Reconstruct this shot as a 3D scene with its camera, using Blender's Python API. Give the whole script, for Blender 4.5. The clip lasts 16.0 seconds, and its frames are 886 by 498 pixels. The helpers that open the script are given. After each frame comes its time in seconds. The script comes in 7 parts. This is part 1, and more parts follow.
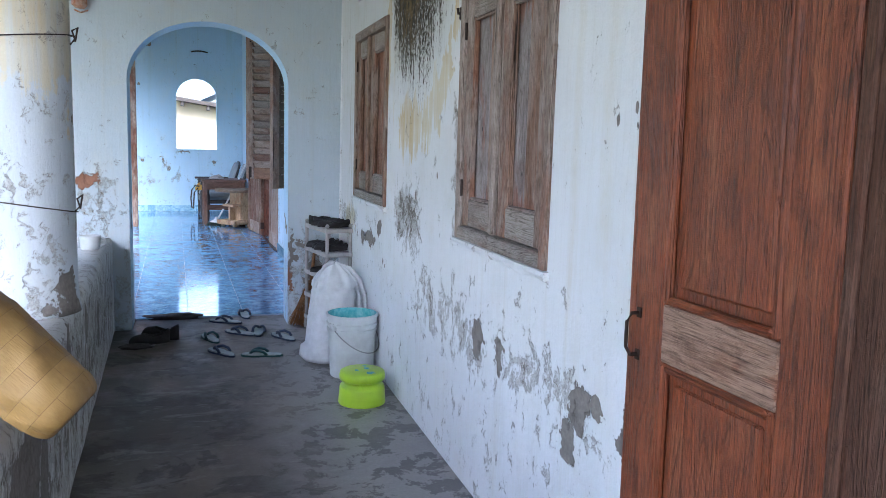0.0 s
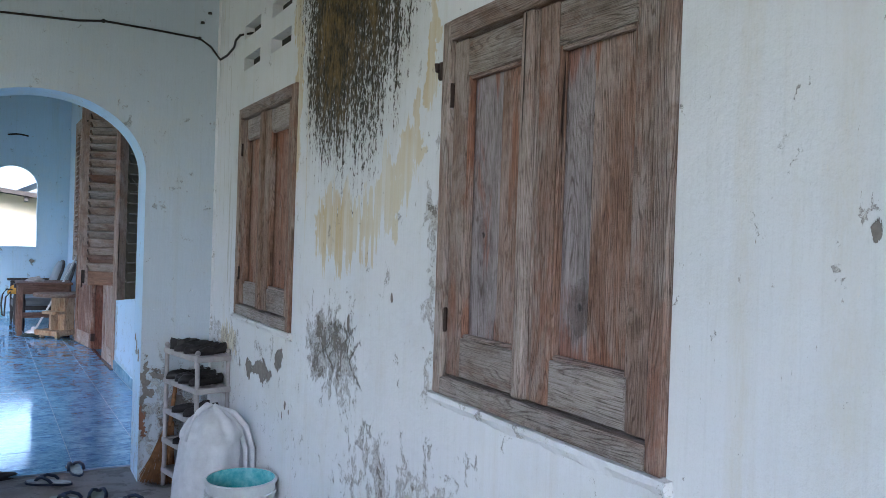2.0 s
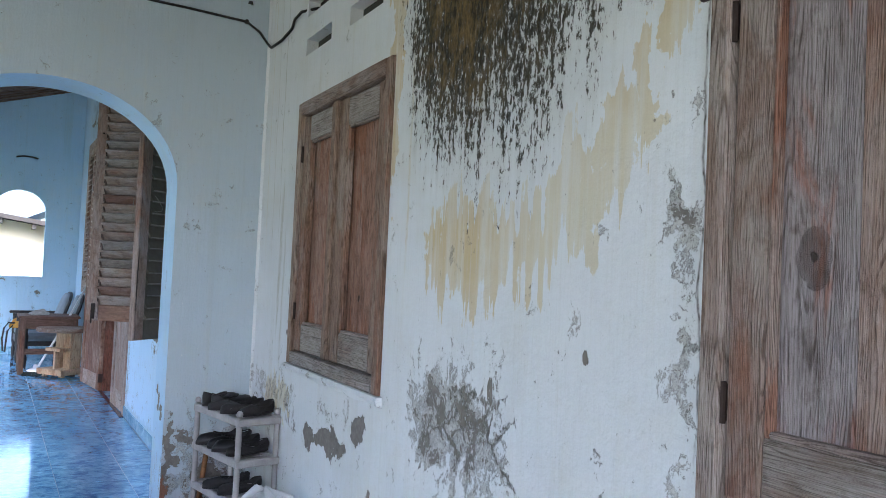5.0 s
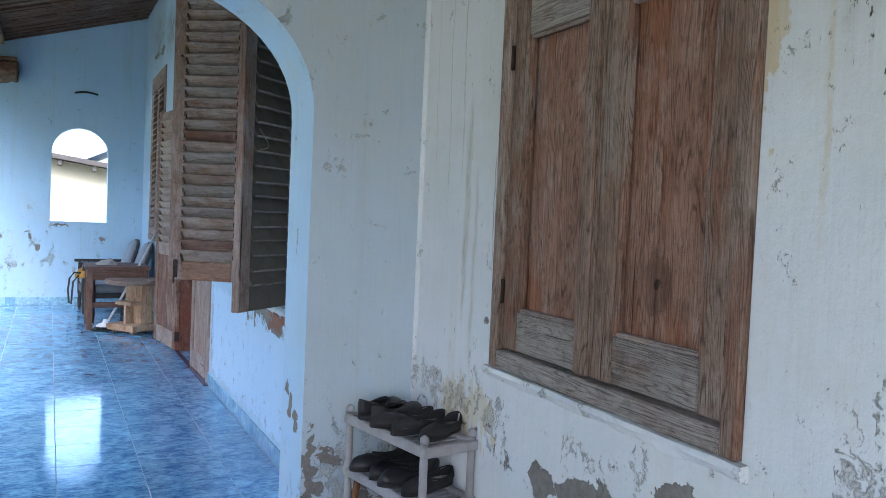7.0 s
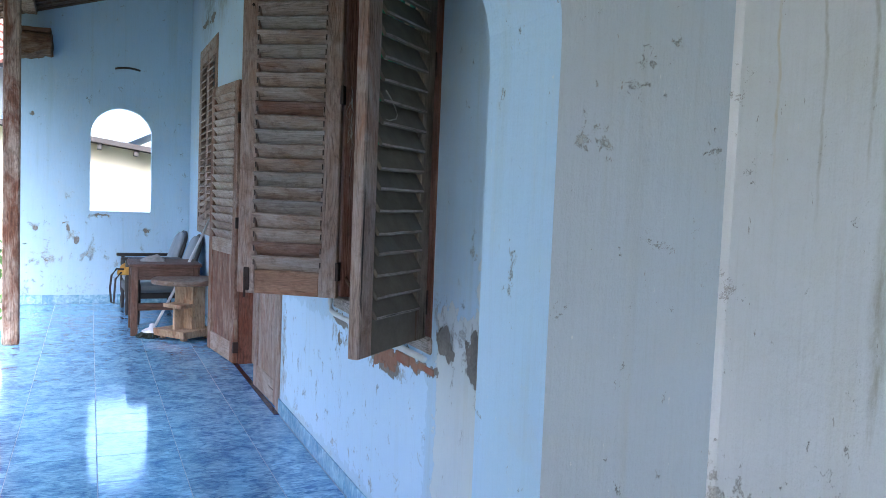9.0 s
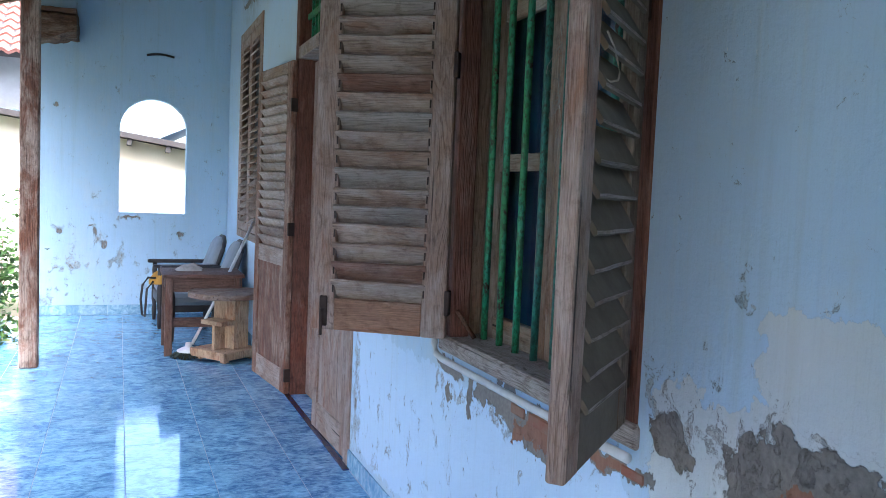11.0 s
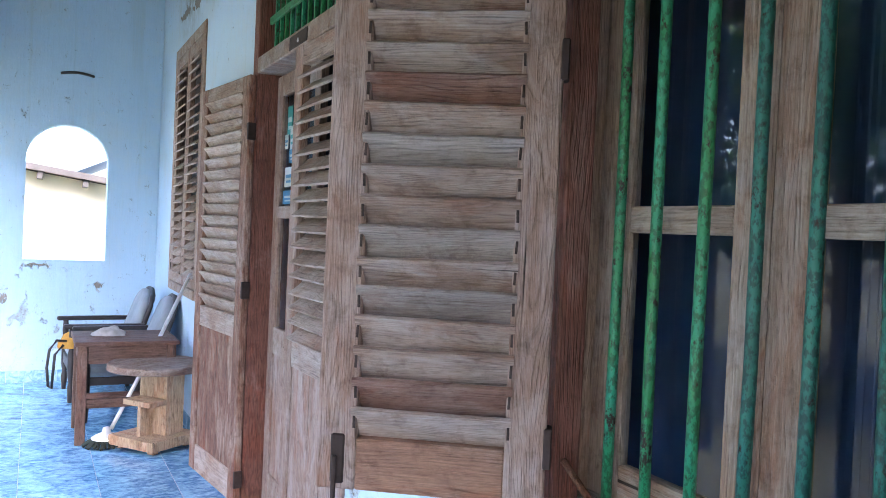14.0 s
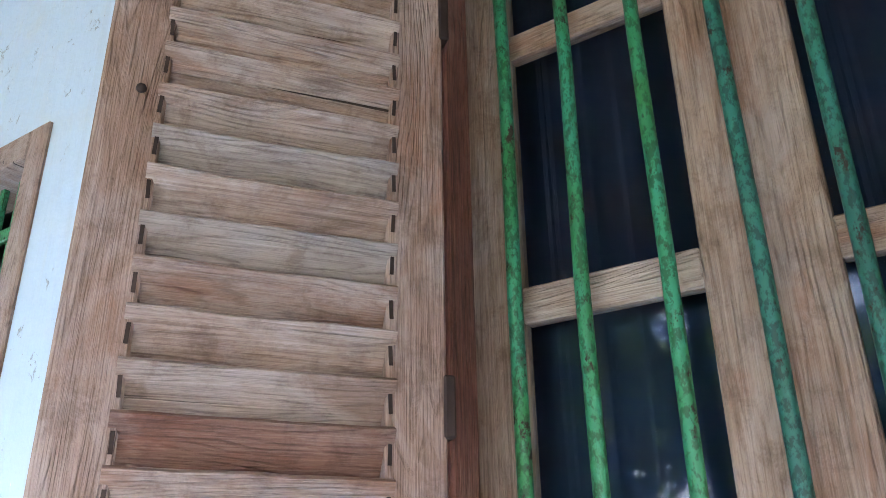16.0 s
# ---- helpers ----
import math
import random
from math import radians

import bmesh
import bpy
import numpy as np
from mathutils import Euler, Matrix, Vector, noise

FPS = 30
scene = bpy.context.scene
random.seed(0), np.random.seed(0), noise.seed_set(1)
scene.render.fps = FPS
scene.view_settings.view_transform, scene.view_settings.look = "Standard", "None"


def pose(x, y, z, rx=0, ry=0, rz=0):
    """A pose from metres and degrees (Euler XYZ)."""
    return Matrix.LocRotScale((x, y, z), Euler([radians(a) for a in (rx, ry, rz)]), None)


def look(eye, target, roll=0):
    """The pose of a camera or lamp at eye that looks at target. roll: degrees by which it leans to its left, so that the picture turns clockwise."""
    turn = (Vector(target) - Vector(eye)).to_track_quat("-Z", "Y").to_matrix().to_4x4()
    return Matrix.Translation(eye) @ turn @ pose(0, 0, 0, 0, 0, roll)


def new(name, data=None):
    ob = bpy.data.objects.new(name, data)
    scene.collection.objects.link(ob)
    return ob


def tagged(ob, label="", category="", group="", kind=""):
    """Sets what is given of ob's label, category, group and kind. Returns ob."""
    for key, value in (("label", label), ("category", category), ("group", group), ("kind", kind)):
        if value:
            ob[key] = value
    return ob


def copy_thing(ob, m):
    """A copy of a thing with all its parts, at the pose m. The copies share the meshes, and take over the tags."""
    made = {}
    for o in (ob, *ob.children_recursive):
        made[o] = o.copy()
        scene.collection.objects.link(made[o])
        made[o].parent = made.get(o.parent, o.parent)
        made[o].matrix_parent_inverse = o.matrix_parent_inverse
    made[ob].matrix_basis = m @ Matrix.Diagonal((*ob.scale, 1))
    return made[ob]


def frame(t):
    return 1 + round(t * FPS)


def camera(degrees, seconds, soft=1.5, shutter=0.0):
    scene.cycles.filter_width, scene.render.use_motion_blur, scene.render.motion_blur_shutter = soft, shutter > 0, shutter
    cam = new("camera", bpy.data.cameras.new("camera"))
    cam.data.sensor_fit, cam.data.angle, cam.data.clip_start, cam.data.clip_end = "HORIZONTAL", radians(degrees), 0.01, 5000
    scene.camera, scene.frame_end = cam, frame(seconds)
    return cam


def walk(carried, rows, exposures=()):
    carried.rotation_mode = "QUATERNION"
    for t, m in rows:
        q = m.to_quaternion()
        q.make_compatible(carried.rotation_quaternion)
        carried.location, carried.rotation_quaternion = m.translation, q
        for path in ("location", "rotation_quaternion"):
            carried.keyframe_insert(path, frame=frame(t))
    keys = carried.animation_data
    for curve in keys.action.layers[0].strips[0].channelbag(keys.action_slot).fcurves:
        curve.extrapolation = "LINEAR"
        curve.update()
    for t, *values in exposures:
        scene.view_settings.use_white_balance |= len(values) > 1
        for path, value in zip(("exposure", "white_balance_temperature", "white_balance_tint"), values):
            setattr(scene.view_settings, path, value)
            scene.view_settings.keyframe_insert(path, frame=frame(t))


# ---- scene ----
cam = camera(57.8, 16.0, soft=0.6)
PATH = [
    (0, (0.099, 0.339, 1.367), (0.687, 2.232, 1.103), 1.7),
    (0.5, (0.074, 0.726, 1.379), (0.747, 2.607, 1.28), 1.7),
    (1, (0.103, 1.051, 1.386), (0.949, 2.862, 1.32), 1.8),
    (1.5, (0.112, 1.286, 1.401), (1.031, 3.061, 1.346), 1.9),
    (2, (0.061, 1.481, 1.401), (1.018, 3.237, 1.382), 1.9),
    (2.5, (0.045, 1.575, 1.404), (1.13, 3.255, 1.459), 1.8),
    (3, (0.035, 1.613, 1.396), (1.158, 3.265, 1.492), 1.7),
    (3.5, (0.055, 1.714, 1.377), (1.159, 3.379, 1.482), 1.8),
    (4, (0.104, 1.928, 1.374), (1.165, 3.62, 1.479), 2.1),
    (4.5, (0.126, 2.195, 1.364), (1.119, 3.928, 1.461), 2.4),
    (7, (0.047, 3.7, 1.404), (0.888, 5.512, 1.321), 2.5),
    (7.5, (0.055, 4.017, 1.417), (0.872, 5.839, 1.315), 2.3),
    (8, (0.037, 4.38, 1.416), (0.828, 6.213, 1.303), 2.3),
    (8.5, (0.028, 4.701, 1.43), (0.807, 6.539, 1.307), 2.3),
    (11, (0.004, 6.088, 1.446), (0.712, 7.953, 1.311), 2.4),
    (11.5, (-0.013, 6.369, 1.47), (0.693, 8.236, 1.338), 2.4),
    (12, (0.003, 6.532, 1.479), (0.714, 8.397, 1.35), 2.4),
    (12.5, (0.052, 6.727, 1.482), (0.777, 8.587, 1.358), 2.4),
    (13, (0.085, 6.845, 1.497), (0.831, 8.697, 1.378), 2.3),
    (13.5, (0.061, 7.031, 1.493), (0.839, 8.87, 1.388), 2.4),
    (14, (0.059, 7.296, 1.518), (0.928, 9.097, 1.478), 2.6),
    (14.5, (0.097, 7.535, 1.554), (1.145, 9.234, 1.682), 2.5),
    (15, (0.091, 7.743, 1.579), (1.26, 9.314, 1.984), 1.9),
    (15.5, (0.056, 7.972, 1.589), (1.402, 9.266, 2.307), 0.27),
    (16, (0.112, 8.119, 1.662), (1.616, 9.172, 2.453), -0.85),
]
walk(cam, [(t, look(eye, target, roll)) for t, eye, target, roll in PATH],
     exposures=[(0.0, 3.32, 5550, 14), (0.6, 3.38, 5560, 14), (1.1, 3.27, 5580, 13), (1.6, 3.1, 5600, 13), (3.5, 3.08, 5650, 14), (4.5, 3.3, 5620, 13), (7.0, 3.24, 5550, 12), (8.0, 3.3, 5570, 13), (11.0, 3.25, 5680, 15), (13.0, 3.62, 5790, 17), (14.0, 4.12, 5900, 20), (15.0, 4.79, 6170, 27), (16.0, 5.0, 6220, 28)])

# ---- light ----
world = bpy.data.worlds.new("overcast_sky")
scene.world = world
world.use_nodes = True
wn = world.node_tree
sky = wn.nodes.new("ShaderNodeTexSky")
sky.sky_type = "NISHITA"
sky.sun_disc = False
sky.sun_elevation, sky.sun_rotation = radians(51), radians(-160)
sky.air_density, sky.dust_density, sky.ozone_density = 1.0, 4.0, 1.0
bw = wn.nodes["Background"]
wn.links.new(sky.outputs[0], bw.inputs[0])
bw.inputs[1].default_value = 0.15
sun_lamp = bpy.data.lights.new("sun", "SUN")
sun_lamp.energy, sun_lamp.angle, sun_lamp.color = 2.6, radians(12), (1.0, 0.96, 0.90)
sun = new("sun", sun_lamp)
sun.matrix_world = look((-3.5, -2, 13), (0, 8, 0))


# ---- materials ----
def mat(name):
    m = bpy.data.materials.new(name)
    m.use_nodes = True
    return m, m.node_tree, m.node_tree.nodes["Principled BSDF"]


def nd(nt, kind, ins=None, **props):
    n = nt.nodes.new("ShaderNode" + kind)
    for k, v in props.items():
        if k == "op":
            n.operation = v
        elif k == "blend":
            n.data_type, n.blend_type = "RGBA", v
        elif k == "detail":
            n.inputs["Detail"].default_value = v
        elif k == "clamp":
            n.use_clamp = v
    for k, v in (ins or {}).items():
        if hasattr(v, "is_output"):
            nt.links.new(v, n.inputs[k])
        else:
            n.inputs[k].default_value = v
    return n


def math_node(nt, op, a, b=0.0, c=0.0, clamp=False):
    return nd(nt, "Math", {0: a, 1: b, 2: c}, op=op, clamp=clamp).outputs[0]


def mix(nt, fac, a, b, blend="MIX"):
    if not hasattr(a, "is_output"):
        a = (*a, 1.0)
    if not hasattr(b, "is_output"):
        b = (*b, 1.0)
    return nd(nt, "Mix", {0: fac, 6: a, 7: b}, blend=blend).outputs[2]


def ramp(nt, fac, *stops):
    n = nt.nodes.new("ShaderNodeValToRGB")
    nt.links.new(fac, n.inputs[0])
    el = n.color_ramp.elements
    while len(el) < len(stops):
        el.new(0.5)
    for e, (p, c) in zip(el, stops):
        e.position = p
        e.color = (c, c, c, 1) if isinstance(c, (int, float)) else (*c, 1)
    return n.outputs[0]


def coords(nt, scale=(1, 1, 1), shift=(0, 0, 0), random_shift=0.0):
    v = nd(nt, "TexCoord").outputs["Object"]
    if random_shift:
        r = nd(nt, "ObjectInfo").outputs["Random"]
        off = nd(nt, "CombineXYZ", {0: math_node(nt, "MULTIPLY", r, random_shift), 1: math_node(nt, "MULTIPLY", r, random_shift * 1.7), 2: math_node(nt, "MULTIPLY", r, random_shift * 0.6)}).outputs[0]
        v = nd(nt, "VectorMath", {0: v, 1: off}, op="ADD").outputs[0]
    return nd(nt, "Mapping", {"Vector": v, "Scale": scale, "Location": shift}).outputs[0]


def noise_tex(nt, vec, scale, detail=4.0, rough=0.55, dist=0.0):
    return nd(nt, "TexNoise", {"Vector": vec, "Scale": scale, "Detail": detail, "Roughness": rough, "Distortion": dist}).outputs[0]


def bump(nt, bsdf, height, strength=0.3, distance=0.01):
    b = nd(nt, "Bump", {"Height": height, "Strength": strength, "Distance": distance})
    nt.links.new(b.outputs[0], bsdf.inputs["Normal"])


def wood(name, dark, light, grey, grey_amount=0.4, axis=2, rough=0.65, gloss=0.3, red=None, ends=0.0, crisp=1.0, knots=(), fine=1.0):
    """Weathered sawn timber: growth rings and raised fibres along one axis, silvery wear, red stains (ends: most at the plank's ends), cracks and knots."""
    m, nt, b = mat(name)

    def along(across, length):
        v = [across] * 3
        v[axis] = length
        return v
    rnd = nd(nt, "ObjectInfo").outputs["Random"]
    place = nd(nt, "SeparateXYZ", {0: coords(nt, random_shift=9.0)})
    p, q = [place.outputs[k] for k in range(3) if k != axis]
    side = math_node(nt, "ADD", p, q)
    figure = noise_tex(nt, coords(nt, along(7.0, 0.8), random_shift=9.0), 1.0, 3.0, 0.5, 0.3)
    phase = math_node(nt, "MULTIPLY_ADD", side, 260.0 * fine ** 1.6, math_node(nt, "MULTIPLY", figure, 130.0 * fine))
    swirl, core, halo = 0.0, 0.0, 0.0
    if knots:
        raw = nd(nt, "SeparateXYZ", {0: nd(nt, "TexCoord").outputs["Object"]})
        shake = noise_tex(nt, coords(nt), 38.0, 3.0, 0.6)
        for u, v, r in knots:
            du = math_node(nt, "POWER", math_node(nt, "MULTIPLY", math_node(nt, "SUBTRACT", raw.outputs[1], u), 1 / r), 2.0)
            dv = math_node(nt, "POWER", math_node(nt, "MULTIPLY", math_node(nt, "SUBTRACT", raw.outputs[2], v), 0.62 / r), 2.0)
            d = math_node(nt, "ADD", math_node(nt, "SQRT", math_node(nt, "ADD", du, dv)), math_node(nt, "MULTIPLY_ADD", shake, 0.7, -0.35))
            swirl = math_node(nt, "ADD", swirl, ramp(nt, d, (0.0, 1.0), (0.5, 0.55), (1.3, 0.0)))
            core = math_node(nt, "ADD", core, ramp(nt, d, (0.12, 1.0), (0.24, 0.0)))
            halo = math_node(nt, "ADD", halo, ramp(nt, d, (0.2, 0.2), (0.55, 0.75), (0.75, 0.35), (1.2, 0.0)))
        phase = math_node(nt, "MULTIPLY_ADD", swirl, 34.0, math_node(nt, "MULTIPLY", phase, math_node(nt, "SUBTRACT", 1.0, math_node(nt, "MINIMUM", swirl, 0.85))))
    ring = math_node(nt, "MULTIPLY_ADD", math_node(nt, "SINE", phase), 0.5, 0.5)
    fibre = noise_tex(nt, coords(nt, along(240.0 * fine, 6.0), random_shift=5.0), 1.0, 3.0, 0.65)
    grain = noise_tex(nt, coords(nt, along(85.0 * fine, 2.6), random_shift=9.0), 1.0, 6.0, 0.7, 0.4)
    wear = noise_tex(nt, coords(nt, along(8.0, 2.8), random_shift=13.0), 1.0, 9.0, 0.70, 0.6)
    stain = noise_tex(nt, coords(nt, along(10.0, 2.4), (3.1, 1.7, 5.3), 17.0), 1.0, 6.0, 0.65, 0.5)
    cracks = noise_tex(nt, coords(nt, along(60.0, 1.1), random_shift=21.0), 1.0, 4.0, 0.55, 0.3)
    vor = nd(nt, "TexVoronoi", {"Vector": coords(nt, along(3.4, 1.4), random_shift=31.0), "Scale": 1.0, "Randomness": 1.0})
    knot = ramp(nt, vor.outputs["Distance"], (0.0, 1.0), (0.03, 0.7), (0.042, 0.2), (0.075, 0.0))
    red = red or tuple(u * v for u, v in zip(light, (0.80, 0.58, 0.48)))
    blotch = noise_tex(nt, coords(nt, along(26.0, 9.0), random_shift=23.0), 1.0, 6.0, 0.7, 0.8)
    f = math_node(nt, "MULTIPLY_ADD", blotch, 0.30, math_node(nt, "MULTIPLY_ADD", fibre, 0.26, math_node(nt, "MULTIPLY_ADD", grain, 0.26, math_node(nt, "MULTIPLY", wear, 0.44))))
    tone = ramp(nt, f, (0.52 - 0.08 * crisp - 0.14 * (1 - crisp) - 0.16 * (fine - 1), 0.0), (0.80, 1.0))
    col = mix(nt, tone, dark, light)
    if ends:
        g = nd(nt, "SeparateXYZ", {0: nd(nt, "TexCoord").outputs["Generated"]}).outputs[axis]
        tip = ramp(nt, g, (0.0, 1.0), (0.16, 0.0), (0.84, 0.0), (1.0, 1.0))
        stain = math_node(nt, "MULTIPLY_ADD", tip, 0.13 * ends, stain)
    col = mix(nt, math_node(nt, "MULTIPLY", ramp(nt, stain, (0.53, 0.0), (0.62, 1.0)), 0.75), col, mix(nt, tone, tuple(0.40 * r for r in red), tuple(1.2 * r for r in red)))
    worn = math_node(nt, "ADD", math_node(nt, "MULTIPLY_ADD", fibre, 0.16, math_node(nt, "MULTIPLY_ADD", wear, 1.15, -0.005)), math_node(nt, "MULTIPLY_ADD", rnd, 0.12, grey_amount - 0.625), clamp=True)
    silver = math_node(nt, "MULTIPLY", ramp(nt, worn, (0.40, 0.0), (0.58, 1.0)), 0.68)
    if ends:
        silver = math_node(nt, "MULTIPLY", silver, math_node(nt, "MULTIPLY_ADD", ramp(nt, stain, (0.56, 0.0), (0.64, 1.0)), -0.8, 1.0))
    col = mix(nt, silver, col, mix(nt, tone, tuple(0.46 * g for g in grey), tuple(1.14 * g for g in grey)))
    # Dark seams between the raised fibres, broken up along their length.
    seam = math_node(nt, "MULTIPLY", ramp(nt, ring, (0.66, 0.0), (0.98, 1.0)), math_node(nt, "MAXIMUM", ramp(nt, blotch, (0.36, 1.0), (0.60, 0.1)), math_node(nt, "MULTIPLY", swirl, 0.6)))
    col = mix(nt, math_node(nt, "MULTIPLY", seam, min(0.9, 0.62 * crisp * fine)), col, mix(nt, 1.0, col, (0.38, 0.33, 0.30), "MULTIPLY"))
    col = mix(nt, ramp(nt, fibre, (0.30, 0.5 * crisp), (0.44, 0.0)), col, mix(nt, 1.0, col, (0.40, 0.35, 0.31), "MULTIPLY"))
    col = mix(nt, math_node(nt, "MULTIPLY", ramp(nt, fibre, (0.56, 0.0), (0.70, 1.0)), 0.22), col, mix(nt, 1.0, col, (1.55, 1.55, 1.55), "MULTIPLY"))
    col = mix(nt, math_node(nt, "MULTIPLY", knot, 0.8), col, tuple(0.4 * d for d in dark))
    if knots:
        col = mix(nt, math_node(nt, "MULTIPLY", halo, 0.38), col, mix(nt, tone, tuple(0.8 * d for d in dark), tuple(0.75 * r for r in red)))
        col = mix(nt, math_node(nt, "MULTIPLY", core, 0.9), col, tuple(0.25 * d for d in dark))
    pores = noise_tex(nt, coords(nt, along(430.0, 14.0), random_shift=3.0), 1.0, 2.0, 0.6)
    col = mix(nt, ramp(nt, pores, (0.33, 0.6 * crisp), (0.39, 0.0)), col, tuple(0.45 * d for d in dark))
    col = mix(nt, math_node(nt, "MULTIPLY", ramp(nt, pores, (0.60, 0.0), (0.66, 1.0)), 0.12), col, tuple(1.35 * g for g in grey))
    hair = noise_tex(nt, coords(nt, along(150.0 * fine, 2.2), random_shift=27.0), 1.0, 3.0, 0.6, 0.3)
    col = mix(nt, ramp(nt, hair, (0.45, 0.0), (0.475, min(0.8, 0.55 * crisp * fine)), (0.50, 0.0)), col, mix(nt, 1.0, col, (0.42, 0.36, 0.32), "MULTIPLY"))
    col = mix(nt, ramp(nt, cracks, (0.28, 0.95), (0.315, 0.0)), col, tuple(0.15 * d for d in dark))
    grime = noise_tex(nt, coords(nt, (1, 1, 1), random_shift=19.0), 16.0, 9.0, 0.74, 0.3)
    col = mix(nt, math_node(nt, "MULTIPLY", ramp(nt, grime, (0.52, 0.0), (0.64, 1.0)), 0.55), col, mix(nt, 1.0, col, (0.50, 0.45, 0.41), "MULTIPLY"))
    hsv = nd(nt, "HueSaturation", {"Color": col, "Value": math_node(nt, "MULTIPLY_ADD", rnd, 0.24, 1.12)})
    nt.links.new(hsv.outputs[0], b.inputs["Base Color"])
    nt.links.new(math_node(nt, "MULTIPLY_ADD", wear, 0.35, rough - 0.16, clamp=True), b.inputs["Roughness"])
    b.inputs["Specular IOR Level"].default_value = gloss
    hgt = math_node(nt, "MULTIPLY_ADD", fibre, 0.7, math_node(nt, "MULTIPLY_ADD", seam, -0.6, grain))
    hgt = math_node(nt, "MULTIPLY_ADD", ramp(nt, cracks, (0.28, 0.0), (0.36, 1.0)), 0.8, hgt)
    bump(nt, b, hgt, 0.9, 0.005)
    return m


def plain(name, colour, rough=0.5, metal=0.0, mottled=0.15, scale=12.0, bumpy=0.1, colour2=None):
    """A painted or moulded surface with slight mottling and grime."""
    m, nt, b = mat(name)
    c = coords(nt, random_shift=3.0)
    n1 = noise_tex(nt, c, scale, 5.0, 0.6)
    n2 = noise_tex(nt, c, scale * 7, 3.0, 0.6)
    second = colour2 or tuple(x * (1 - 2.2 * mottled) for x in colour)
    col = mix(nt, ramp(nt, n1, (0.35, 0.0), (0.7, 1.0)), colour, second)
    col = mix(nt, math_node(nt, "MULTIPLY", n2, mottled), col, tuple(0.5 * x for x in colour))
    nt.links.new(col, b.inputs["Base Color"])
    nt.links.new(math_node(nt, "MULTIPLY_ADD", n2, 0.2, rough - 0.1, clamp=True), b.inputs["Roughness"])
    b.inputs["Metallic"].default_value = metal
    if bumpy:
        bump(nt, b, n2, bumpy, 0.004)
    return m


def chipped(name, colour, colour2, rust=(0.035, 0.02, 0.014), amount=0.5, rough=0.45):
    """Old gloss paint on iron, mottled and chipped to rust."""
    m, nt, b = mat(name)
    c = coords(nt, (1, 1, 0.6), random_shift=6.0)
    n1 = noise_tex(nt, c, 22.0, 6.0, 0.7)
    n2 = noise_tex(nt, c, 90.0, 5.0, 0.7)
    n3 = noise_tex(nt, c, 7.0, 3.0, 0.5)
    col = mix(nt, ramp(nt, n3, (0.4, 0.0), (0.62, 1.0)), colour, colour2)
    col = mix(nt, ramp(nt, n2, (0.47, 0.0), (0.55, 0.8)), col, tuple(0.32 * x for x in colour))
    col = mix(nt, ramp(nt, n1, (0.30, 0.6), (0.42, 0.0)), col, tuple(min(1.0, 1.5 * x + 0.02) for x in colour2))
    chip = ramp(nt, math_node(nt, "MULTIPLY_ADD", n2, 0.35, math_node(nt, "MULTIPLY", n1, 0.65)), (0.62 - 0.12 * amount, 0.0), (0.66 - 0.12 * amount, 1.0))
    col = mix(nt, chip, col, rust)
    nt.links.new(col, b.inputs["Base Color"])
    nt.links.new(math_node(nt, "MULTIPLY_ADD", chip, 0.4, rough), b.inputs["Roughness"])
    bump(nt, b, math_node(nt, "MULTIPLY_ADD", chip, -0.8, n2), 0.5, 0.002)
    return m


def region(nt, h, z, h0, h1, z0, z1, soft=0.12):
    """1 inside a soft-edged patch of the wall, 0 outside."""
    def step(v, lo, hi):
        return nd(nt, "MapRange", {"Value": v, "From Min": lo, "From Max": hi}).outputs[0]
    r = math_node(nt, "MULTIPLY", step(h, h0, h0 + soft), step(h, h1, h1 - soft))
    return math_node(nt, "MULTIPLY", r, math_node(nt, "MULTIPLY", step(z, z0, z0 + soft), step(z, z1, z1 - soft)))


def blob(nt, h, z, hc, zc, rh, rz):
    """Falls from 1 at a spot to 0 at its rim."""
    dh = math_node(nt, "MULTIPLY", math_node(nt, "SUBTRACT", h, hc), 1.0 / rh)
    dz = math_node(nt, "MULTIPLY", math_node(nt, "SUBTRACT", z, zc), 1.0 / rz)
    d = math_node(nt, "SQRT", math_node(nt, "ADD", math_node(nt, "MULTIPLY", dh, dh), math_node(nt, "MULTIPLY", dz, dz)))
    return math_node(nt, "SUBTRACT", 1.0, d, clamp=True)


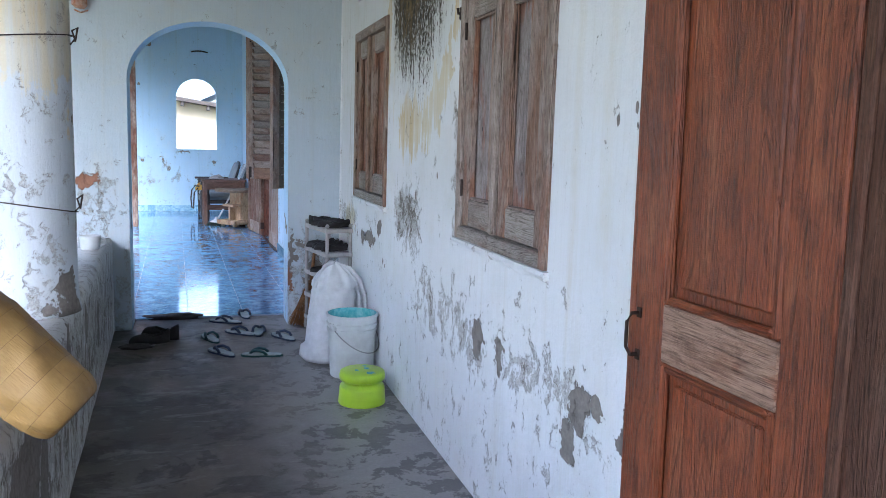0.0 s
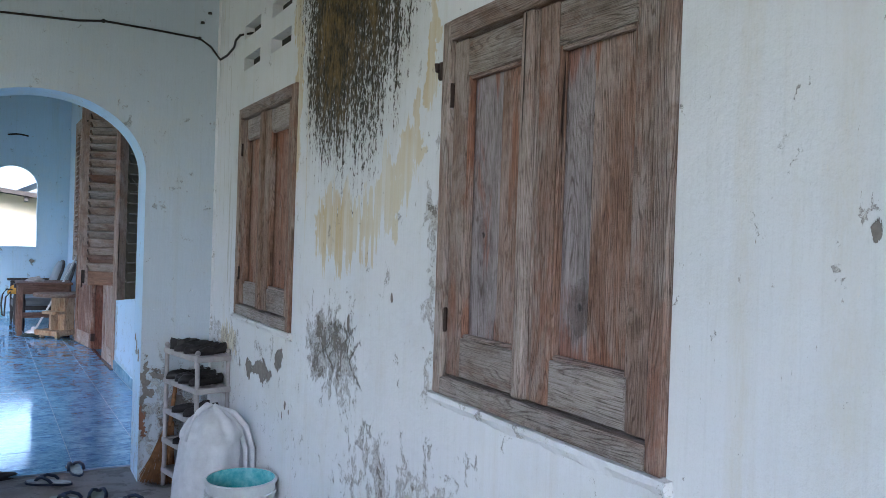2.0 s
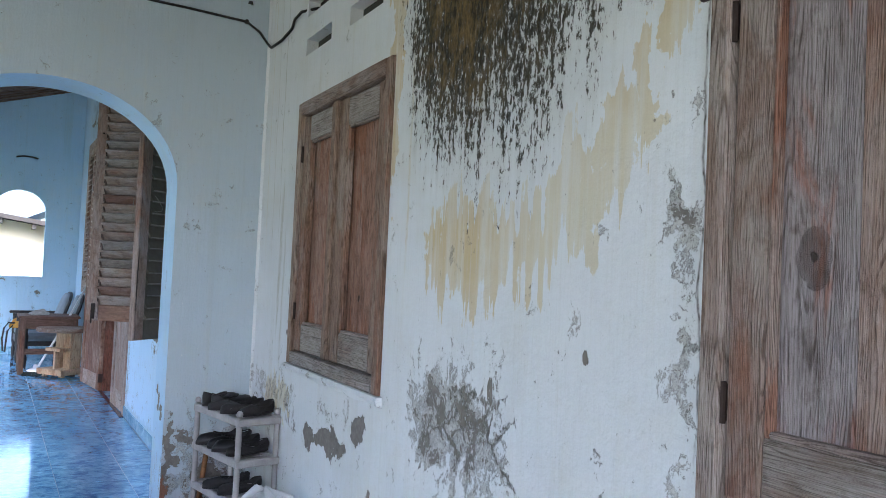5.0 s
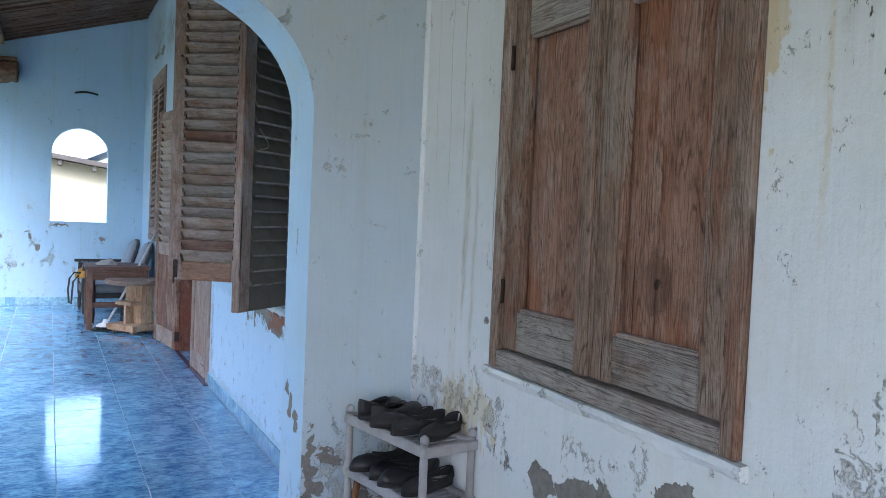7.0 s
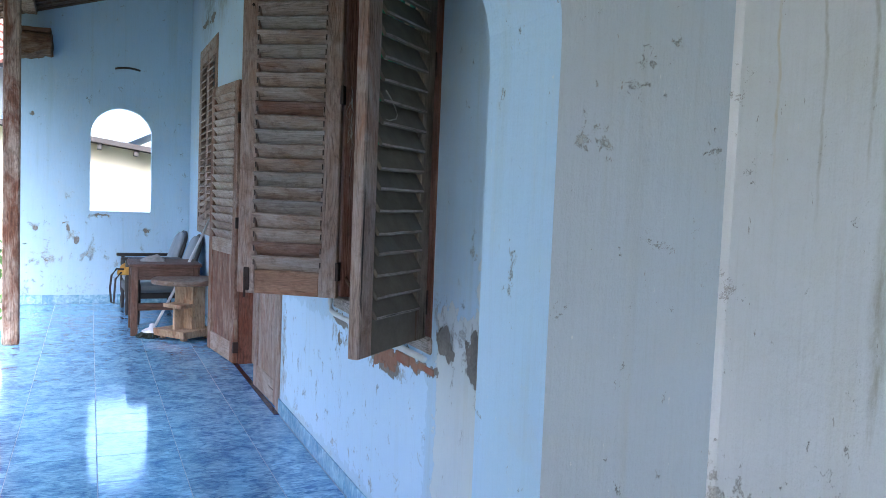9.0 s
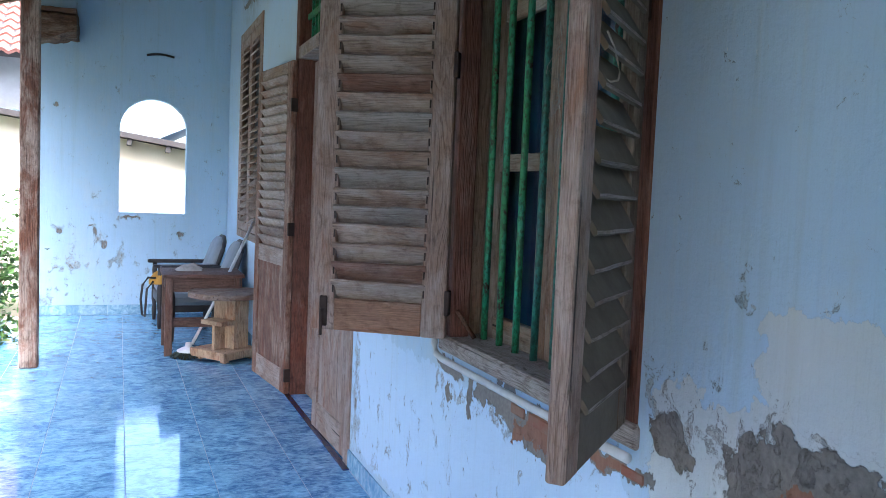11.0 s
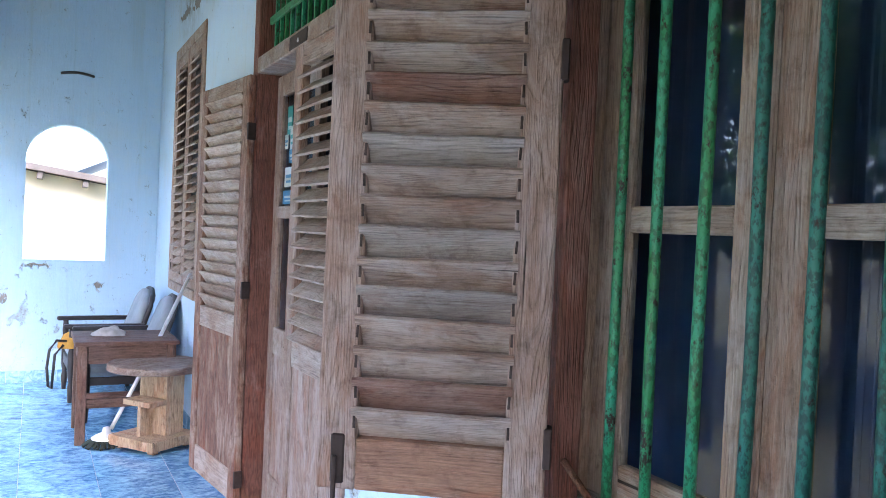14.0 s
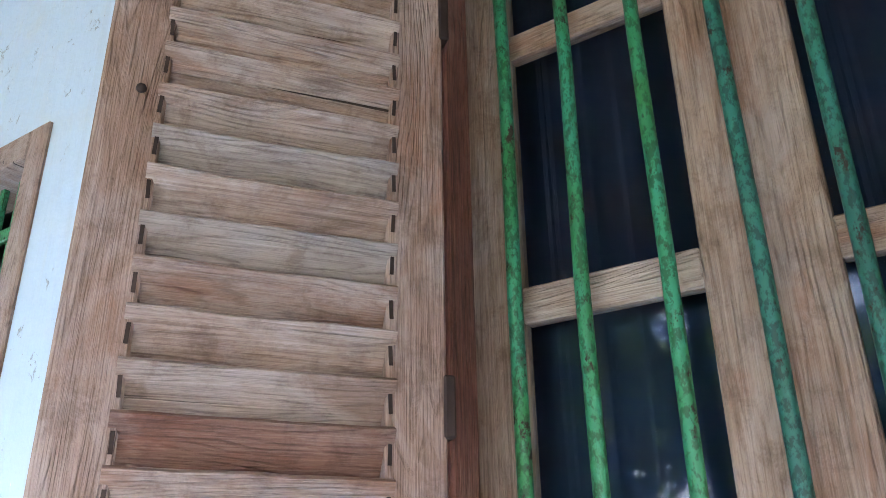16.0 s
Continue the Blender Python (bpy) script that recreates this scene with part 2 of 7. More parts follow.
def plaster(name, paint, axis=1, low=1.1, peel=0.5, mould=(), yellow=(), chips=(), bricks=(), flaky=(), pale=(), fresh=(), runs=(), marks=(), soot_shade=(), cracks=(), cream=(0.60, 0.57, 0.48)):
    """Old limewash on plaster: flaking coat, grey render where it has come off, rusty-yellow runs and black mould."""
    m, nt, b = mat(name)
    raw = nd(nt, "TexCoord").outputs["Object"]
    wob = nd(nt, "TexNoise", {"Vector": raw, "Scale": 11.0, "Detail": 6.0, "Roughness": 0.6}).outputs[1]
    wv = nd(nt, "VectorMath", {0: wob, 1: (0.5, 0.5, 0.5)}, op="SUBTRACT").outputs[0]
    wv = nd(nt, "VectorMath", {0: wv, 1: (0.20, 0.20, 0.20)}, op="MULTIPLY").outputs[0]
    warped = nd(nt, "VectorMath", {0: raw, 1: wv}, op="ADD").outputs[0]
    sep = nd(nt, "SeparateXYZ", {0: warped})
    h, z = sep.outputs[axis], sep.outputs[2]
    big = noise_tex(nt, raw, 1.6, 5.0, 0.6)
    mid = noise_tex(nt, raw, 8.0, 7.0, 0.68)
    fine = noise_tex(nt, raw, 70.0, 4.0, 0.6)
    st = [30.0, 30.0, 30.0]
    st[2] = 1.3
    streak = noise_tex(nt, nd(nt, "Mapping", {"Vector": raw, "Scale": st}).outputs[0], 1.0, 5.0, 0.62)
    zrun = math_node(nt, "ADD", z, math_node(nt, "MULTIPLY_ADD", streak, 0.45, -0.225))
    grit = noise_tex(nt, raw, 260.0, 3.0, 0.7)
    nick = noise_tex(nt, nd(nt, "Mapping", {"Vector": raw, "Scale": (70.0, 70.0, 22.0)}).outputs[0], 1.0, 6.0, 0.72)
    brush = noise_tex(nt, nd(nt, "Mapping", {"Vector": raw, "Scale": (120.0, 120.0, 5.0)}).outputs[0], 1.0, 4.0, 0.65)
    col = mix(nt, ramp(nt, big, (0.4, 0.0), (0.75, 1.0)), paint, tuple(p * q for p, q in zip(paint, (0.92, 0.94, 0.94))))
    col = mix(nt, math_node(nt, "MULTIPLY", ramp(nt, streak, (0.55, 0.0), (0.8, 1.0)), 0.22), col, cream)
    col = mix(nt, math_node(nt, "MULTIPLY", ramp(nt, math_node(nt, "MULTIPLY_ADD", mid, 0.4, math_node(nt, "MULTIPLY", big, 0.6)), (0.50, 0.0), (0.62, 1.0)), 0.22), col, cream)
    for h0, h1, z0, z1 in pale:
        s = math_node(nt, "MULTIPLY_ADD", mid, 0.5, math_node(nt, "SUBTRACT", region(nt, h, z, h0, h1, z0, z1, 0.14), 0.25))
        col = mix(nt, ramp(nt, s, (0.50, 0.0), (0.512, 0.95)), col, mix(nt, mid, (0.55, 0.60, 0.62), (0.66, 0.69, 0.69)))
        col = mix(nt, ramp(nt, s, (0.488, 0.0), (0.500, 0.35), (0.512, 0.0)), col, (0.26, 0.27, 0.27))
    for h0, h1, z0, z1 in fresh:
        s = math_node(nt, "MULTIPLY_ADD", mid, 0.5, math_node(nt, "SUBTRACT", region(nt, h, z, h0, h1, z0, z1, 0.14), 0.25))
        col = mix(nt, ramp(nt, s, (0.50, 0.0), (0.512, 0.95)), col, mix(nt, mid, (0.52, 0.68, 0.85), (0.58, 0.73, 0.87)))
    def union(spots, height):
        r = None
        for spot in spots:
            one = blob(nt, h, height, *spot)
            r = one if r is None else math_node(nt, "MAXIMUM", r, one)
        return r
    if yellow:
        r = union(yellow, zrun)
        s = math_node(nt, "MULTIPLY_ADD", mid, 0.5, math_node(nt, "SUBTRACT", r, 0.25))
        f = math_node(nt, "MULTIPLY", ramp(nt, s, (0.16, 0.0), (0.20, 0.85), (0.60, 0.9)), ramp(nt, streak, (0.34, 0.45), (0.56, 1.0)))
        col = mix(nt, f, col, mix(nt, ramp(nt, big, (0.42, 0.0), (0.60, 1.0)), (0.66, 0.60, 0.45), (0.58, 0.45, 0.23)))
    col = mix(nt, math_node(nt, "MULTIPLY", ramp(nt, brush, (0.28, 1.0), (0.50, 0.0)), 0.13), col, mix(nt, 1.0, col, (0.66, 0.64, 0.60), "MULTIPLY"))
    col = mix(nt, math_node(nt, "MULTIPLY", ramp(nt, grit, (0.36, 1.0), (0.50, 0.0)), 0.10), col, mix(nt, 1.0, col, (0.62, 0.60, 0.57), "MULTIPLY"))
    col = mix(nt, math_node(nt, "MULTIPLY", ramp(nt, math_node(nt, "MULTIPLY_ADD", big, 0.12, nick), (0.735, 0.0), (0.76, 1.0)), 0.7), col, (0.26, 0.23, 0.19))
    drip = noise_tex(nt, nd(nt, "Mapping", {"Vector": raw, "Scale": (14.0, 14.0, 0.45)}).outputs[0], 1.0, 6.0, 0.62)
    col = mix(nt, math_node(nt, "MULTIPLY", ramp(nt, drip, (0.56, 0.0), (0.72, 1.0)), 0.28), col, mix(nt, 1.0, col, (0.80, 0.74, 0.62), "MULTIPLY"))
    col = mix(nt, math_node(nt, "MULTIPLY", ramp(nt, nick, (0.31, 1.0), (0.33, 0.0)), 0.5), col, (0.80, 0.79, 0.75))
    # Rain runs: narrow wavering stripes down the wall.
    wave = noise_tex(nt, nd(nt, "Mapping", {"Vector": raw, "Scale": (3.0, 3.0, 5.0)}).outputs[0], 1.0, 4.0, 0.6)
    hraw = nd(nt, "SeparateXYZ", {0: raw}).outputs[axis]
    for hc, z0, z1, wide, tint, much in runs:
        d = math_node(nt, "ABSOLUTE", math_node(nt, "ADD", hraw, math_node(nt, "MULTIPLY_ADD", wave, 0.05, -0.025 - hc)))
        k = math_node(nt, "MULTIPLY", ramp(nt, math_node(nt, "MULTIPLY", d, 1.0 / wide), (0.25, 1.0), (1.0, 0.0)), region(nt, hraw, zrun, hc - 1.0, hc + 1.0, z0, z1, 0.1))
        col = mix(nt, math_node(nt, "MULTIPLY", k, math_node(nt, "MULTIPLY", ramp(nt, nick, (0.36, 1.0), (0.60, 0.35)), much)), col, tint)
    # Flaking: more of the coat is gone low down, where damp rises.
    lowness = nd(nt, "MapRange", {"Value": z, "From Min": low, "From Max": 0.05, "To Min": 0.0, "To Max": 0.10 * peel}).outputs[0]
    fl = nd(nt, "Mapping", {"Vector": warped, "Scale": (15.0, 15.0, 8.0)}).outputs[0]
    flake = math_node(nt, "ADD", noise_tex(nt, fl, 1.0, 10.0, 0.74), lowness)
    for hc0, hc1, z0, z1 in flaky:
        flake = math_node(nt, "MULTIPLY_ADD", region(nt, h, z, hc0, hc1, z0, z1, min(0.25, 0.4 * (hc1 - hc0), 0.4 * (z1 - z0))), 0.115, flake)
    thin = ramp(nt, flake, (0.645, 0.0), (0.665, 1.0))
    col = mix(nt, math_node(nt, "MULTIPLY", thin, 0.42), col, mix(nt, nick, (0.20, 0.185, 0.155), (0.72, 0.68, 0.60)))
    rim = ramp(nt, flake, (0.63, 0.0), (0.647, 1.0), (0.675, 0.0))
    col = mix(nt, math_node(nt, "MULTIPLY", rim, 0.75), col, (0.17, 0.16, 0.14))
    hole = ramp(nt, flake, (0.718, 0.0), (0.728, 1.0))
    for hc, zc, rh, rz in chips:
        s = math_node(nt, "ADD", blob(nt, h, z, hc, zc, rh, rz), math_node(nt, "MULTIPLY_ADD", mid, 0.7, -0.35))
        hole = math_node(nt, "MAXIMUM", hole, ramp(nt, s, (0.18, 0.0), (0.21, 1.0)))
    zraw = nd(nt, "SeparateXYZ", {0: raw}).outputs[2]
    for hc, zc, rh, rz in marks:
        spot = blob(nt, hraw, zraw, hc, zc, rh, rz)
        s = math_node(nt, "MULTIPLY", math_node(nt, "MULTIPLY_ADD", nick, 3.0, math_node(nt, "ADD", spot, -1.4)), math_node(nt, "MULTIPLY", spot, 4.0, clamp=True))
        hole = math_node(nt, "MAXIMUM", hole, ramp(nt, s, (0.42, 0.0), (0.50, 1.0)))
    render_col = mix(nt, math_node(nt, "MULTIPLY_ADD", fine, 0.6, math_node(nt, "MULTIPLY", mid, 0.4)), (0.050, 0.046, 0.041), (0.38, 0.35, 0.315))
    col = mix(nt, hole, col, render_col)
    for hc, zc, rh, rz in bricks:
        s = math_node(nt, "ADD", blob(nt, h, z, hc, zc, rh, rz), math_node(nt, "MULTIPLY_ADD", mid, 0.7, -0.35))
        k = ramp(nt, s, (0.2, 0.0), (0.24, 1.0))
        col = mix(nt, k, col, mix(nt, nick, (0.17, 0.07, 0.045), (0.36, 0.20, 0.13)))
        hole = math_node(nt, "MAXIMUM", hole, k)
    for hc0, hc1, z0, z1 in cracks:
        vor = nd(nt, "TexVoronoi", {"Vector": nd(nt, "Mapping", {"Vector": warped, "Scale": (2.6, 2.6, 3.6)}).outputs[0], "Scale": 1.0})
        vor.feature = "DISTANCE_TO_EDGE"
        r = math_node(nt, "MULTIPLY_ADD", mid, 0.8, math_node(nt, "SUBTRACT", region(nt, h, z, hc0, hc1, z0, z1, 0.12), 0.4))
        k = math_node(nt, "MULTIPLY", ramp(nt, r, (0.57, 0.0), (0.63, 1.0)), ramp(nt, math_node(nt, "MULTIPLY_ADD", nick, 0.13, vor.outputs["Distance"]), (0.068, 1.0), (0.086, 0.0)))
        col = mix(nt, math_node(nt, "MULTIPLY", k, 0.85), col, mix(nt, nick, (0.07, 0.07, 0.06), (0.30, 0.27, 0.22)))
        hole = math_node(nt, "MAXIMUM", hole, k)
    if soot_shade:
        s = math_node(nt, "MULTIPLY", ramp(nt, union(soot_shade, z), (0.0, 0.0), (0.8, 1.0)), ramp(nt, mid, (0.36, 0.1), (0.62, 1.0)))
        col = mix(nt, math_node(nt, "MULTIPLY", s, 0.75), col, (0.16, 0.16, 0.155))
    if mould:
        r = union(mould, math_node(nt, "MULTIPLY_ADD", streak, 0.5, math_node(nt, "ADD", z, -0.25)))
        speck = noise_tex(nt, nd(nt, "Mapping", {"Vector": raw, "Scale": (75.0, 75.0, 38.0)}).outputs[0], 1.0, 6.0, 0.75)
        col = mix(nt, math_node(nt, "MULTIPLY", ramp(nt, r, (0.0, 0.0), (0.30, 0.8)), math_node(nt, "MULTIPLY", mid, 1.1)), col, (0.34, 0.335, 0.30))
        f = math_node(nt, "MULTIPLY_ADD", ramp(nt, r, (0.0, 0.10), (0.28, 0.62), (0.7, 1.0)), 0.40, math_node(nt, "MULTIPLY_ADD", streak, 0.22, speck))
        f = math_node(nt, "MULTIPLY", ramp(nt, f, (0.80, 0.0), (0.85, 0.9), (1.0, 1.0)), ramp(nt, r, (0.0, 0.0), (0.06, 1.0)))
        moss = ramp(nt, math_node(nt, "MULTIPLY_ADD", mid, 0.5, math_node(nt, "MULTIPLY", nick, 0.5)), (0.44, 0.0), (0.58, 1.0))
        col = mix(nt, f, col, mix(nt, math_node(nt, "MULTIPLY", moss, ramp(nt, r, (0.25, 0.15), (0.6, 1.0))), (0.022, 0.018, 0.012), (0.17, 0.115, 0.045)))
    nt.links.new(col, b.inputs["Base Color"])
    b.inputs["Roughness"].default_value = 0.85
    b.inputs["Specular IOR Level"].default_value = 0.25
    hgt = math_node(nt, "MULTIPLY_ADD", thin, -0.35, math_node(nt, "MULTIPLY_ADD", hole, -1.0, math_node(nt, "MULTIPLY", mid, 0.45)))
    hgt = math_node(nt, "MULTIPLY_ADD", fine, 0.09, math_node(nt, "MULTIPLY_ADD", streak, 0.2, hgt))
    hgt = math_node(nt, "MULTIPLY_ADD", grit, 0.025, math_node(nt, "MULTIPLY_ADD", nick, 0.16, hgt))
    bump(nt, b, hgt, 0.85, 0.011)
    return m


WHITE = (0.755, 0.775, 0.795)
BLUE = (0.42, 0.595, 0.75)
GREYRUN, DARKRUN, CREAMRUN = (0.40, 0.38, 0.31), (0.10, 0.09, 0.08), (0.62, 0.56, 0.43)
plaster_near = plaster("old_limewash", WHITE, 1, low=1.0, peel=0.45,
                       mould=[(4.16, 2.62, 0.68, 1.14), (4.32, 2.2, 0.38, 0.66)],
                       yellow=[(4.24, 1.43, 0.29, 0.16), (3.94, 1.46, 0.13, 0.13), (3.80, 1.54, 0.11, 0.15), (3.68, 1.63, 0.075, 0.14), (3.60, 1.74, 0.04, 0.15), (3.525, 1.95, 0.04, 0.22), (4.73, 1.98, 0.055, 0.5), (4.75, 2.32, 0.07, 0.14), (5.82, 0.84, 0.22, 0.10)],
                       chips=[(2.30, 0.62, 0.085, 0.10), (2.38, 0.52, 0.05, 0.07), (2.20, 0.655, 0.04, 0.03), (3.16, 0.62, 0.06, 0.10), (2.93, 0.605, 0.045, 0.065), (5.15, 0.765, 0.19, 0.055), (4.90, 0.86, 0.07, 0.06), (5.36, 0.75, 0.09, 0.05), (2.06, 0.64, 0.03, 0.09)],
                       marks=[(2.172, 1.438, 0.013, 0.024), (2.083, 1.464, 0.013, 0.020), (2.075, 1.42, 0.010, 0.014), (5.705, 1.113, 0.022, 0.018), (2.9, 1.95, 0.01, 0.012), (3.75, 1.22, 0.014, 0.02), (4.1, 1.10, 0.02, 0.05), (4.79, 0.68, 0.018, 0.025), (4.83, 0.63, 0.012, 0.03), (4.74, 0.66, 0.012, 0.015)],
                       flaky=[(3.98, 4.58, 0.76, 1.20), (3.92, 4.62, 0.72, 1.24), (3.0, 4.2, 0.4, 0.85), (5.5, 6.3, 0.76, 0.98), (2.2, 3.0, 0.45, 0.8), (3.43, 3.56, 0.90, 1.75), (4.95, 5.35, 0.82, 0.96)],
                       runs=[(5.86, 1.10, 1.75, 0.024, GREYRUN, 0.75), (5.905, 1.5, 2.6, 0.006, GREYRUN, 0.7), (6.0, 1.45, 2.9, 0.005, GREYRUN, 0.6), (6.10, 1.5, 3.0, 0.005, CREAMRUN, 0.8), (5.80, 0.95, 1.6, 0.015, GREYRUN, 0.5), (3.456, 1.12, 2.02, 0.004, DARKRUN, 1.0), (5.69, 1.25, 1.62, 0.004, DARKRUN, 0.9), (2.40, 0.9, 2.6, 0.03, CREAMRUN, 0.25), (2.22, 1.0, 2.6, 0.05, CREAMRUN, 0.25), (4.60, 1.4, 2.5, 0.010, CREAMRUN, 0.8)],
                       cracks=[(5.3, 6.35, 0.66, 0.86), (3.9, 4.5, 0.80, 1.16)])
plaster_arch = plaster("arch_wall_limewash", (0.495, 0.572, 0.637), 0, low=1.0, peel=1.1,
                       chips=[(0.83, 0.60, 0.022, 0.05), (0.93, 0.40, 0.06, 0.08), (0.76, 0.5, 0.03, 0.25)],
                       bricks=[(-0.60, 1.05, 0.1, 0.07), (0.757, 0.33, 0.02, 0.14)], flaky=[(-0.8, -0.3, 0.6, 1.3), (0.7, 1.2, 0.1, 0.75)])
plaster_far_side = plaster("blue_limewash_side", (0.48, 0.635, 0.775), 1, low=0.9, peel=0.5,
                           chips=[(0.60, 0.90, 0.27, 0.17), (0.42, 0.98, 0.16, 0.07), (0.78, 0.965, 0.10, 0.05), (1.02, 0.93, 0.10, 0.065), (2.30, 0.83, 0.16, 0.045), (2.085, 0.76, 0.035, 0.10), (1.86, 0.80, 0.25, 0.055), (1.62, 0.765, 0.20, 0.085), (1.28, 0.805, 0.25, 0.045), (2.28, 0.72, 0.03, 0.05), (7.65, 3.20, 0.28, 0.05), (7.1, 3.17, 0.25, 0.045)],
                           bricks=[(1.60, 0.775, 0.15, 0.05), (1.73, 0.745, 0.05, 0.05), (1.30, 0.80, 0.17, 0.03), (0.66, 0.91, 0.05, 0.05)],
                           flaky=[(0.0, 1.2, 0.82, 1.12), (3.36, 3.6, 0.1, 0.75), (1.3, 2.45, 0.68, 0.80)],
                           soot_shade=[(7.35, 3.35, 0.75, 0.5), (6.4, 3.3, 0.6, 0.35)],
                           pale=[(-0.2, 0.86, 0.95, 1.33), (-0.2, 1.16, 0.2, 1.13)], fresh=[(1.1, 3.55, 0.08, 0.86)])
plaster_reveal = plaster("blue_limewash_reveal", (0.50, 0.68, 0.85), 1, low=0.7, peel=1.0, chips=[(6.39, 0.74, 0.035, 0.06), (6.43, 0.79, 0.025, 0.03), (6.31, 0.70, 0.03, 0.05)])
plaster_far_end = plaster("blue_limewash_end", BLUE, 0, low=1.25, peel=0.5,
                          chips=[(-1.42, 0.965, 0.035, 0.022), (-1.0, 1.06, 0.10, 0.022)],
                          marks=[(-1.70, 0.90, 0.045, 0.04), (-1.36, 0.90, 0.03, 0.07), (-1.27, 0.77, 0.04, 0.07), (-0.50, 0.89, 0.055, 0.04), (-1.74, 2.21, 0.04, 0.035)],
                          flaky=[(-1.80, -1.32, 0.90, 1.0), (-1.42, -1.20, 0.70, 0.98), (-1.26, -1.0, 0.48, 0.76), (-1.80, -1.40, 0.44, 0.64), (-0.66, -0.34, 0.82, 0.98), (-1.16, -0.85, 1.0, 1.10), (-1.95, -1.7, 0.05, 0.25)], cream=(0.56, 0.60, 0.60))
plaster_column = plaster("column_limewash", (0.58, 0.63, 0.68), 1, low=3.2, peel=0.75, yellow=[(0.0, 2.1, 3.0, 1.5)],
                         chips=[(-0.085, 0.09, 0.055, 0.15), (-0.08, 0.02, 0.08, 0.06), (0.02, 0.36, 0.025, 0.05), (-0.01, 0.74, 0.02, 0.06)])
plaster_parapet = plaster("parapet_limewash", (0.64, 0.65, 0.64), 1, low=0.9, peel=1.2, chips=[(-1.3, 0.42, 0.3, 0.2), (-0.3, 0.55, 0.08, 0.1), (-1.0, 0.3, 0.1, 0.2), (-1.75, 0.2, 0.2, 0.3), (0.4, 0.5, 0.1, 0.12), (1.0, 0.35, 0.06, 0.16)], cracks=[(-3.0, 1.6, 0.1, 0.68)], flaky=[(-3, 2.3, 0.0, 0.75)])
inner_dark = plain("inner_room_dark", (0.10, 0.10, 0.11), 0.9)


def concrete():
    m, nt, b = mat("stained_concrete")
    raw = nd(nt, "TexCoord").outputs["Object"]
    big = noise_tex(nt, raw, 1.3, 6.0, 0.6, 0.5)
    mid = noise_tex(nt, raw, 5.0, 7.0, 0.7, 0.3)
    fine = noise_tex(nt, raw, 80.0, 4.0, 0.6)
    col = mix(nt, ramp(nt, big, (0.36, 0.0), (0.64, 1.0)), (0.050, 0.038, 0.029), (0.185, 0.152, 0.124))
    col = mix(nt, ramp(nt, mid, (0.50, 0.0), (0.70, 0.6)), col, (0.17, 0.155, 0.14))
    wet = noise_tex(nt, nd(nt, "Mapping", {"Vector": raw, "Scale": (2.6, 3.4, 1.0)}).outputs[0], 1.0, 9.0, 0.68, 0.6)
    col = mix(nt, math_node(nt, "MULTIPLY", ramp(nt, wet, (0.52, 0.0), (0.565, 1.0)), 0.75), col, (0.030, 0.022, 0.017))
    scuff = noise_tex(nt, nd(nt, "Mapping", {"Vector": raw, "Scale": (3.0, 9.0, 1.0)}).outputs[0], 1.0, 9.0, 0.7, 0.8)
    col = mix(nt, math_node(nt, "MULTIPLY", ramp(nt, scuff, (0.57, 0.0), (0.60, 1.0)), 0.55), col, (0.23, 0.21, 0.19))
    # A paler, patchy screed beside the house wall.
    sep = nd(nt, "SeparateXYZ", {0: raw})
    pale = nd(nt, "MapRange", {"Value": math_node(nt, "MULTIPLY_ADD", mid, 0.9, sep.outputs[0]), "From Min": 0.72, "From Max": 1.25}).outputs[0]
    col = mix(nt, math_node(nt, "MULTIPLY", pale, 0.8), col, mix(nt, ramp(nt, mid, (0.455, 0.0), (0.485, 1.0)), (0.13, 0.13, 0.13), (0.37, 0.365, 0.355)))
    col = mix(nt, math_node(nt, "MULTIPLY", fine, 0.35), col, (0.05, 0.05, 0.05))
    nt.links.new(col, b.inputs["Base Color"])
    nt.links.new(ramp(nt, mid, (0.3, 0.28), (0.7, 0.7)), b.inputs["Roughness"])
    bump(nt, b, math_node(nt, "MULTIPLY_ADD", fine, 0.3, mid), 0.35, 0.006)
    return m


def tile_material(name, deep, pale, rough):
    """Glazed floor tile with a printed blue marble."""
    m, nt, b = mat(name)
    c = coords(nt, (1, 1, 1), random_shift=11.0)
    n1 = noise_tex(nt, nd(nt, "Mapping", {"Vector": c, "Scale": (16.0, 42.0, 16.0)}).outputs[0], 1.0, 6.0, 0.65, 1.2)
    n2 = noise_tex(nt, c, 7.0, 5.0, 0.6, 1.0)
    f = math_node(nt, "MULTIPLY_ADD", n2, 0.45, math_node(nt, "MULTIPLY", n1, 0.6))
    col = ramp(nt, f, (0.42, deep), (0.51, tuple(0.5 * (p + q) for p, q in zip(deep, pale))), (0.58, pale), (0.70, tuple(min(1, 1.35 * p) for p in pale)))
    rnd = nd(nt, "ObjectInfo").outputs["Random"]
    hsv = nd(nt, "HueSaturation", {"Color": col, "Value": math_node(nt, "MULTIPLY_ADD", rnd, 0.16, 0.92)})
    nt.links.new(hsv.outputs[0], b.inputs["Base Color"])
    b.inputs["Specular IOR Level"].default_value = 0.7
    dust = noise_tex(nt, c, 3.0, 5.0, 0.6)
    nt.links.new(ramp(nt, dust, (0.35, rough), (0.75, rough + 0.10)), b.inputs["Roughness"])
    bump(nt, b, noise_tex(nt, nd(nt, "Mapping", {"Vector": c, "Scale": (7.0, 34.0, 7.0)}).outputs[0], 1.0, 2.0, 0.5, 0.6), 0.05, 0.01)
    return m


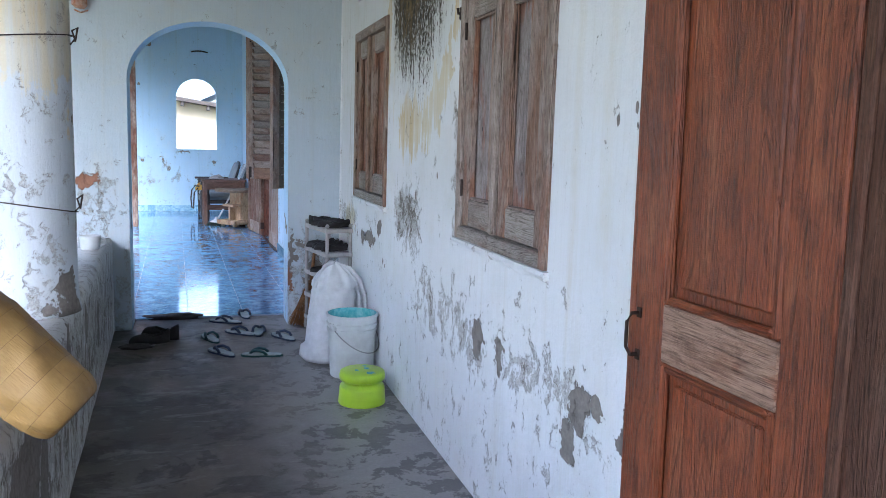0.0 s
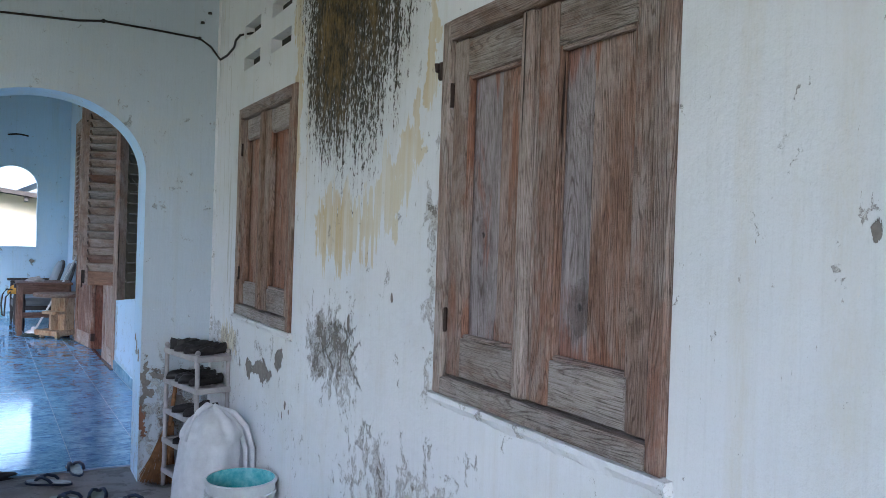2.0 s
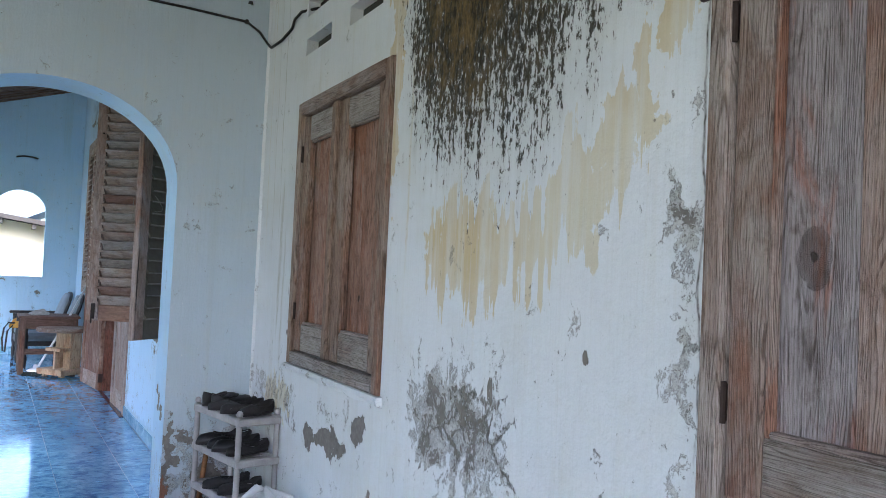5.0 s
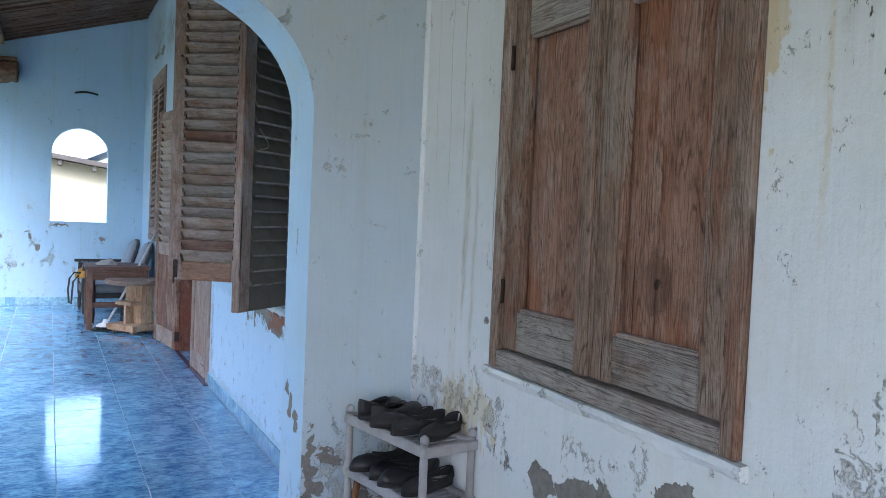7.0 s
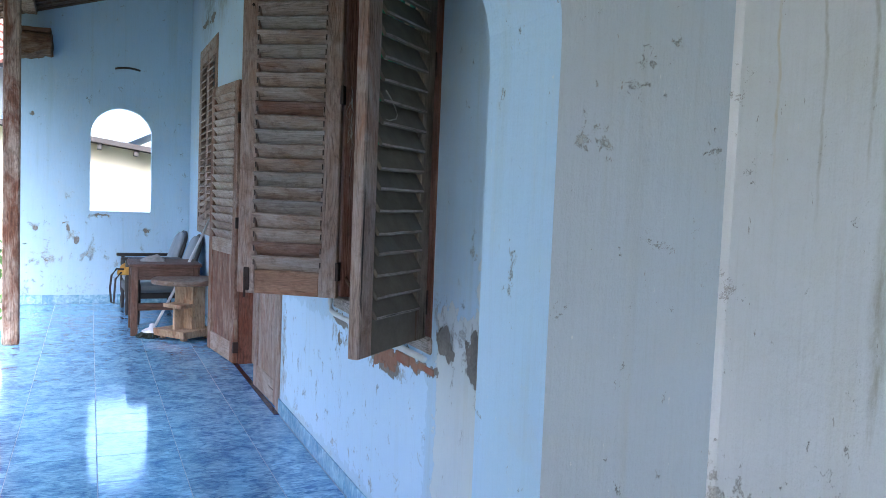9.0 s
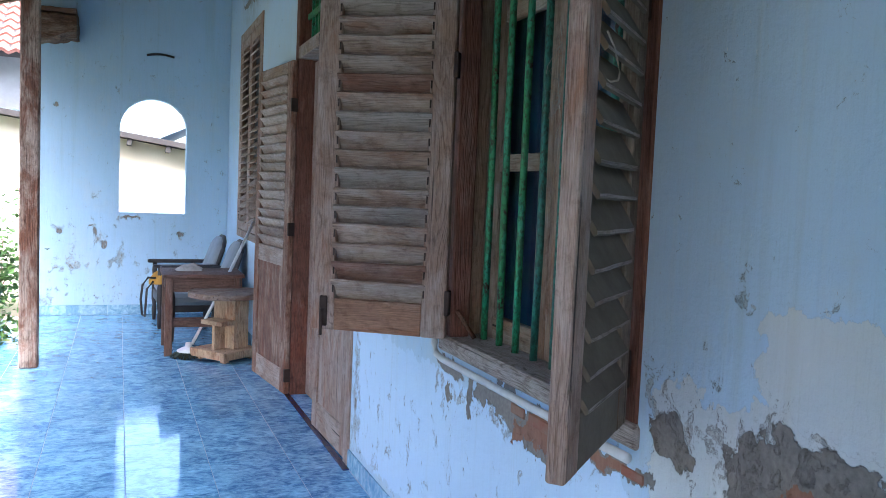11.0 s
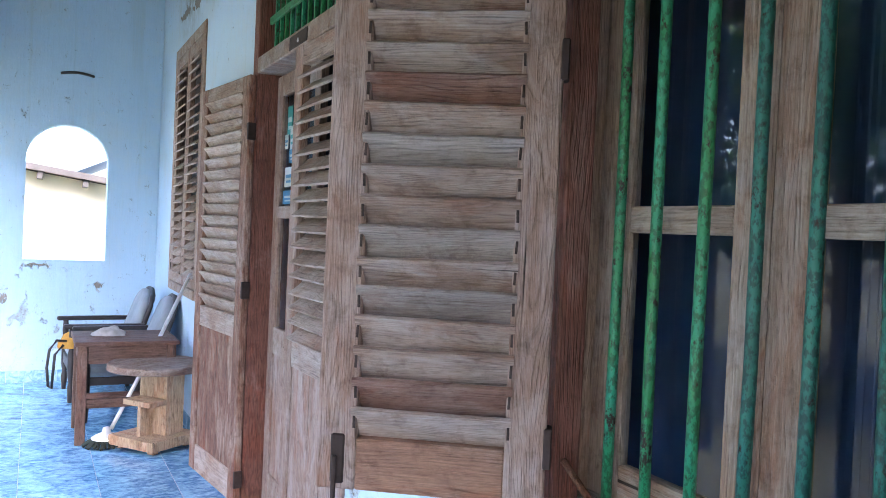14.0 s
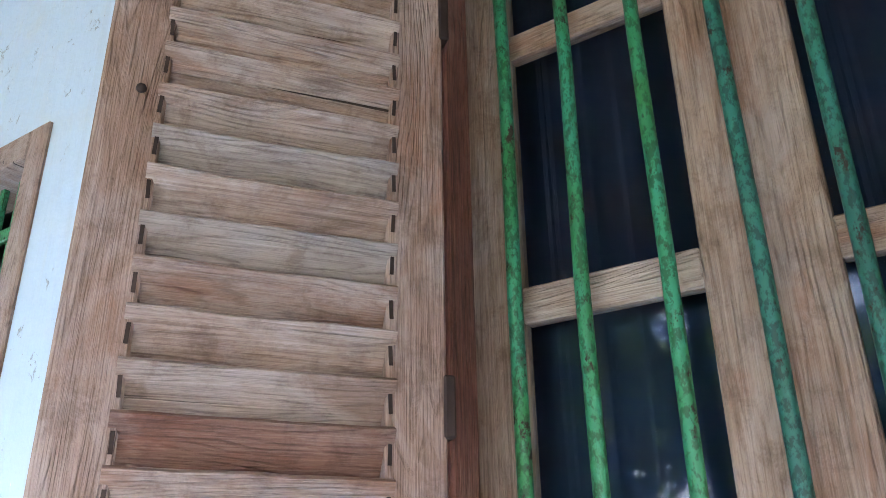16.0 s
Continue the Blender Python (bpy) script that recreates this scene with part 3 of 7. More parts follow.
floor_concrete_mat = concrete()
tile_mat = tile_material("blue_marble_tile", (0.040, 0.145, 0.31), (0.20, 0.42, 0.61), 0.035)
skirt_mat = tile_material("pale_blue_skirting_tile", (0.14, 0.31, 0.46), (0.32, 0.50, 0.63), 0.15)
nosing_mat = plain("navy_nosing_tile", (0.012, 0.02, 0.09), 0.12, mottled=0.1, bumpy=0)
grout_mat = plain("pale_grout", (0.30, 0.40, 0.50), 0.8)
teak_v = wood("oiled_teak_upright", (0.040, 0.0105, 0.005), (0.30, 0.080, 0.027), (0.25, 0.105, 0.055), 0.28, 2, 0.45, 0.5, red=(0.24, 0.055, 0.016), ends=0.5)
teak_h = wood("oiled_teak_across", (0.040, 0.0105, 0.005), (0.30, 0.080, 0.027), (0.25, 0.105, 0.055), 0.28, 1, 0.45, 0.5)
teak_pale = wood("bleached_teak_across", (0.09, 0.038, 0.022), (0.34, 0.175, 0.105), (0.38, 0.265, 0.195), 0.50, 1, 0.6, 0.3, ends=0.6)
teak_grey = wood("greyed_teak_upright", (0.034, 0.016, 0.010), (0.15, 0.070, 0.042), (0.18, 0.12, 0.09), 0.36, 2, 0.6, 0.3)
grey_h = wood("weathered_plank_across", (0.10, 0.075, 0.06), (0.33, 0.27, 0.225), (0.38, 0.355, 0.33), 0.52, 1, red=(0.26, 0.12, 0.07), fine=1.8)
old_v = wood("weathered_casement_upright", (0.095, 0.052, 0.036), (0.34, 0.205, 0.145), (0.36, 0.31, 0.28), 0.36, 2, red=(0.27, 0.115, 0.065), ends=0.9, knots=((0.301, 0.282, 0.040),), fine=1.8)
red_v = wood("reddish_casement_panel", (0.13, 0.064, 0.043), (0.43, 0.25, 0.175), (0.44, 0.37, 0.325), 0.34, 2, red=(0.30, 0.12, 0.06), ends=0.8, knots=((0.284, 0.286, 0.045),), fine=1.8)
plank_grey = wood("bleached_plank_upright", (0.12, 0.092, 0.082), (0.33, 0.27, 0.245), (0.36, 0.335, 0.34), 0.58, 2, red=(0.30, 0.11, 0.06), ends=1.0, knots=((0.707, 0.434, 0.03), (0.301, 0.282, 0.040)), fine=1.8)
stile_v = wood("weathered_stile", (0.11, 0.070, 0.053), (0.36, 0.255, 0.20), (0.38, 0.345, 0.315), 0.42, 2, red=(0.28, 0.13, 0.08), knots=((0.12, 0.583, 0.022),), fine=1.8)
stile_warm = wood("olive_brown_stile", (0.105, 0.068, 0.048), (0.36, 0.25, 0.185), (0.37, 0.325, 0.285), 0.38, 2, red=(0.28, 0.13, 0.08), fine=1.8)
old_h = wood("weathered_casement_across", (0.095, 0.055, 0.042), (0.33, 0.22, 0.17), (0.36, 0.325, 0.305), 0.46, 1, red=(0.24, 0.085, 0.04), fine=1.8)
louvre_red = wood("reddish_slat", (0.08, 0.040, 0.028), (0.24, 0.135, 0.095), (0.28, 0.22, 0.19), 0.4, 0, crisp=0.5, fine=1.5)
louvre_pale = wood("bleached_slat", (0.10, 0.075, 0.06), (0.28, 0.22, 0.18), (0.31, 0.285, 0.26), 0.52, 0, crisp=0.5, fine=1.5)
louvre_v = wood("weathered_louvre_upright", (0.12, 0.078, 0.060), (0.36, 0.245, 0.185), (0.37, 0.315, 0.285), 0.42, 2, crisp=0.5, fine=1.5)
rail_h = wood("orange_brown_rail", (0.11, 0.058, 0.036), (0.37, 0.215, 0.14), (0.36, 0.29, 0.235), 0.34, 0, crisp=0.5, fine=1.5)
door_v = wood("red_brown_door_upright", (0.060, 0.028, 0.018), (0.25, 0.125, 0.080), (0.34, 0.27, 0.22), 0.36, 2, ends=0.5)
louvre_h = wood("weathered_louvre_across", (0.12, 0.080, 0.062), (0.34, 0.24, 0.18), (0.37, 0.325, 0.29), 0.42, 0, crisp=0.5, fine=1.5)
# Dusty olive wood, coloured darker because the near leaf's face lies in shade.
louvre_shaded = plain("dusty_olive_shaded_slat", (0.115, 0.098, 0.070), 0.85, mottled=0.25, scale=16, bumpy=0.2, colour2=(0.165, 0.14, 0.105))
olive_shaded_v = wood("dusty_olive_shaded_stile", (0.06, 0.045, 0.032), (0.18, 0.14, 0.10), (0.22, 0.19, 0.15), 0.4, 2, crisp=0.5)
reddish_v = wood("red_brown_frame_upright", (0.060, 0.024, 0.017), (0.20, 0.085, 0.058), (0.20, 0.14, 0.115), 0.26, 2)
reddish_h = wood("red_brown_frame_across", (0.060, 0.024, 0.017), (0.20, 0.085, 0.058), (0.20, 0.14, 0.115), 0.26, 1)
sash_v = wood("pale_sash_upright", (0.155, 0.105, 0.072), (0.36, 0.265, 0.195), (0.34, 0.29, 0.245), 0.36, 2, crisp=0.5)
sash_h = wood("pale_sash_across", (0.17, 0.115, 0.08), (0.39, 0.295, 0.22), (0.40, 0.355, 0.30), 0.4, 1, crisp=0.5)
post_v = wood("weathered_post", (0.06, 0.024, 0.014), (0.22, 0.10, 0.058), (0.38, 0.33, 0.28), 0.44, 2)
rotten_v = wood("rotten_timber", (0.03, 0.016, 0.010), (0.15, 0.075, 0.042), (0.22, 0.17, 0.13), 0.30, 0)
roof_wood = wood("roof_timber", (0.035, 0.017, 0.011), (0.135, 0.072, 0.046), (0.20, 0.15, 0.12), 0.30, 0)
# Tile underside coloured near black so the gaps between battens look shaded.
roof_under = plain("shade_dark_tile_underside", (0.016, 0.010, 0.008), 0.95, mottled=0.3, scale=9, bumpy=0.4, colour2=(0.03, 0.018, 0.013))
table_wood_x = wood("table_timber_across", (0.050, 0.030, 0.024), (0.145, 0.085, 0.063), (0.21, 0.175, 0.155), 0.22, 0)
table_wood_z = wood("table_timber_upright", (0.050, 0.030, 0.024), (0.145, 0.085, 0.063), (0.21, 0.175, 0.155), 0.2, 2)
ply = wood("raw_plywood", (0.22, 0.14, 0.08), (0.48, 0.35, 0.23), (0.42, 0.35, 0.28), 0.3, 2)
spool_top_mat = wood("worn_round_top", (0.10, 0.065, 0.045), (0.25, 0.17, 0.12), (0.30, 0.26, 0.23), 0.45, 0)
twine_mat = plain("pale_twine", (0.40, 0.37, 0.30), 0.9)
iron = plain("rusty_iron", (0.055, 0.035, 0.028), 0.7, 0.4, 0.3)
black_iron = plain("black_iron", (0.03, 0.028, 0.028), 0.6, 0.3)
green_paint = chipped("chipped_green_paint", (0.022, 0.20, 0.065), (0.025, 0.26, 0.14), amount=0.45)
teal_paint = chipped("chipped_teal_paint", (0.014, 0.115, 0.085), (0.02, 0.17, 0.12), amount=0.35, rough=0.5)
curtain_mat = plain("navy_curtain", (0.050, 0.098, 0.194), 0.9, 0.0, 0.15, 5.0)


# ---- building blocks ----
def link_mesh(name, bm, material, smooth=False):
    me = bpy.data.meshes.new(name)
    bm.normal_update()
    bm.to_mesh(me)
    bm.free()
    me.materials.append(material)
    if smooth:
        for p in me.polygons:
            p.use_smooth = True
    return new(name, me)


def thing(name, m, label, category, group="", kind=""):
    e = new(name)
    e.empty_display_size = 0.1
    e.matrix_basis = m
    return tagged(e, label, category, group, kind)


def solid(name, bm, material, label, category, m=None, group="", kind="", smooth=False):
    o = link_mesh(name, bm, material, smooth)
    if m is not None:
        o.matrix_basis = m
    return tagged(o, label, category, group, kind)


def part(name, bm, material, parent, label="", m=None, smooth=False):
    o = link_mesh(name, bm, material, smooth)
    o.parent = parent
    if m is not None:
        o.matrix_basis = m
    return tagged(o, label) if label else o


def box(bm, x0, x1, y0, y1, z0, z1, bevel=0.0, m=None):
    vs = bmesh.ops.create_cube(bm, size=1.0)["verts"]
    for v in vs:
        v.co = Vector((x0 + (v.co.x + 0.5) * (x1 - x0), y0 + (v.co.y + 0.5) * (y1 - y0), z0 + (v.co.z + 0.5) * (z1 - z0)))
    if m is not None:
        bmesh.ops.transform(bm, matrix=m, verts=vs)
    if bevel:
        es = list({e for v in vs for e in v.link_edges})
        bmesh.ops.bevel(bm, geom=es, offset=bevel, segments=1, affect="EDGES", clamp_overlap=True)
    return bm


def B(*a, **k):
    return box(bmesh.new(), *a, **k)


def tube(bm, points, r, seg=8, r_end=None):
    """A round rod through the given points."""
    pts = [Vector(p) for p in points]
    rings = []
    for i, p in enumerate(pts):
        d = (pts[min(i + 1, len(pts) - 1)] - pts[max(i - 1, 0)]).normalized()
        side = d.cross(Vector((0, 0, 1)) if abs(d.z) < 0.9 else Vector((1, 0, 0))).normalized()
        up = side.cross(d)
        rr = r if r_end is None else r + (r_end - r) * i / (len(pts) - 1)
        rings.append([bm.verts.new(p + rr * (math.cos(a) * side + math.sin(a) * up)) for a in (2 * math.pi * k / seg for k in range(seg))])
    for a, b in zip(rings, rings[1:]):
        for k in range(seg):
            bm.faces.new((a[k], a[(k + 1) % seg], b[(k + 1) % seg], b[k]))
    bm.faces.new(rings[0][::-1])
    bm.faces.new(rings[-1])
    bmesh.ops.recalc_face_normals(bm, faces=bm.faces)
    return bm


def lathe(bm, profile, seg=24, centre=(0, 0, 0), wobble=0.0, seed=0, caps=True):
    """Turns a list of (radius, height) round the upright axis."""
    c = Vector(centre)
    rings = []
    for r, z in profile:
        ring = []
        for k in range(seg):
            a = 2 * math.pi * k / seg
            rr = r * (1 + wobble * noise.noise((math.cos(a) * 1.5 + seed, math.sin(a) * 1.5, z * 6)))
            ring.append(bm.verts.new(c + Vector((rr * math.cos(a), rr * math.sin(a), z))))
        rings.append(ring)
    for a, b in zip(rings, rings[1:]):
        for k in range(seg):
            bm.faces.new((a[k], a[(k + 1) % seg], b[(k + 1) % seg], b[k]))
    if caps and profile[0][0] > 1e-4:
        bm.faces.new(rings[0][::-1])
    if caps and profile[-1][0] > 1e-4:
        bm.faces.new(rings[-1])
    bmesh.ops.recalc_face_normals(bm, faces=bm.faces)
    return bm


def wall_with_holes(us, zs, holes, thick, place):
    """A slab cut by a grid of lines; cells in holes stay open right through. place(u, depth, z) gives the point."""
    bm = bmesh.new()
    nu, nz = len(us), len(zs)
    grid = {(i, j, d): bm.verts.new(place(us[i], thick * d, zs[j])) for i in range(nu) for j in range(nz) for d in (0, 1)}

    def full(i, j):
        return 0 <= i < nu - 1 and 0 <= j < nz - 1 and not any(a <= (us[i] + us[i + 1]) / 2 <= b and c <= (zs[j] + zs[j + 1]) / 2 <= e for a, b, c, e in holes)
    for i in range(nu - 1):
        for j in range(nz - 1):
            if not full(i, j):
                continue
            for d in (0, 1):
                bm.faces.new([grid[k] for k in ((i, j, d), (i + 1, j, d), (i + 1, j + 1, d), (i, j + 1, d))])
            for di, dj, a, b in ((-1, 0, (i, j), (i, j + 1)), (1, 0, (i + 1, j), (i + 1, j + 1)), (0, -1, (i, j), (i + 1, j)), (0, 1, (i, j + 1), (i + 1, j + 1))):
                if not full(i + di, j + dj):
                    bm.faces.new([grid[k] for k in ((*a, 0), (*b, 0), (*b, 1), (*a, 1))])
    for v in [v for v in bm.verts if not v.link_faces]:
        bm.verts.remove(v)
    bmesh.ops.recalc_face_normals(bm, faces=bm.faces)
    return bm


def arched_wall(x0, x1, a0, a1, sill, spring, crown, top, y0, y1, segs=28, uneven=0.006):
    """A wall along x with one round-headed opening; top(x) gives its height."""
    mid, half = (a0 + a1) / 2, (a1 - a0) / 2
    xs = [mid - half * math.cos(math.pi * k / segs) for k in range(segs + 1)]
    zs = [spring + (crown - spring) * math.sin(math.pi * k / segs) for k in range(segs + 1)]
    for k in range(1, segs):
        zs[k] += uneven * noise.noise((xs[k] * 4, y0, 0))
    bm = bmesh.new()

    def quad(*p):
        bm.faces.new([bm.verts.new(q) for q in p])

    def column(xa, za, xb, zb, ta, tb):
        for y in (y0, y1):
            quad((xa, y, za), (xb, y, zb), (xb, y, tb), (xa, y, ta))
    column(x0, 0, a0, 0, top(x0), top(a0))
    column(a1, 0, x1, 0, top(a1), top(x1))
    for k in range(segs):
        column(xs[k], zs[k], xs[k + 1], zs[k + 1], top(xs[k]), top(xs[k + 1]))
        quad((xs[k], y0, zs[k]), (xs[k + 1], y0, zs[k + 1]), (xs[k + 1], y1, zs[k + 1]), (xs[k], y1, zs[k]))
    for x in (a0, a1):
        quad((x, y0, sill), (x, y1, sill), (x, y1, spring), (x, y0, spring))
    if sill:
        column(a0, 0, a1, 0, sill, sill)
        quad((a0, y0, sill), (a1, y0, sill), (a1, y1, sill), (a0, y1, sill))
    for x in (x0, x1):
        quad((x, y0, 0), (x, y1, 0), (x, y1, top(x)), (x, y0, top(x)))
    quad((x0, y0, top(x0)), (x1, y0, top(x1)), (x1, y1, top(x1)), (x0, y1, top(x0)))
    bmesh.ops.remove_doubles(bm, verts=bm.verts, dist=1e-5)
    bmesh.ops.recalc_face_normals(bm, faces=bm.faces)
    return bm


# ---- setting ----
XW = 1.122                                  # face of the house wall along the first veranda
YA, YB = 6.207, 6.49                        # the arched cross wall
FAR = pose(XW, 6.5, 0, 0, 0, 1.283)         # the tiled veranda: x away from its house wall, y along it
W1 = (2.555, 3.445, 0.985, 2.005)
W2 = (4.735, 5.66, 0.995, 2.05)
D1 = (0.69, 2.04, 0.0, 2.30)
SLOTS = [(y, y + 0.296, z, z + 0.068) for y in (4.86, 5.345) for z in (2.246, 2.408)]
holes = [W1, W2, D1, *SLOTS]
us = sorted({-2.5, 6.5, *[v for q in holes for v in q[:2]]})
zs = sorted({-0.3, 3.95, *[v for q in holes for v in q[2:]]})
solid("wall_east", wall_with_holes(us, zs, holes, 0.2, lambda u, d, z: (XW + d, u, z)), plaster_near,
      "old white limewashed plaster wall, flaking, with black mould and yellow runs", "wall", kind="structure")


def roof_z(x):
    return 3.87 + 0.31 * (x - 1.13)


solid("wall_cross", arched_wall(-0.80, XW - 0.002, -0.335, 0.738, 0, 1.72, 2.138, lambda x: roof_z(x) + 0.015, YA, YB), plaster_arch,
      "pale blue-grey plaster cross wall with an arched opening, flaking low down", "wall", kind="structure")

cross = bpy.data.objects["wall_cross"]
cross.data.materials.append(plaster_reveal)
for face in cross.data.polygons:
    if abs(face.normal.y) < 0.5 or face.center.y > YB - 0.01:
        face.material_index = 1

# Rounded mortar fillet in the corner of the house wall and the cross wall.
bm = bmesh.new()
rows = []
for k in range(61):
    z = 3.78 * k / 60
    e = 0.003 * noise.noise((0.0, 0.0, z * 4))
    rows.append([bm.verts.new(p) for p in ((XW + 0.004, YA - 0.014 - e, z), (XW - 0.003, YA - 0.012, z), (XW - 0.007, YA - 0.007 - e, z), (XW - 0.010, YA - 0.003, z), (XW - 0.012, YA + 0.004, z))])
for a, b in zip(rows, rows[1:]):
    for k in range(4):
        bm.faces.new((a[k], a[k + 1], b[k + 1], b[k]))
bmesh.ops.recalc_face_normals(bm, faces=bm.faces)
solid("trim_corner", bm, plaster_near, "rounded cream mortar fillet in the wall corner", "trim", kind="structure", smooth=True)

LF = (FAR.inverted() @ Vector((0.09, 15.38, 0))).x
WIN = (1.14, 2.36, 0.87, 2.95)
DOOR = (3.57, 5.20, 0.0, 2.87)
WINB = (6.66, 7.98, 0.95, 2.95)
holes = [WIN, DOOR, WINB]
us = sorted({-0.008, 9.05, *[v for q in holes for v in q[:2]]})
zs = sorted({-0.3, 3.95, *[v for q in holes for v in q[2:]]})
solid("wall_east_far", wall_with_holes(us, zs, holes, 0.22, lambda u, d, z: (d, u, z)), plaster_far_side,
      "light blue limewashed plaster wall, peeling under the window", "wall", FAR, kind="structure")
solid("wall_north", arched_wall(-1.95, -0.002, LF - 0.295, LF + 0.385, 1.113, 2.02, 2.34, lambda x: 3.87 + 0.31 * x + 0.015, 8.88, 9.06, 24), 
      plaster_far_end, "light blue limewashed end wall with an arched unglazed window", "wall", FAR @ pose(0, 0, 0), kind="structure")

# Rooms added behind the house wall, coloured dark to look unlit.
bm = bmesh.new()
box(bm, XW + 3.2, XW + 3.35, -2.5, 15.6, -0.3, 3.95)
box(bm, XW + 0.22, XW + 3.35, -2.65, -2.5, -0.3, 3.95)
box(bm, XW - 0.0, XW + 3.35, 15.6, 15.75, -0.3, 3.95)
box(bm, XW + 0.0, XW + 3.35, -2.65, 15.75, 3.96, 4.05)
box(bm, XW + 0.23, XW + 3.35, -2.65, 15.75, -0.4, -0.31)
solid("wall_inner_rooms", bm, inner_dark, "dark walls of the closed inner rooms, added in place of unlit space", "wall", kind="structure")
# Unseen wall added behind the camera to keep light out of that end.
solid("wall_south", B(-1.2, XW - 0.002, -2.65, -2.5, -0.3, 3.2), plaster_arch, "plain plaster wall added out of view to close the veranda", "wall", kind="structure")

solid("floor_concrete", B(-0.75, XW - 0.002, -2.5, 6.552, -0.3, 0.0), floor_concrete_mat, "worn dark concrete floor with stains and pale patches", "floor", kind="structure")
solid("floor_base", B(-2.20, -0.002, 0.052, 8.878, -0.32, 0.0098), grout_mat, "pale grout bed under blue floor tiles", "floor", FAR, kind="structure")
floor_base = bpy.data.objects["floor_base"]


def ceiling():
    """Sloping boards under the roof, with darker gaps between."""
    bm = bmesh.new()
    rng = random.Random(5)
    u = -9.0
    while u < 9.0:
        w = 0.105 + 0.02 * rng.random()
        dz = 0.028 * rng.random()
        vs = []
        # The near overhang is lengthened out of view to dim the upper walls.
        for x in (0.24, -3.5 if u < -0.1 else -2.75):
            for y in (u, u + w - 0.042):
                for t in (0, 0.028):
                    vs.append(bm.verts.new((x, y, 3.87 + 0.31 * x + dz + t)))
        a = vs
        for f in ((0, 4, 6, 2), (1, 3, 7, 5), (0, 1, 5, 4), (2, 6, 7, 3), (0, 2, 3, 1), (4, 5, 7, 6)):
            bm.faces.new([a[k] for k in f])
        u += w
    bmesh.ops.recalc_face_normals(bm, faces=bm.faces)
    return bm


solid("ceiling", ceiling(), roof_wood, "sloping brown timber boards under the veranda roof", "ceiling", FAR, kind="structure")

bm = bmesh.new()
# Same longer unseen eaves on the near side, holding back sky light.
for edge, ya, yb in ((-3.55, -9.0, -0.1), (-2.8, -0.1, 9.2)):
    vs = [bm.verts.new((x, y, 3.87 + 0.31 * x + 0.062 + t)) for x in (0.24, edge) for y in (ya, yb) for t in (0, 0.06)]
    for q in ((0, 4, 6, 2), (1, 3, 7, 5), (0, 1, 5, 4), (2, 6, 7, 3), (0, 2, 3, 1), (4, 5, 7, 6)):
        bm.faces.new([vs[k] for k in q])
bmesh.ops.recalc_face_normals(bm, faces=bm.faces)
solid("roof", bm, roof_under, "underside of the tiles above the roof battens, darkened for shaded gaps", "roof", FAR, kind="structure")

# Parapet and round column on the open side of the first veranda.
PAR = pose(-0.38, 3.92, 0, 0, 0, 1.70)


def parapet():
    bm = bmesh.new()
    n = 60
    rows = []
    for k in range(n + 1):
        y = -6.4 + (2.33 + 6.4) * k / n
        e = 0.008 * noise.noise((y * 3, 0, 0))
        f = 0.006 * noise.noise((y * 5, 3, 0))
        rows.append([bm.verts.new(p) for p in ((0, y, -0.3), (e * 0.6, y, 0.3), (e, y, 0.625 + f), (-0.02, y, 0.652 + f), (-0.17, y, 0.657), (-0.33, y, 0.652 - f), (-0.35, y, 0.63), (-0.35, y, -0.3))])
    for a, b in zip(rows, rows[1:]):
        for k in range(7):
            bm.faces.new((a[k], a[k + 1], b[k + 1], b[k]))
    bm.faces.new(rows[0][::-1])
    bm.faces.new(rows[-1])
    bmesh.ops.recalc_face_normals(bm, faces=bm.faces)
    return bm


solid("parapet", parapet(), plaster_parapet, "low plastered parapet, grey and flaking, with a worn top", "wall", PAR, kind="structure", smooth=True)


def column():
    t = thing("column", pose(-0.525, 3.80, 0.655), "round plastered column, blue and cream limewash wearing off", "column", kind="structure")
    prof = [(0.185, 0.0), (0.18, 0.03), (0.172, 0.10), (0.170, 0.5), (0.168, 1.2), (0.166, 2.2), (0.166, 2.76)]
    shaft = lathe(bmesh.new(), prof, 40, wobble=0.03)
    part("shaft", shaft, plaster_column, t, smooth=True)
    for z, tilt, end in ((0.42, -0.03, (0.17, -0.05, 0.44)), (1.06, 0.02, (0.17, -0.05, 1.03))):
        pts = [(0.176 * math.cos(a), 0.176 * math.sin(a), z + tilt * math.sin(a + 1)) for a in (2 * math.pi * k / 40 for k in range(41))]
        part("wire", tube(bmesh.new(), pts, 0.0025, 6), iron, t, "rusty binding wire")
        part("wire_knot", tube(bmesh.new(), [(0.172, -0.03, z - 0.02), (0.19, -0.04, z), (0.182, -0.05, z + 0.03), (0.2, -0.03, z + 0.045), (0.19, -0.035, z - 0.01)], 0.004, 6), iron, t)
    return t


column()


# ---- windows and doors of the first veranda ----
def lumpy_strip(w, seed):
    """A rough plaster ledge under a window frame."""
    bm = bmesh.new()
    n = 40
    rows = []
    for k in range(n + 1):
        y = -0.02 + (w + 0.04) * k / n
        e = 0.006 * noise.noise((y * 9, seed, 0)) + 0.003 * noise.noise((y * 31, seed, 2))
        rows.append([bm.verts.new(p) for p in ((0.002, y, -0.034 + e), (-0.016 + e, y, -0.030 + e), (-0.024 - e, y, -0.014), (-0.020 + e, y, -0.003), (0.002, y, -0.001))])
    for a, b in zip(rows, rows[1:]):
        for k in range(4):
            bm.faces.new((a[k], a[k + 1], b[k + 1], b[k]))
    bm.faces.new(rows[0])
    bm.faces.new(rows[-1])
    bmesh.ops.recalc_face_normals(bm, faces=bm.faces)
    return bm


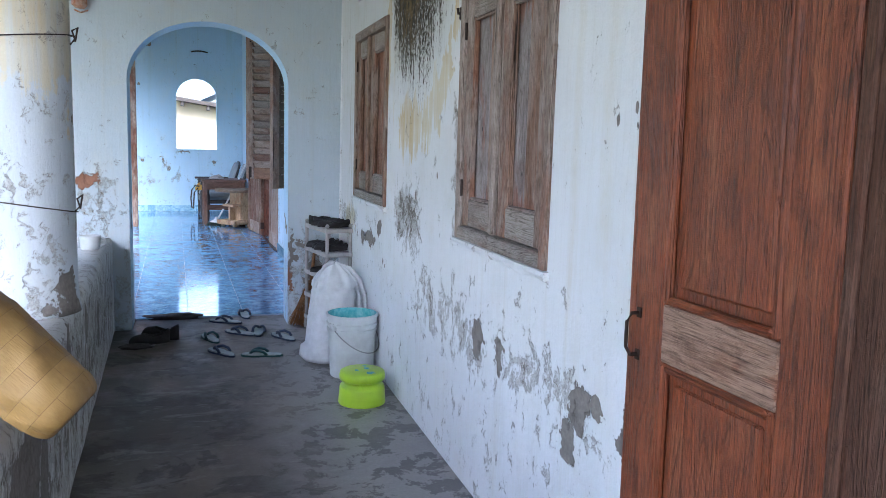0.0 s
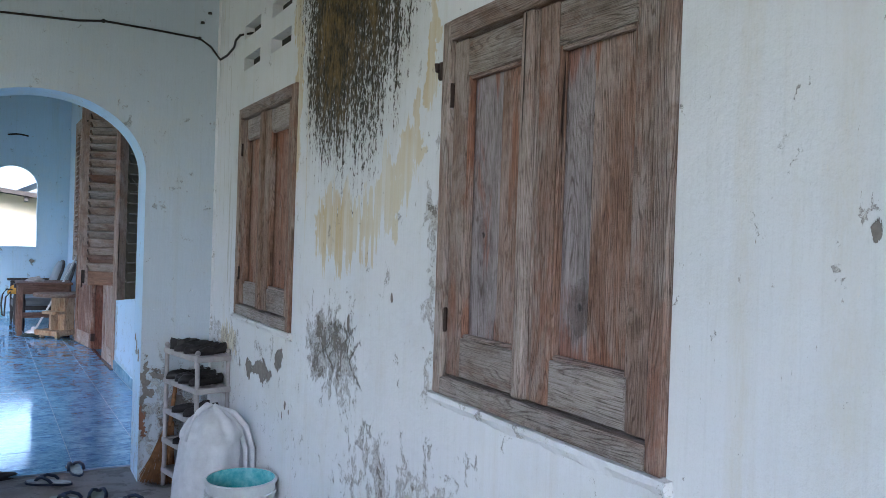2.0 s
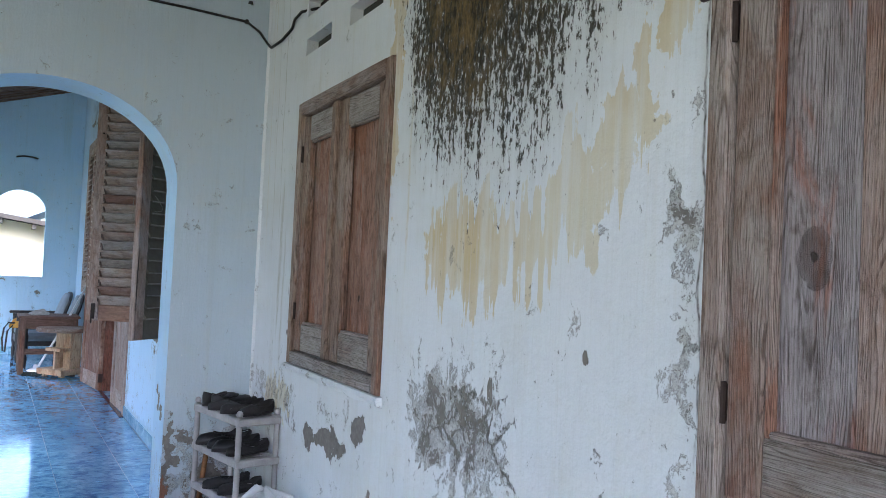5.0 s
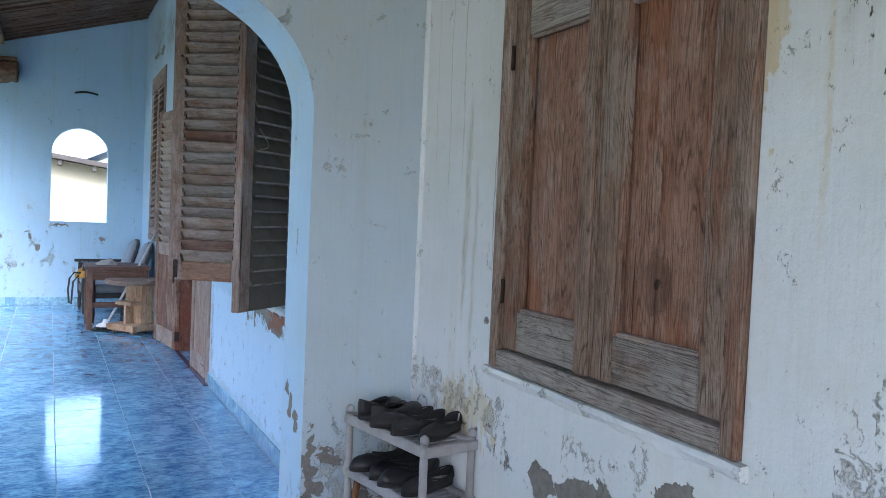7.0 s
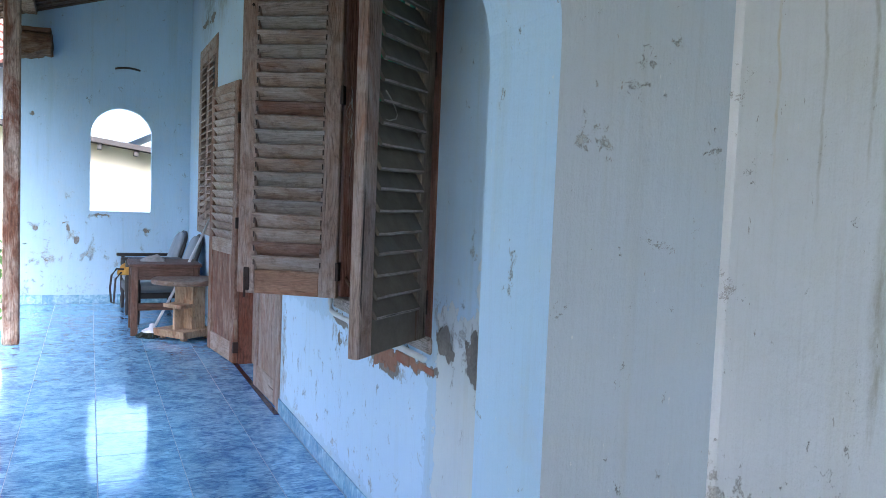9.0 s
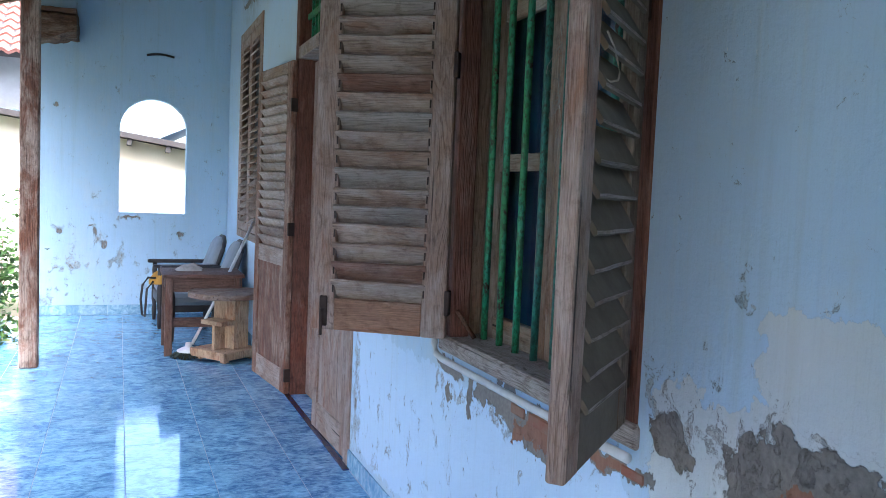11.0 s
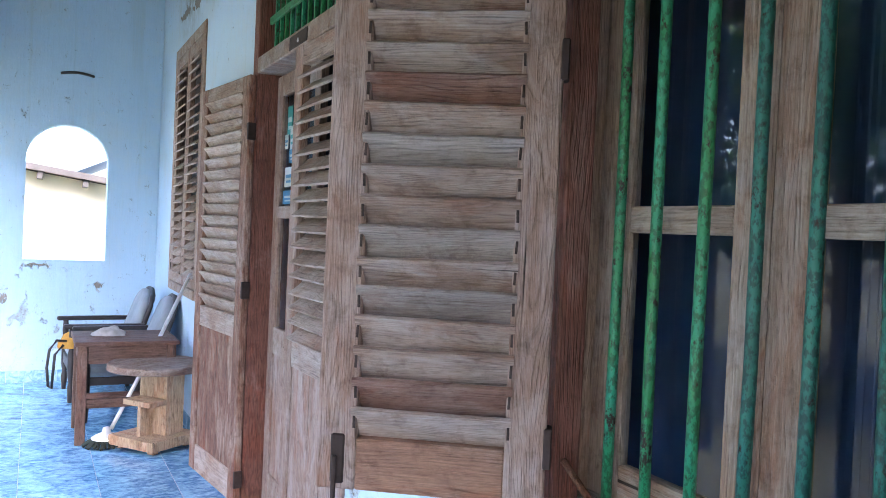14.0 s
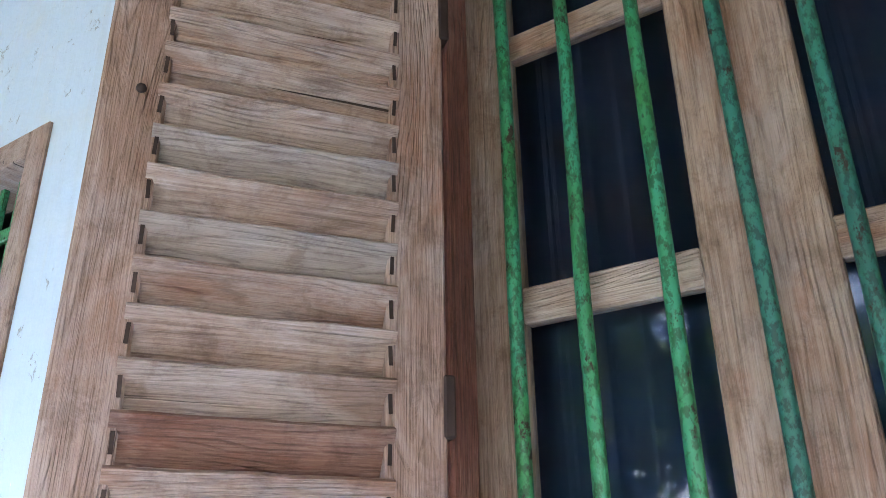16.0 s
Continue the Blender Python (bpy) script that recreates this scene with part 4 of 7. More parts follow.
def casement(name, y0, y1, z0, z1, label, rail=0.10, seed=0, field=None, stile=None):
    """A closed two-leaf plank casement in a frame; x points into the wall, y along it."""
    y0, y1, z1 = y0 + 0.003, y1 - 0.003, z1 - 0.003
    w, h = y1 - y0, z1 - z0
    t = thing(name, pose(XW, y0, z0), label, "window", kind="structure")
    fw = 0.043
    for a, b in ((0.0, fw), (w - fw, w)):
        part("window_frame", B(-0.014, 0.10, a, b, 0.0, h, 0.004), stile or old_v, t)
    part("window_frame", B(-0.016, 0.10, fw, w - fw, h - 0.055, h, 0.004), old_h, t)
    part("window_sill", B(-0.016, 0.10, fw, w - fw, 0.0, 0.05, 0.005), grey_h, t, "greyed wooden bottom rail")
    part("mortar_ledge", lumpy_strip(w, seed), plaster_near, t, "rough limewashed mortar ledge")
    part("backing", B(0.095, 0.115, fw, w - fw, 0.056, h - 0.056), old_v, t)
    mid = w / 2
    zb, zt = 0.056, h - 0.060
    for side, (a, b) in enumerate(((fw + 0.005, mid - 0.003), (mid + 0.003, w - fw - 0.005))):
        st = 0.068
        bm = bmesh.new()
        box(bm, 0.0, 0.04, a, a + st, zb, zt, 0.004)
        box(bm, 0.0, 0.04, b - st, b, zb, zt, 0.004)
        leaf = part("casement_leaf", bm, stile or old_v, t)
        part("rail", B(0.002, 0.038, a + st + 0.002, b - st - 0.002, zt - rail, zt - 0.004, 0.003), grey_h if stile else old_h, leaf)
        part("rail", B(0.002, 0.038, a + st + 0.002, b - st - 0.002, zb + 0.002, zb + rail * 1.05, 0.003), grey_h, leaf, "grey worn bottom rail")
        cut = a + st + (b - a - 2 * st) * (0.62 if side == 0 else 0.48)
        part("plank", B(0.030, 0.037, a + st, cut - 0.0008, zb + rail * 1.05, zt - rail, 0.001), field or old_v, leaf)
        part("plank", B(0.0303, 0.037, cut + 0.0008, b - st, zb + rail * 1.05, zt - rail, 0.001), field or plank_grey, leaf, "greyed panel plank" if field is None else "")
        for za in (zt - rail - 0.011, zb + rail * 1.05):
            part("moulding", B(0.005, 0.026, a + st + 0.008, b - st - 0.008, za, za + 0.011, 0.004), old_h, leaf)
        for ya in (a + st, b - st - 0.010):
            part("moulding", B(0.005, 0.026, ya, ya + 0.010, zb + rail * 1.05, zt - rail, 0.003), old_v, leaf)
        hy = a - 0.004 if side == 0 else b + 0.004
        for hz in (h * 0.20, h * 0.80):
            hb = bmesh.new()
            tube(hb, [(-0.003, hy, hz - 0.033), (-0.003, hy, hz - 0.011), (-0.003, hy, hz + 0.011), (-0.003, hy, hz + 0.033)], 0.0055, 8)
            box(hb, -0.002, 0.004, hy - 0.004, hy + 0.004, hz - 0.030, hz + 0.030, 0.001)
            part("hinge", hb, iron, leaf, "dark iron butt hinge")
    part("meeting_strip", B(-0.018, 0.004, mid + 0.004, mid + 0.048, zb, zt, 0.006), stile or old_v, t)
    return t


casement("window_1", *W1, "closed two-leaf wooden casement, weathered grey-brown with reddish grain", stile=stile_v)
casement("window_2", *W2, "closed two-leaf wooden casement with reddish panels, weathered frame", field=red_v, stile=stile_warm)


# Dark slabs set into the vent slots stand in for the shade inside.
soot_shade = plain("vent_slot_shade", (0.035, 0.034, 0.033), 0.95, mottled=0.3)
for y0, y1, z0, z1 in SLOTS:
    solid("vent", B(XW + 0.05, XW + 0.07, y0, y1, z0, z1), soot_shade, "dark slab inside a wall vent slot, in place of its shade", "vent", group="vent slots over the casement", kind="structure")


def teak_door():
    """A closed pair of panelled teak leaves almost flush with the wall."""
    t = thing("door_1", pose(XW, 0, 0), "closed pair of old panelled teak door leaves, red-brown and worn", "door", kind="structure")
    x0, x1 = -0.016, 0.026
    for y0, y1, left, up, across in ((1.358, 2.014, True, teak_v, teak_h), (0.715, 1.350, False, teak_grey, teak_h)):
        sa, sb = (0.13, 0.145) if left else (0.145, 0.13)
        bm = bmesh.new()
        box(bm, x0, x1, y0, y0 + sa, 0.012, 2.27, 0.005)
        box(bm, x0, x1, y1 - sb, y1, 0.012, 2.27, 0.005)
        leaf = part("door_leaf", bm, up, t, m=pose(0, 0.010, 0, -0.9, 0, 0) if left else None)
        a, b = y0 + sa, y1 - sb
        part("rail", B(x0 + 0.001, x1, a, b, 0.915, 1.048, 0.004), teak_pale, leaf, "bleached mid rail")
        part("rail", B(x0 + 0.001, x1, a, b, 2.14, 2.269, 0.004), across, leaf)
        part("rail", B(x0 + 0.001, x1, a, b, 0.013, 0.22, 0.004), across, leaf)
        for za, zb in ((0.22, 0.915), (1.048, 2.14)):
            part("panel", B(x0 + 0.020, x1 - 0.006, a, b, za, zb), up, leaf)
            part("raised_field", B(x0 + 0.012, x0 + 0.024, a + 0.042, b - 0.042, za + 0.042, zb - 0.042, 0.008), up, leaf)
            for ya in (a, b - 0.02):
                part("moulding", B(x0 - 0.004, x0 + 0.021, ya, ya + 0.020, za, zb, 0.007), up, leaf)
            for zc in (za, zb - 0.02):
                part("moulding", B(x0 - 0.004, x0 + 0.021, a + 0.02, b - 0.02, zc, zc + 0.02, 0.007), across, leaf)
        if left:
            y = 1.962
            hb = tube(bmesh.new(), [(x0, y, 1.01), (x0 - 0.022, y, 1.01), (x0 - 0.034, y, 0.99), (x0 - 0.034, y, 0.93), (x0 - 0.022, y, 0.91), (x0, y, 0.91)], 0.0046, 8)
            box(hb, x0 - 0.004, x0, y - 0.008, y + 0.008, 0.897, 0.921)
            box(hb, x0 - 0.004, x0, y - 0.008, y + 0.008, 0.999, 1.023)
            part("handle", hb, iron, leaf, "rusty iron pull handle")
    part("meeting_strip", B(x0 - 0.012, x0 + 0.004, 1.342, 1.372, 0.012, 2.27, 0.005), teak_grey, t)
    part("door_frame", B(0.03, 0.16, 0.69, 0.745, 0.0, 2.30, 0.005), teak_v, t)
    part("door_frame", B(0.03, 0.16, 1.985, 2.039, 0.0, 2.30, 0.005), teak_v, t)
    part("door_frame", B(0.03, 0.16, 0.745, 1.985, 2.25, 2.30, 0.005), teak_h, t)
    return t


teak_door()


# ---- openings of the tiled veranda ----
glass_mat, gnt, gb = mat("window_glass")
gb.inputs["Base Color"].default_value = (0.85, 0.92, 1.0, 1)
gb.inputs["Roughness"].default_value = 0.02
gb.inputs["Transmission Weight"].default_value = 1.0
gb.inputs["IOR"].default_value = 1.28


def louvre_leaf(parent, name, width, z0, z1, m, flip=1, panel_to=0.0, seed=0, stile=0.085, pitch=0.0685, mat_v=None, mat_h=None, foot=0.074, odd=None, latch=False, tilt=33.0, exact=False, inset=0.0, edge=None, hinge_wood=None):
    """A leaf of slats between two stiles: x runs from the hinge, z up; below panel_to it has a solid panel."""
    rng = random.Random(seed)
    mat_v, mat_h = mat_v or louvre_v, mat_h or louvre_h
    th = 0.019
    bm = bmesh.new()
    box(bm, width - stile, width, -th, th, z0, z1, 0.004)
    if not hinge_wood:
        box(bm, 0.0, stile, -th, th, z0, z1, 0.004)
    leaf = part(name, bm, mat_v, parent, m=m)
    if hinge_wood:
        part("stile", B(0.0, stile, -th, th, z0, z1, 0.004), hinge_wood, leaf, "olive hinge stile, coloured darker for shade")
    a, b = stile, width - stile
    zb = panel_to or z0 + foot
    top = zb + pitch * int((z1 - 0.09 - zb) / pitch) if exact else z1 - 0.09
    part("rail", B(a, b, -th + 0.001, th - 0.001, top, z1 - 0.001, 0.003), mat_h, leaf)
    if panel_to:
        part("rail", B(a, b, -th + 0.001, th - 0.001, z0 + 0.001, z0 + 0.16, 0.003), mat_h, leaf)
        part("rail", B(a, b, -th + 0.001, th - 0.001, panel_to - 0.12, panel_to, 0.003), mat_h, leaf)
        part("panel", B(a, b, -0.008, 0.008, z0 + 0.16, panel_to - 0.12), mat_v, leaf, "weathered lower panel")
    else:
        part("rail", B(a, b, -th + 0.001, th - 0.001, z0 + 0.001, zb, 0.003), rail_h if latch else mat_h, leaf)
    if latch:
        bb = lathe(bmesh.new(), [(0.0075, 0.0), (0.007, 0.004), (0.004, 0.0065), (0.0, 0.007)], 12)
        part("bolt_head", bb, iron, leaf, "old round bolt head", m=pose(0.463, -flip * th, 2.335, flip * 90, 0, 0), smooth=True)
        lb = bmesh.new()
        y = -flip * (th + 0.004)
        box(lb, width - 0.073, width - 0.026, min(y, 0), max(y, 0), z0 + 0.006, z0 + 0.135, 0.014)
        tube(lb, [(width - 0.045, y * 1.3, z0 - 0.02), (width - 0.045, y * 1.3, z0 + 0.08)], 0.006, 8)
        part("latch", lb, iron, leaf, "rusty iron slide bolt")
    for hz in (z0 + 0.13, z1 - 0.3, (z0 + z1) / 2):
        part("hinge", B(-0.012, 0.006, -th - 0.004, th + 0.004, hz - 0.045, hz + 0.045, 0.003), iron, leaf, "rusty iron hinge")
    n = int((z1 - 0.09 - zb) / pitch)
    step = pitch if exact else (z1 - 0.09 - zb) / n
    shapes = []
    for s in range(6):
        sb = bmesh.new()
        cols = 9
        rows = []
        for k in range(cols):
            x = a - 0.013 + inset + (b - a + 0.026 - 2 * inset) * k / (cols - 1)
            top = 0.0025 * noise.noise((x * 14, s * 3.1 + seed, 0)) + 0.0012 * noise.noise((x * 60, s * 3.1, 4))
            low = 0.0025 * noise.noise((x * 11, s * 5.3, 9 + seed))
            cut = 0.006 + 0.0025 * noise.noise((x * 40, s * 2.7, seed)) if edge else 0.0
            rows.append([sb.verts.new((x, y, z)) for y, z in ((-0.0055, -0.046 + low), (0.0055 - 0.6 * cut, -0.046 + low), (0.0058, -0.0458 + low + cut), (0.0060, 0.044 + top), (0.005, 0.046 + top), (-0.005, 0.046 + top), (-0.0060, 0.044 + top))])
        for p, q in zip(rows, rows[1:]):
            for k in range(7):
                sb.faces.new((p[k], p[(k + 1) % 7], q[(k + 1) % 7], q[k]))
        sb.faces.new(rows[0][::-1])
        sb.faces.new(rows[-1])
        bmesh.ops.recalc_face_normals(sb, faces=sb.faces)
        me = bpy.data.meshes.new("slat")
        sb.to_mesh(me)
        sb.free()
        me.materials.append(mat_h)
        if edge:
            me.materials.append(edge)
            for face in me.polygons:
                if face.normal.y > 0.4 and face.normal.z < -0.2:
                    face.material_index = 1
        shapes.append(me)
    if not panel_to and tilt < 40:
        notch = bmesh.new()
        box(notch, -0.0028, 0.0028, -0.0012, 0.0012, -0.014, 0.014)
        slot_mesh = bpy.data.meshes.new("pivot_slot")
        notch.to_mesh(slot_mesh)
        notch.free()
        slot_mesh.materials.append(iron)
        for i in range(n):
            for x in (a - 0.0065, b + 0.0065):
                o = new("pivot_slot", slot_mesh)
                o.parent = leaf
                o.matrix_basis = pose(x + rng.uniform(-0.001, 0.001), -flip * (th + 0.0003), zb + step * (i + 0.5) + 0.004, 0, rng.uniform(-3, 3), 0)
    for i in range(n):
        me = shapes[rng.randrange(6)]
        if odd and i in odd:
            me = me.copy()
            me.materials.clear()
            me.materials.append(odd[i])
        o = new("slat", me)
        o.parent = leaf
        o.matrix_basis = pose(0, 0.45 * inset * flip, zb + step * (i + 0.5), flip * (tilt + rng.uniform(-2.5, 2.5)), rng.uniform(-0.5, 0.5), 0)
    return leaf


def barred_window():
    u0, u1, z0, z1 = WIN
    t = thing("window_3", FAR, "open louvred window with green iron bars over dark glazing", "window", kind="structure")
    for a, b in ((u0, u0 + 0.095), (u1 - 0.085, u1)):
        part("window_frame", B(-0.006, 0.070, a, b, z0 + 0.06, z1, 0.005), reddish_v, t, "red-brown window frame")
    part("window_frame", B(-0.006, 0.070, u0 + 0.095, u1 - 0.085, z1 - 0.09, z1, 0.005), reddish_h, t)
    part("window_sill", B(-0.014, 0.18, u0 - 0.01, u1 + 0.01, z0 - 0.0, z0 + 0.06, 0.008), grey_h, t, "greyed timber sill")
    i0, i1, zb, zt = u0 + 0.095, u1 - 0.085, z0 + 0.06, z1 - 0.09
    for a, b in ((u0, 1.172), (2.330, u1)):
        part("jamb_lining", B(0.071, 0.1365, a, b, zb, z1, 0.002), sash_v, t)
    part("jamb_lining", B(0.071, 0.1365, 1.172, 2.330, zt, z1, 0.002), sash_h, t)
    for a, b, sa, sb in ((1.145, 1.841, 0.145, 0.093), (1.843, 2.355, 0.088, 0.127)):
        bm = bmesh.new()
        box(bm, 0.137, 0.171, a, a + sa, zb, zt, 0.004)
        box(bm, 0.137, 0.171, b - sb, b, zb, zt, 0.004)
        sash = part("sash", bm, sash_v, t, "pale bare-wood sash")
        a, b = a + sa, b - sb
        cuts = [zb + 0.085, 1.537, 1.596, 2.065, 2.128, 2.585, 2.64, zt - 0.08]
        part("rail", B(0.138, 0.170, a, b, zb + 0.001, cuts[0], 0.003), sash_h, sash)
        part("rail", B(0.138, 0.170, a, b, cuts[7], zt - 0.001, 0.003), sash_h, sash)
        for p, q in ((1, 2), (3, 4), (5, 6)):
            part("glazing_bar", B(0.139, 0.169, a, b, cuts[p], cuts[q], 0.003), sash_h, sash)
        for p, q in ((0, 1), (2, 3), (4, 5), (6, 7)):
            g = part("pane", B(0.152, 0.156, a - 0.004, b + 0.004, cuts[p] - 0.004, cuts[q] + 0.004), glass_mat, sash)
            g.visible_shadow = False
    n = 8
    for k in range(n):
        u = (1.345, 1.465, 1.585, 1.718, 1.846, 1.972, 2.102, 2.222)[k]
        jig = random.Random(k + 40)
        pts = [(0.105 + 0.003 * jig.uniform(-1, 1), u + 0.004 * jig.uniform(-1, 1), z) for z in (zb - 0.01, 1.3, 1.7, 2.1, 2.5, zt + 0.01)]
        part("bar", tube(bmesh.new(), pts, 0.0125, 10), green_paint if k > n - 4 else teal_paint, t, "chipped green iron bar", smooth=True)
    louvre_leaf(t, "louvre_leaf", 0.518, 0.925, 2.887, pose(-0.022, 2.28, 0, 0, 0, -90 - 125.5), -1, 0, 3, 0.091, 0.0685, foot=0.1185, latch=True, exact=True,
                odd={11: louvre_red, 9: louvre_pale, 6: louvre_pale, 4: louvre_pale, 15: louvre_pale, 17: louvre_pale, 1: louvre_red})
    # The near leaf's shade is put into its slat and hinge stile colours.
    near = louvre_leaf(t, "louvre_leaf", 0.49, 0.925, 2.887, pose(-0.022, 1.19, 0, 0, 0, 90 + 132.5), 1, 0, 8, 0.085, 0.0685, foot=0.1185, mat_v=louvre_v, mat_h=louvre_shaded, exact=True, inset=0.014, edge=louvre_pale, hinge_wood=olive_shaded_v)
    string = [(0.372, 0.022, 1.765), (0.352, 0.030, 1.742), (0.326, 0.034, 1.712), (0.316, 0.036, 1.694), (0.326, 0.036, 1.680), (0.360, 0.030, 1.672), (0.385, 0.024, 1.675)]
    part("twine", tube(bmesh.new(), string, 0.0022, 6), twine_mat, near, "loop of pale twine", smooth=True)
    return t


barred_window()


def curtain():
    bm = bmesh.new()
    n = 90
    rows = []
    for k in range(n + 1):
        u = 1.165 + 1.17 * k / n
        x = 0.20 + 0.008 * math.sin(u * 62) + 0.008 * math.sin(u * 23 + 1)
        rows.append((bm.verts.new((x, u, 0.935)), bm.verts.new((x + 0.006 * math.sin(u * 17), u, 2.945))))
    for a, b in zip(rows, rows[1:]):
        bm.faces.new((a[0], b[0], b[1], a[1]))
    bmesh.ops.solidify(bm, geom=bm.faces[:], thickness=0.003)
    return bm


hanging = solid("curtain", curtain(), curtain_mat, "dark navy curtain hanging behind the barred window", "curtain", FAR, smooth=True)
part("hem_band", B(0.178, 0.181, 1.594, 1.618, 0.94, 2.94), plain("grey_blue_band", (0.10, 0.14, 0.20), 0.9), hanging, "pale grey-blue upright band on the curtain")


pale_spot = plain("pale_paint_spot", (0.55, 0.54, 0.52), 0.7)


def double_door():
    u0, u1, z0, z1 = DOOR
    t = thing("door_2", FAR, "double louvred doors with a green-barred transom, one leaf folded open", "door", kind="structure")
    part("door_frame", B(-0.012, 0.16, u0, u0 + 0.09, 0.0, z1, 0.005), louvre_v, t)
    part("door_frame", B(-0.012, 0.16, u1 - 0.10, u1, 0.0, z1, 0.005), reddish_v, t)
    part("door_frame", B(-0.012, 0.16, u0 + 0.09, u1 - 0.10, z1 - 0.085, z1, 0.005), louvre_h, t)
    part("lintel", B(-0.014, 0.16, u0 + 0.09, u1 - 0.10, 2.32, 2.405, 0.005), louvre_h, t)
    plate = part("latch_plate", B(-0.0185, -0.0145, 4.22, 4.49, 2.326, 2.388, 0.002), iron, t, "dark rusty plate on the lintel")
    part("nail_head", lathe(bmesh.new(), [(0.011, 0.0), (0.009, 0.003), (0.0, 0.004)], 10), pale_spot, plate, "pale nail head", m=pose(-0.0185, 4.35, 2.352, 0, -90, 0))
    a, b = u0 + 0.09, u1 - 0.10
    n = 15
    for k in range(n):
        u = a + (b - a) * (k + 0.5) / n
        part("transom_bar", B(0.06, 0.078, u - 0.010, u + 0.010, 2.40, z1 - 0.08, 0.002), green_paint, t)
    part("transom_rail", B(0.042, 0.059, a, b, 2.585, 2.625, 0.003), green_paint, t, "green painted cross rail")
    # leaves
    louvre_leaf(t, "louvre_leaf", 0.78, 0.02, 2.31, pose(-0.035, u1 - 0.105, 0, 0, 0, -90 - 172.5), -1, 1.02, 21, 0.10, 0.066, door_v, louvre_h)
    louvre_leaf(t, "louvre_leaf", 0.69, 0.02, 2.315, pose(0.018, u0 + 0.093, 0, 0, 0, 90 + 2), 1, 1.02, 22, 0.10, 0.066, tilt=50)
    # inner glazed leaf behind the opened half
    i0, i1 = a + 0.70, b
    bm = bmesh.new()
    box(bm, 0.10, 0.138, i0, i0 + 0.085, 0.02, 2.31, 0.004)
    box(bm, 0.10, 0.138, i1 - 0.10, i1, 0.02, 2.31, 0.004)
    leaf = part("glazed_leaf", bm, louvre_v, t, "inner door leaf with two panes")
    for za, zb in ((0.021, 0.2), (0.84, 0.98), (1.555, 1.62), (2.2, 2.309)):
        part("rail", B(0.101, 0.137, i0 + 0.085, i1 - 0.10, za, zb, 0.003), louvre_h, leaf)
    part("panel", B(0.112, 0.126, i0 + 0.085, i1 - 0.10, 0.2, 0.84), louvre_v, leaf)
    for za, zb in ((0.98, 1.555), (1.62, 2.2)):
        g = part("pane", B(0.116, 0.120, i0 + 0.08, i1 - 0.095, za - 0.004, zb + 0.004), glass_mat, leaf)
        g.visible_shadow = False
    part("door_step", B(-0.006, 0.22, u0, u1, -0.3, 0.012, 0.003), tile_mat, t, "blue tiled threshold")
    return t, i0, i1


door2, GI0, GI1 = double_door()


def closed_louvre_window():
    u0, u1, z0, z1 = WINB
    t = thing("window_4", FAR, "closed louvred window with weathered grey slats", "window", kind="structure")
    for a, b in ((u0, u0 + 0.08), (u1 - 0.08, u1)):
        part("window_frame", B(-0.012, 0.15, a, b, z0, z1, 0.005), louvre_v, t)
    part("window_frame", B(-0.012, 0.15, u0 + 0.08, u1 - 0.08, z1 - 0.08, z1, 0.005), louvre_h, t)
    part("window_sill", B(-0.02, 0.15, u0 + 0.08, u1 - 0.08, z0, z0 + 0.07, 0.005), louvre_h, t)
    # A dark board behind the slats takes the place of the unlit room.
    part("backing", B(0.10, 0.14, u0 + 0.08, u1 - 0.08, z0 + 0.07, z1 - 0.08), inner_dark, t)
    w = (u1 - u0 - 0.165) / 2
    louvre_leaf(t, "louvre_leaf", w, z0 + 0.072, z1 - 0.082, pose(0.012, u0 + 0.081, 0, 0, 0, 90), 1, 0, 31, 0.075, tilt=50)
    louvre_leaf(t, "louvre_leaf", w, z0 + 0.072, z1 - 0.082, pose(0.012, u1 - 0.081, 0, 0, 0, -90), -1, 0, 32, 0.075, tilt=50)
    return t


closed_louvre_window()


def tile_floor():
    """Glazed tiles laid one by one, with recessed grout."""
    p = 0.405
    xs = [-0.012, -0.272] + [-0.272 - p * k for k in range(1, 5)] + [-2.19]
    y_lines = []
    y = 4.207 - p * 11
    while y < 8.88:
        y_lines.append(y)
        y += p
    y_lines = [0.055] + [v for v in y_lines if 0.06 < v < 8.86] + [8.866]
    cache = {}
    rng = random.Random(2)
    for xa, xb in zip(xs[1:], xs):
        for ya, yb in zip(y_lines, y_lines[1:]):
            w, d = round(xb - xa - 0.003, 3), round(yb - ya - 0.003, 3)
            if (w, d) not in cache:
                me = bpy.data.meshes.new("tile")
                bm = B(-w / 2, w / 2, -d / 2, d / 2, 0.0, 0.008, 0.0012)
                bm.to_mesh(me)
                bm.free()
                me.materials.append(tile_mat)
                cache[(w, d)] = me
            o = new("tile", cache[(w, d)])
            o.parent = floor_base
            o.matrix_basis = pose((xa + xb) / 2, (ya + yb) / 2, 0.0032 + rng.uniform(0, 0.0006), rng.uniform(-0.10, 0.10), rng.uniform(-0.14, 0.14), rng.choice((0, 180)))


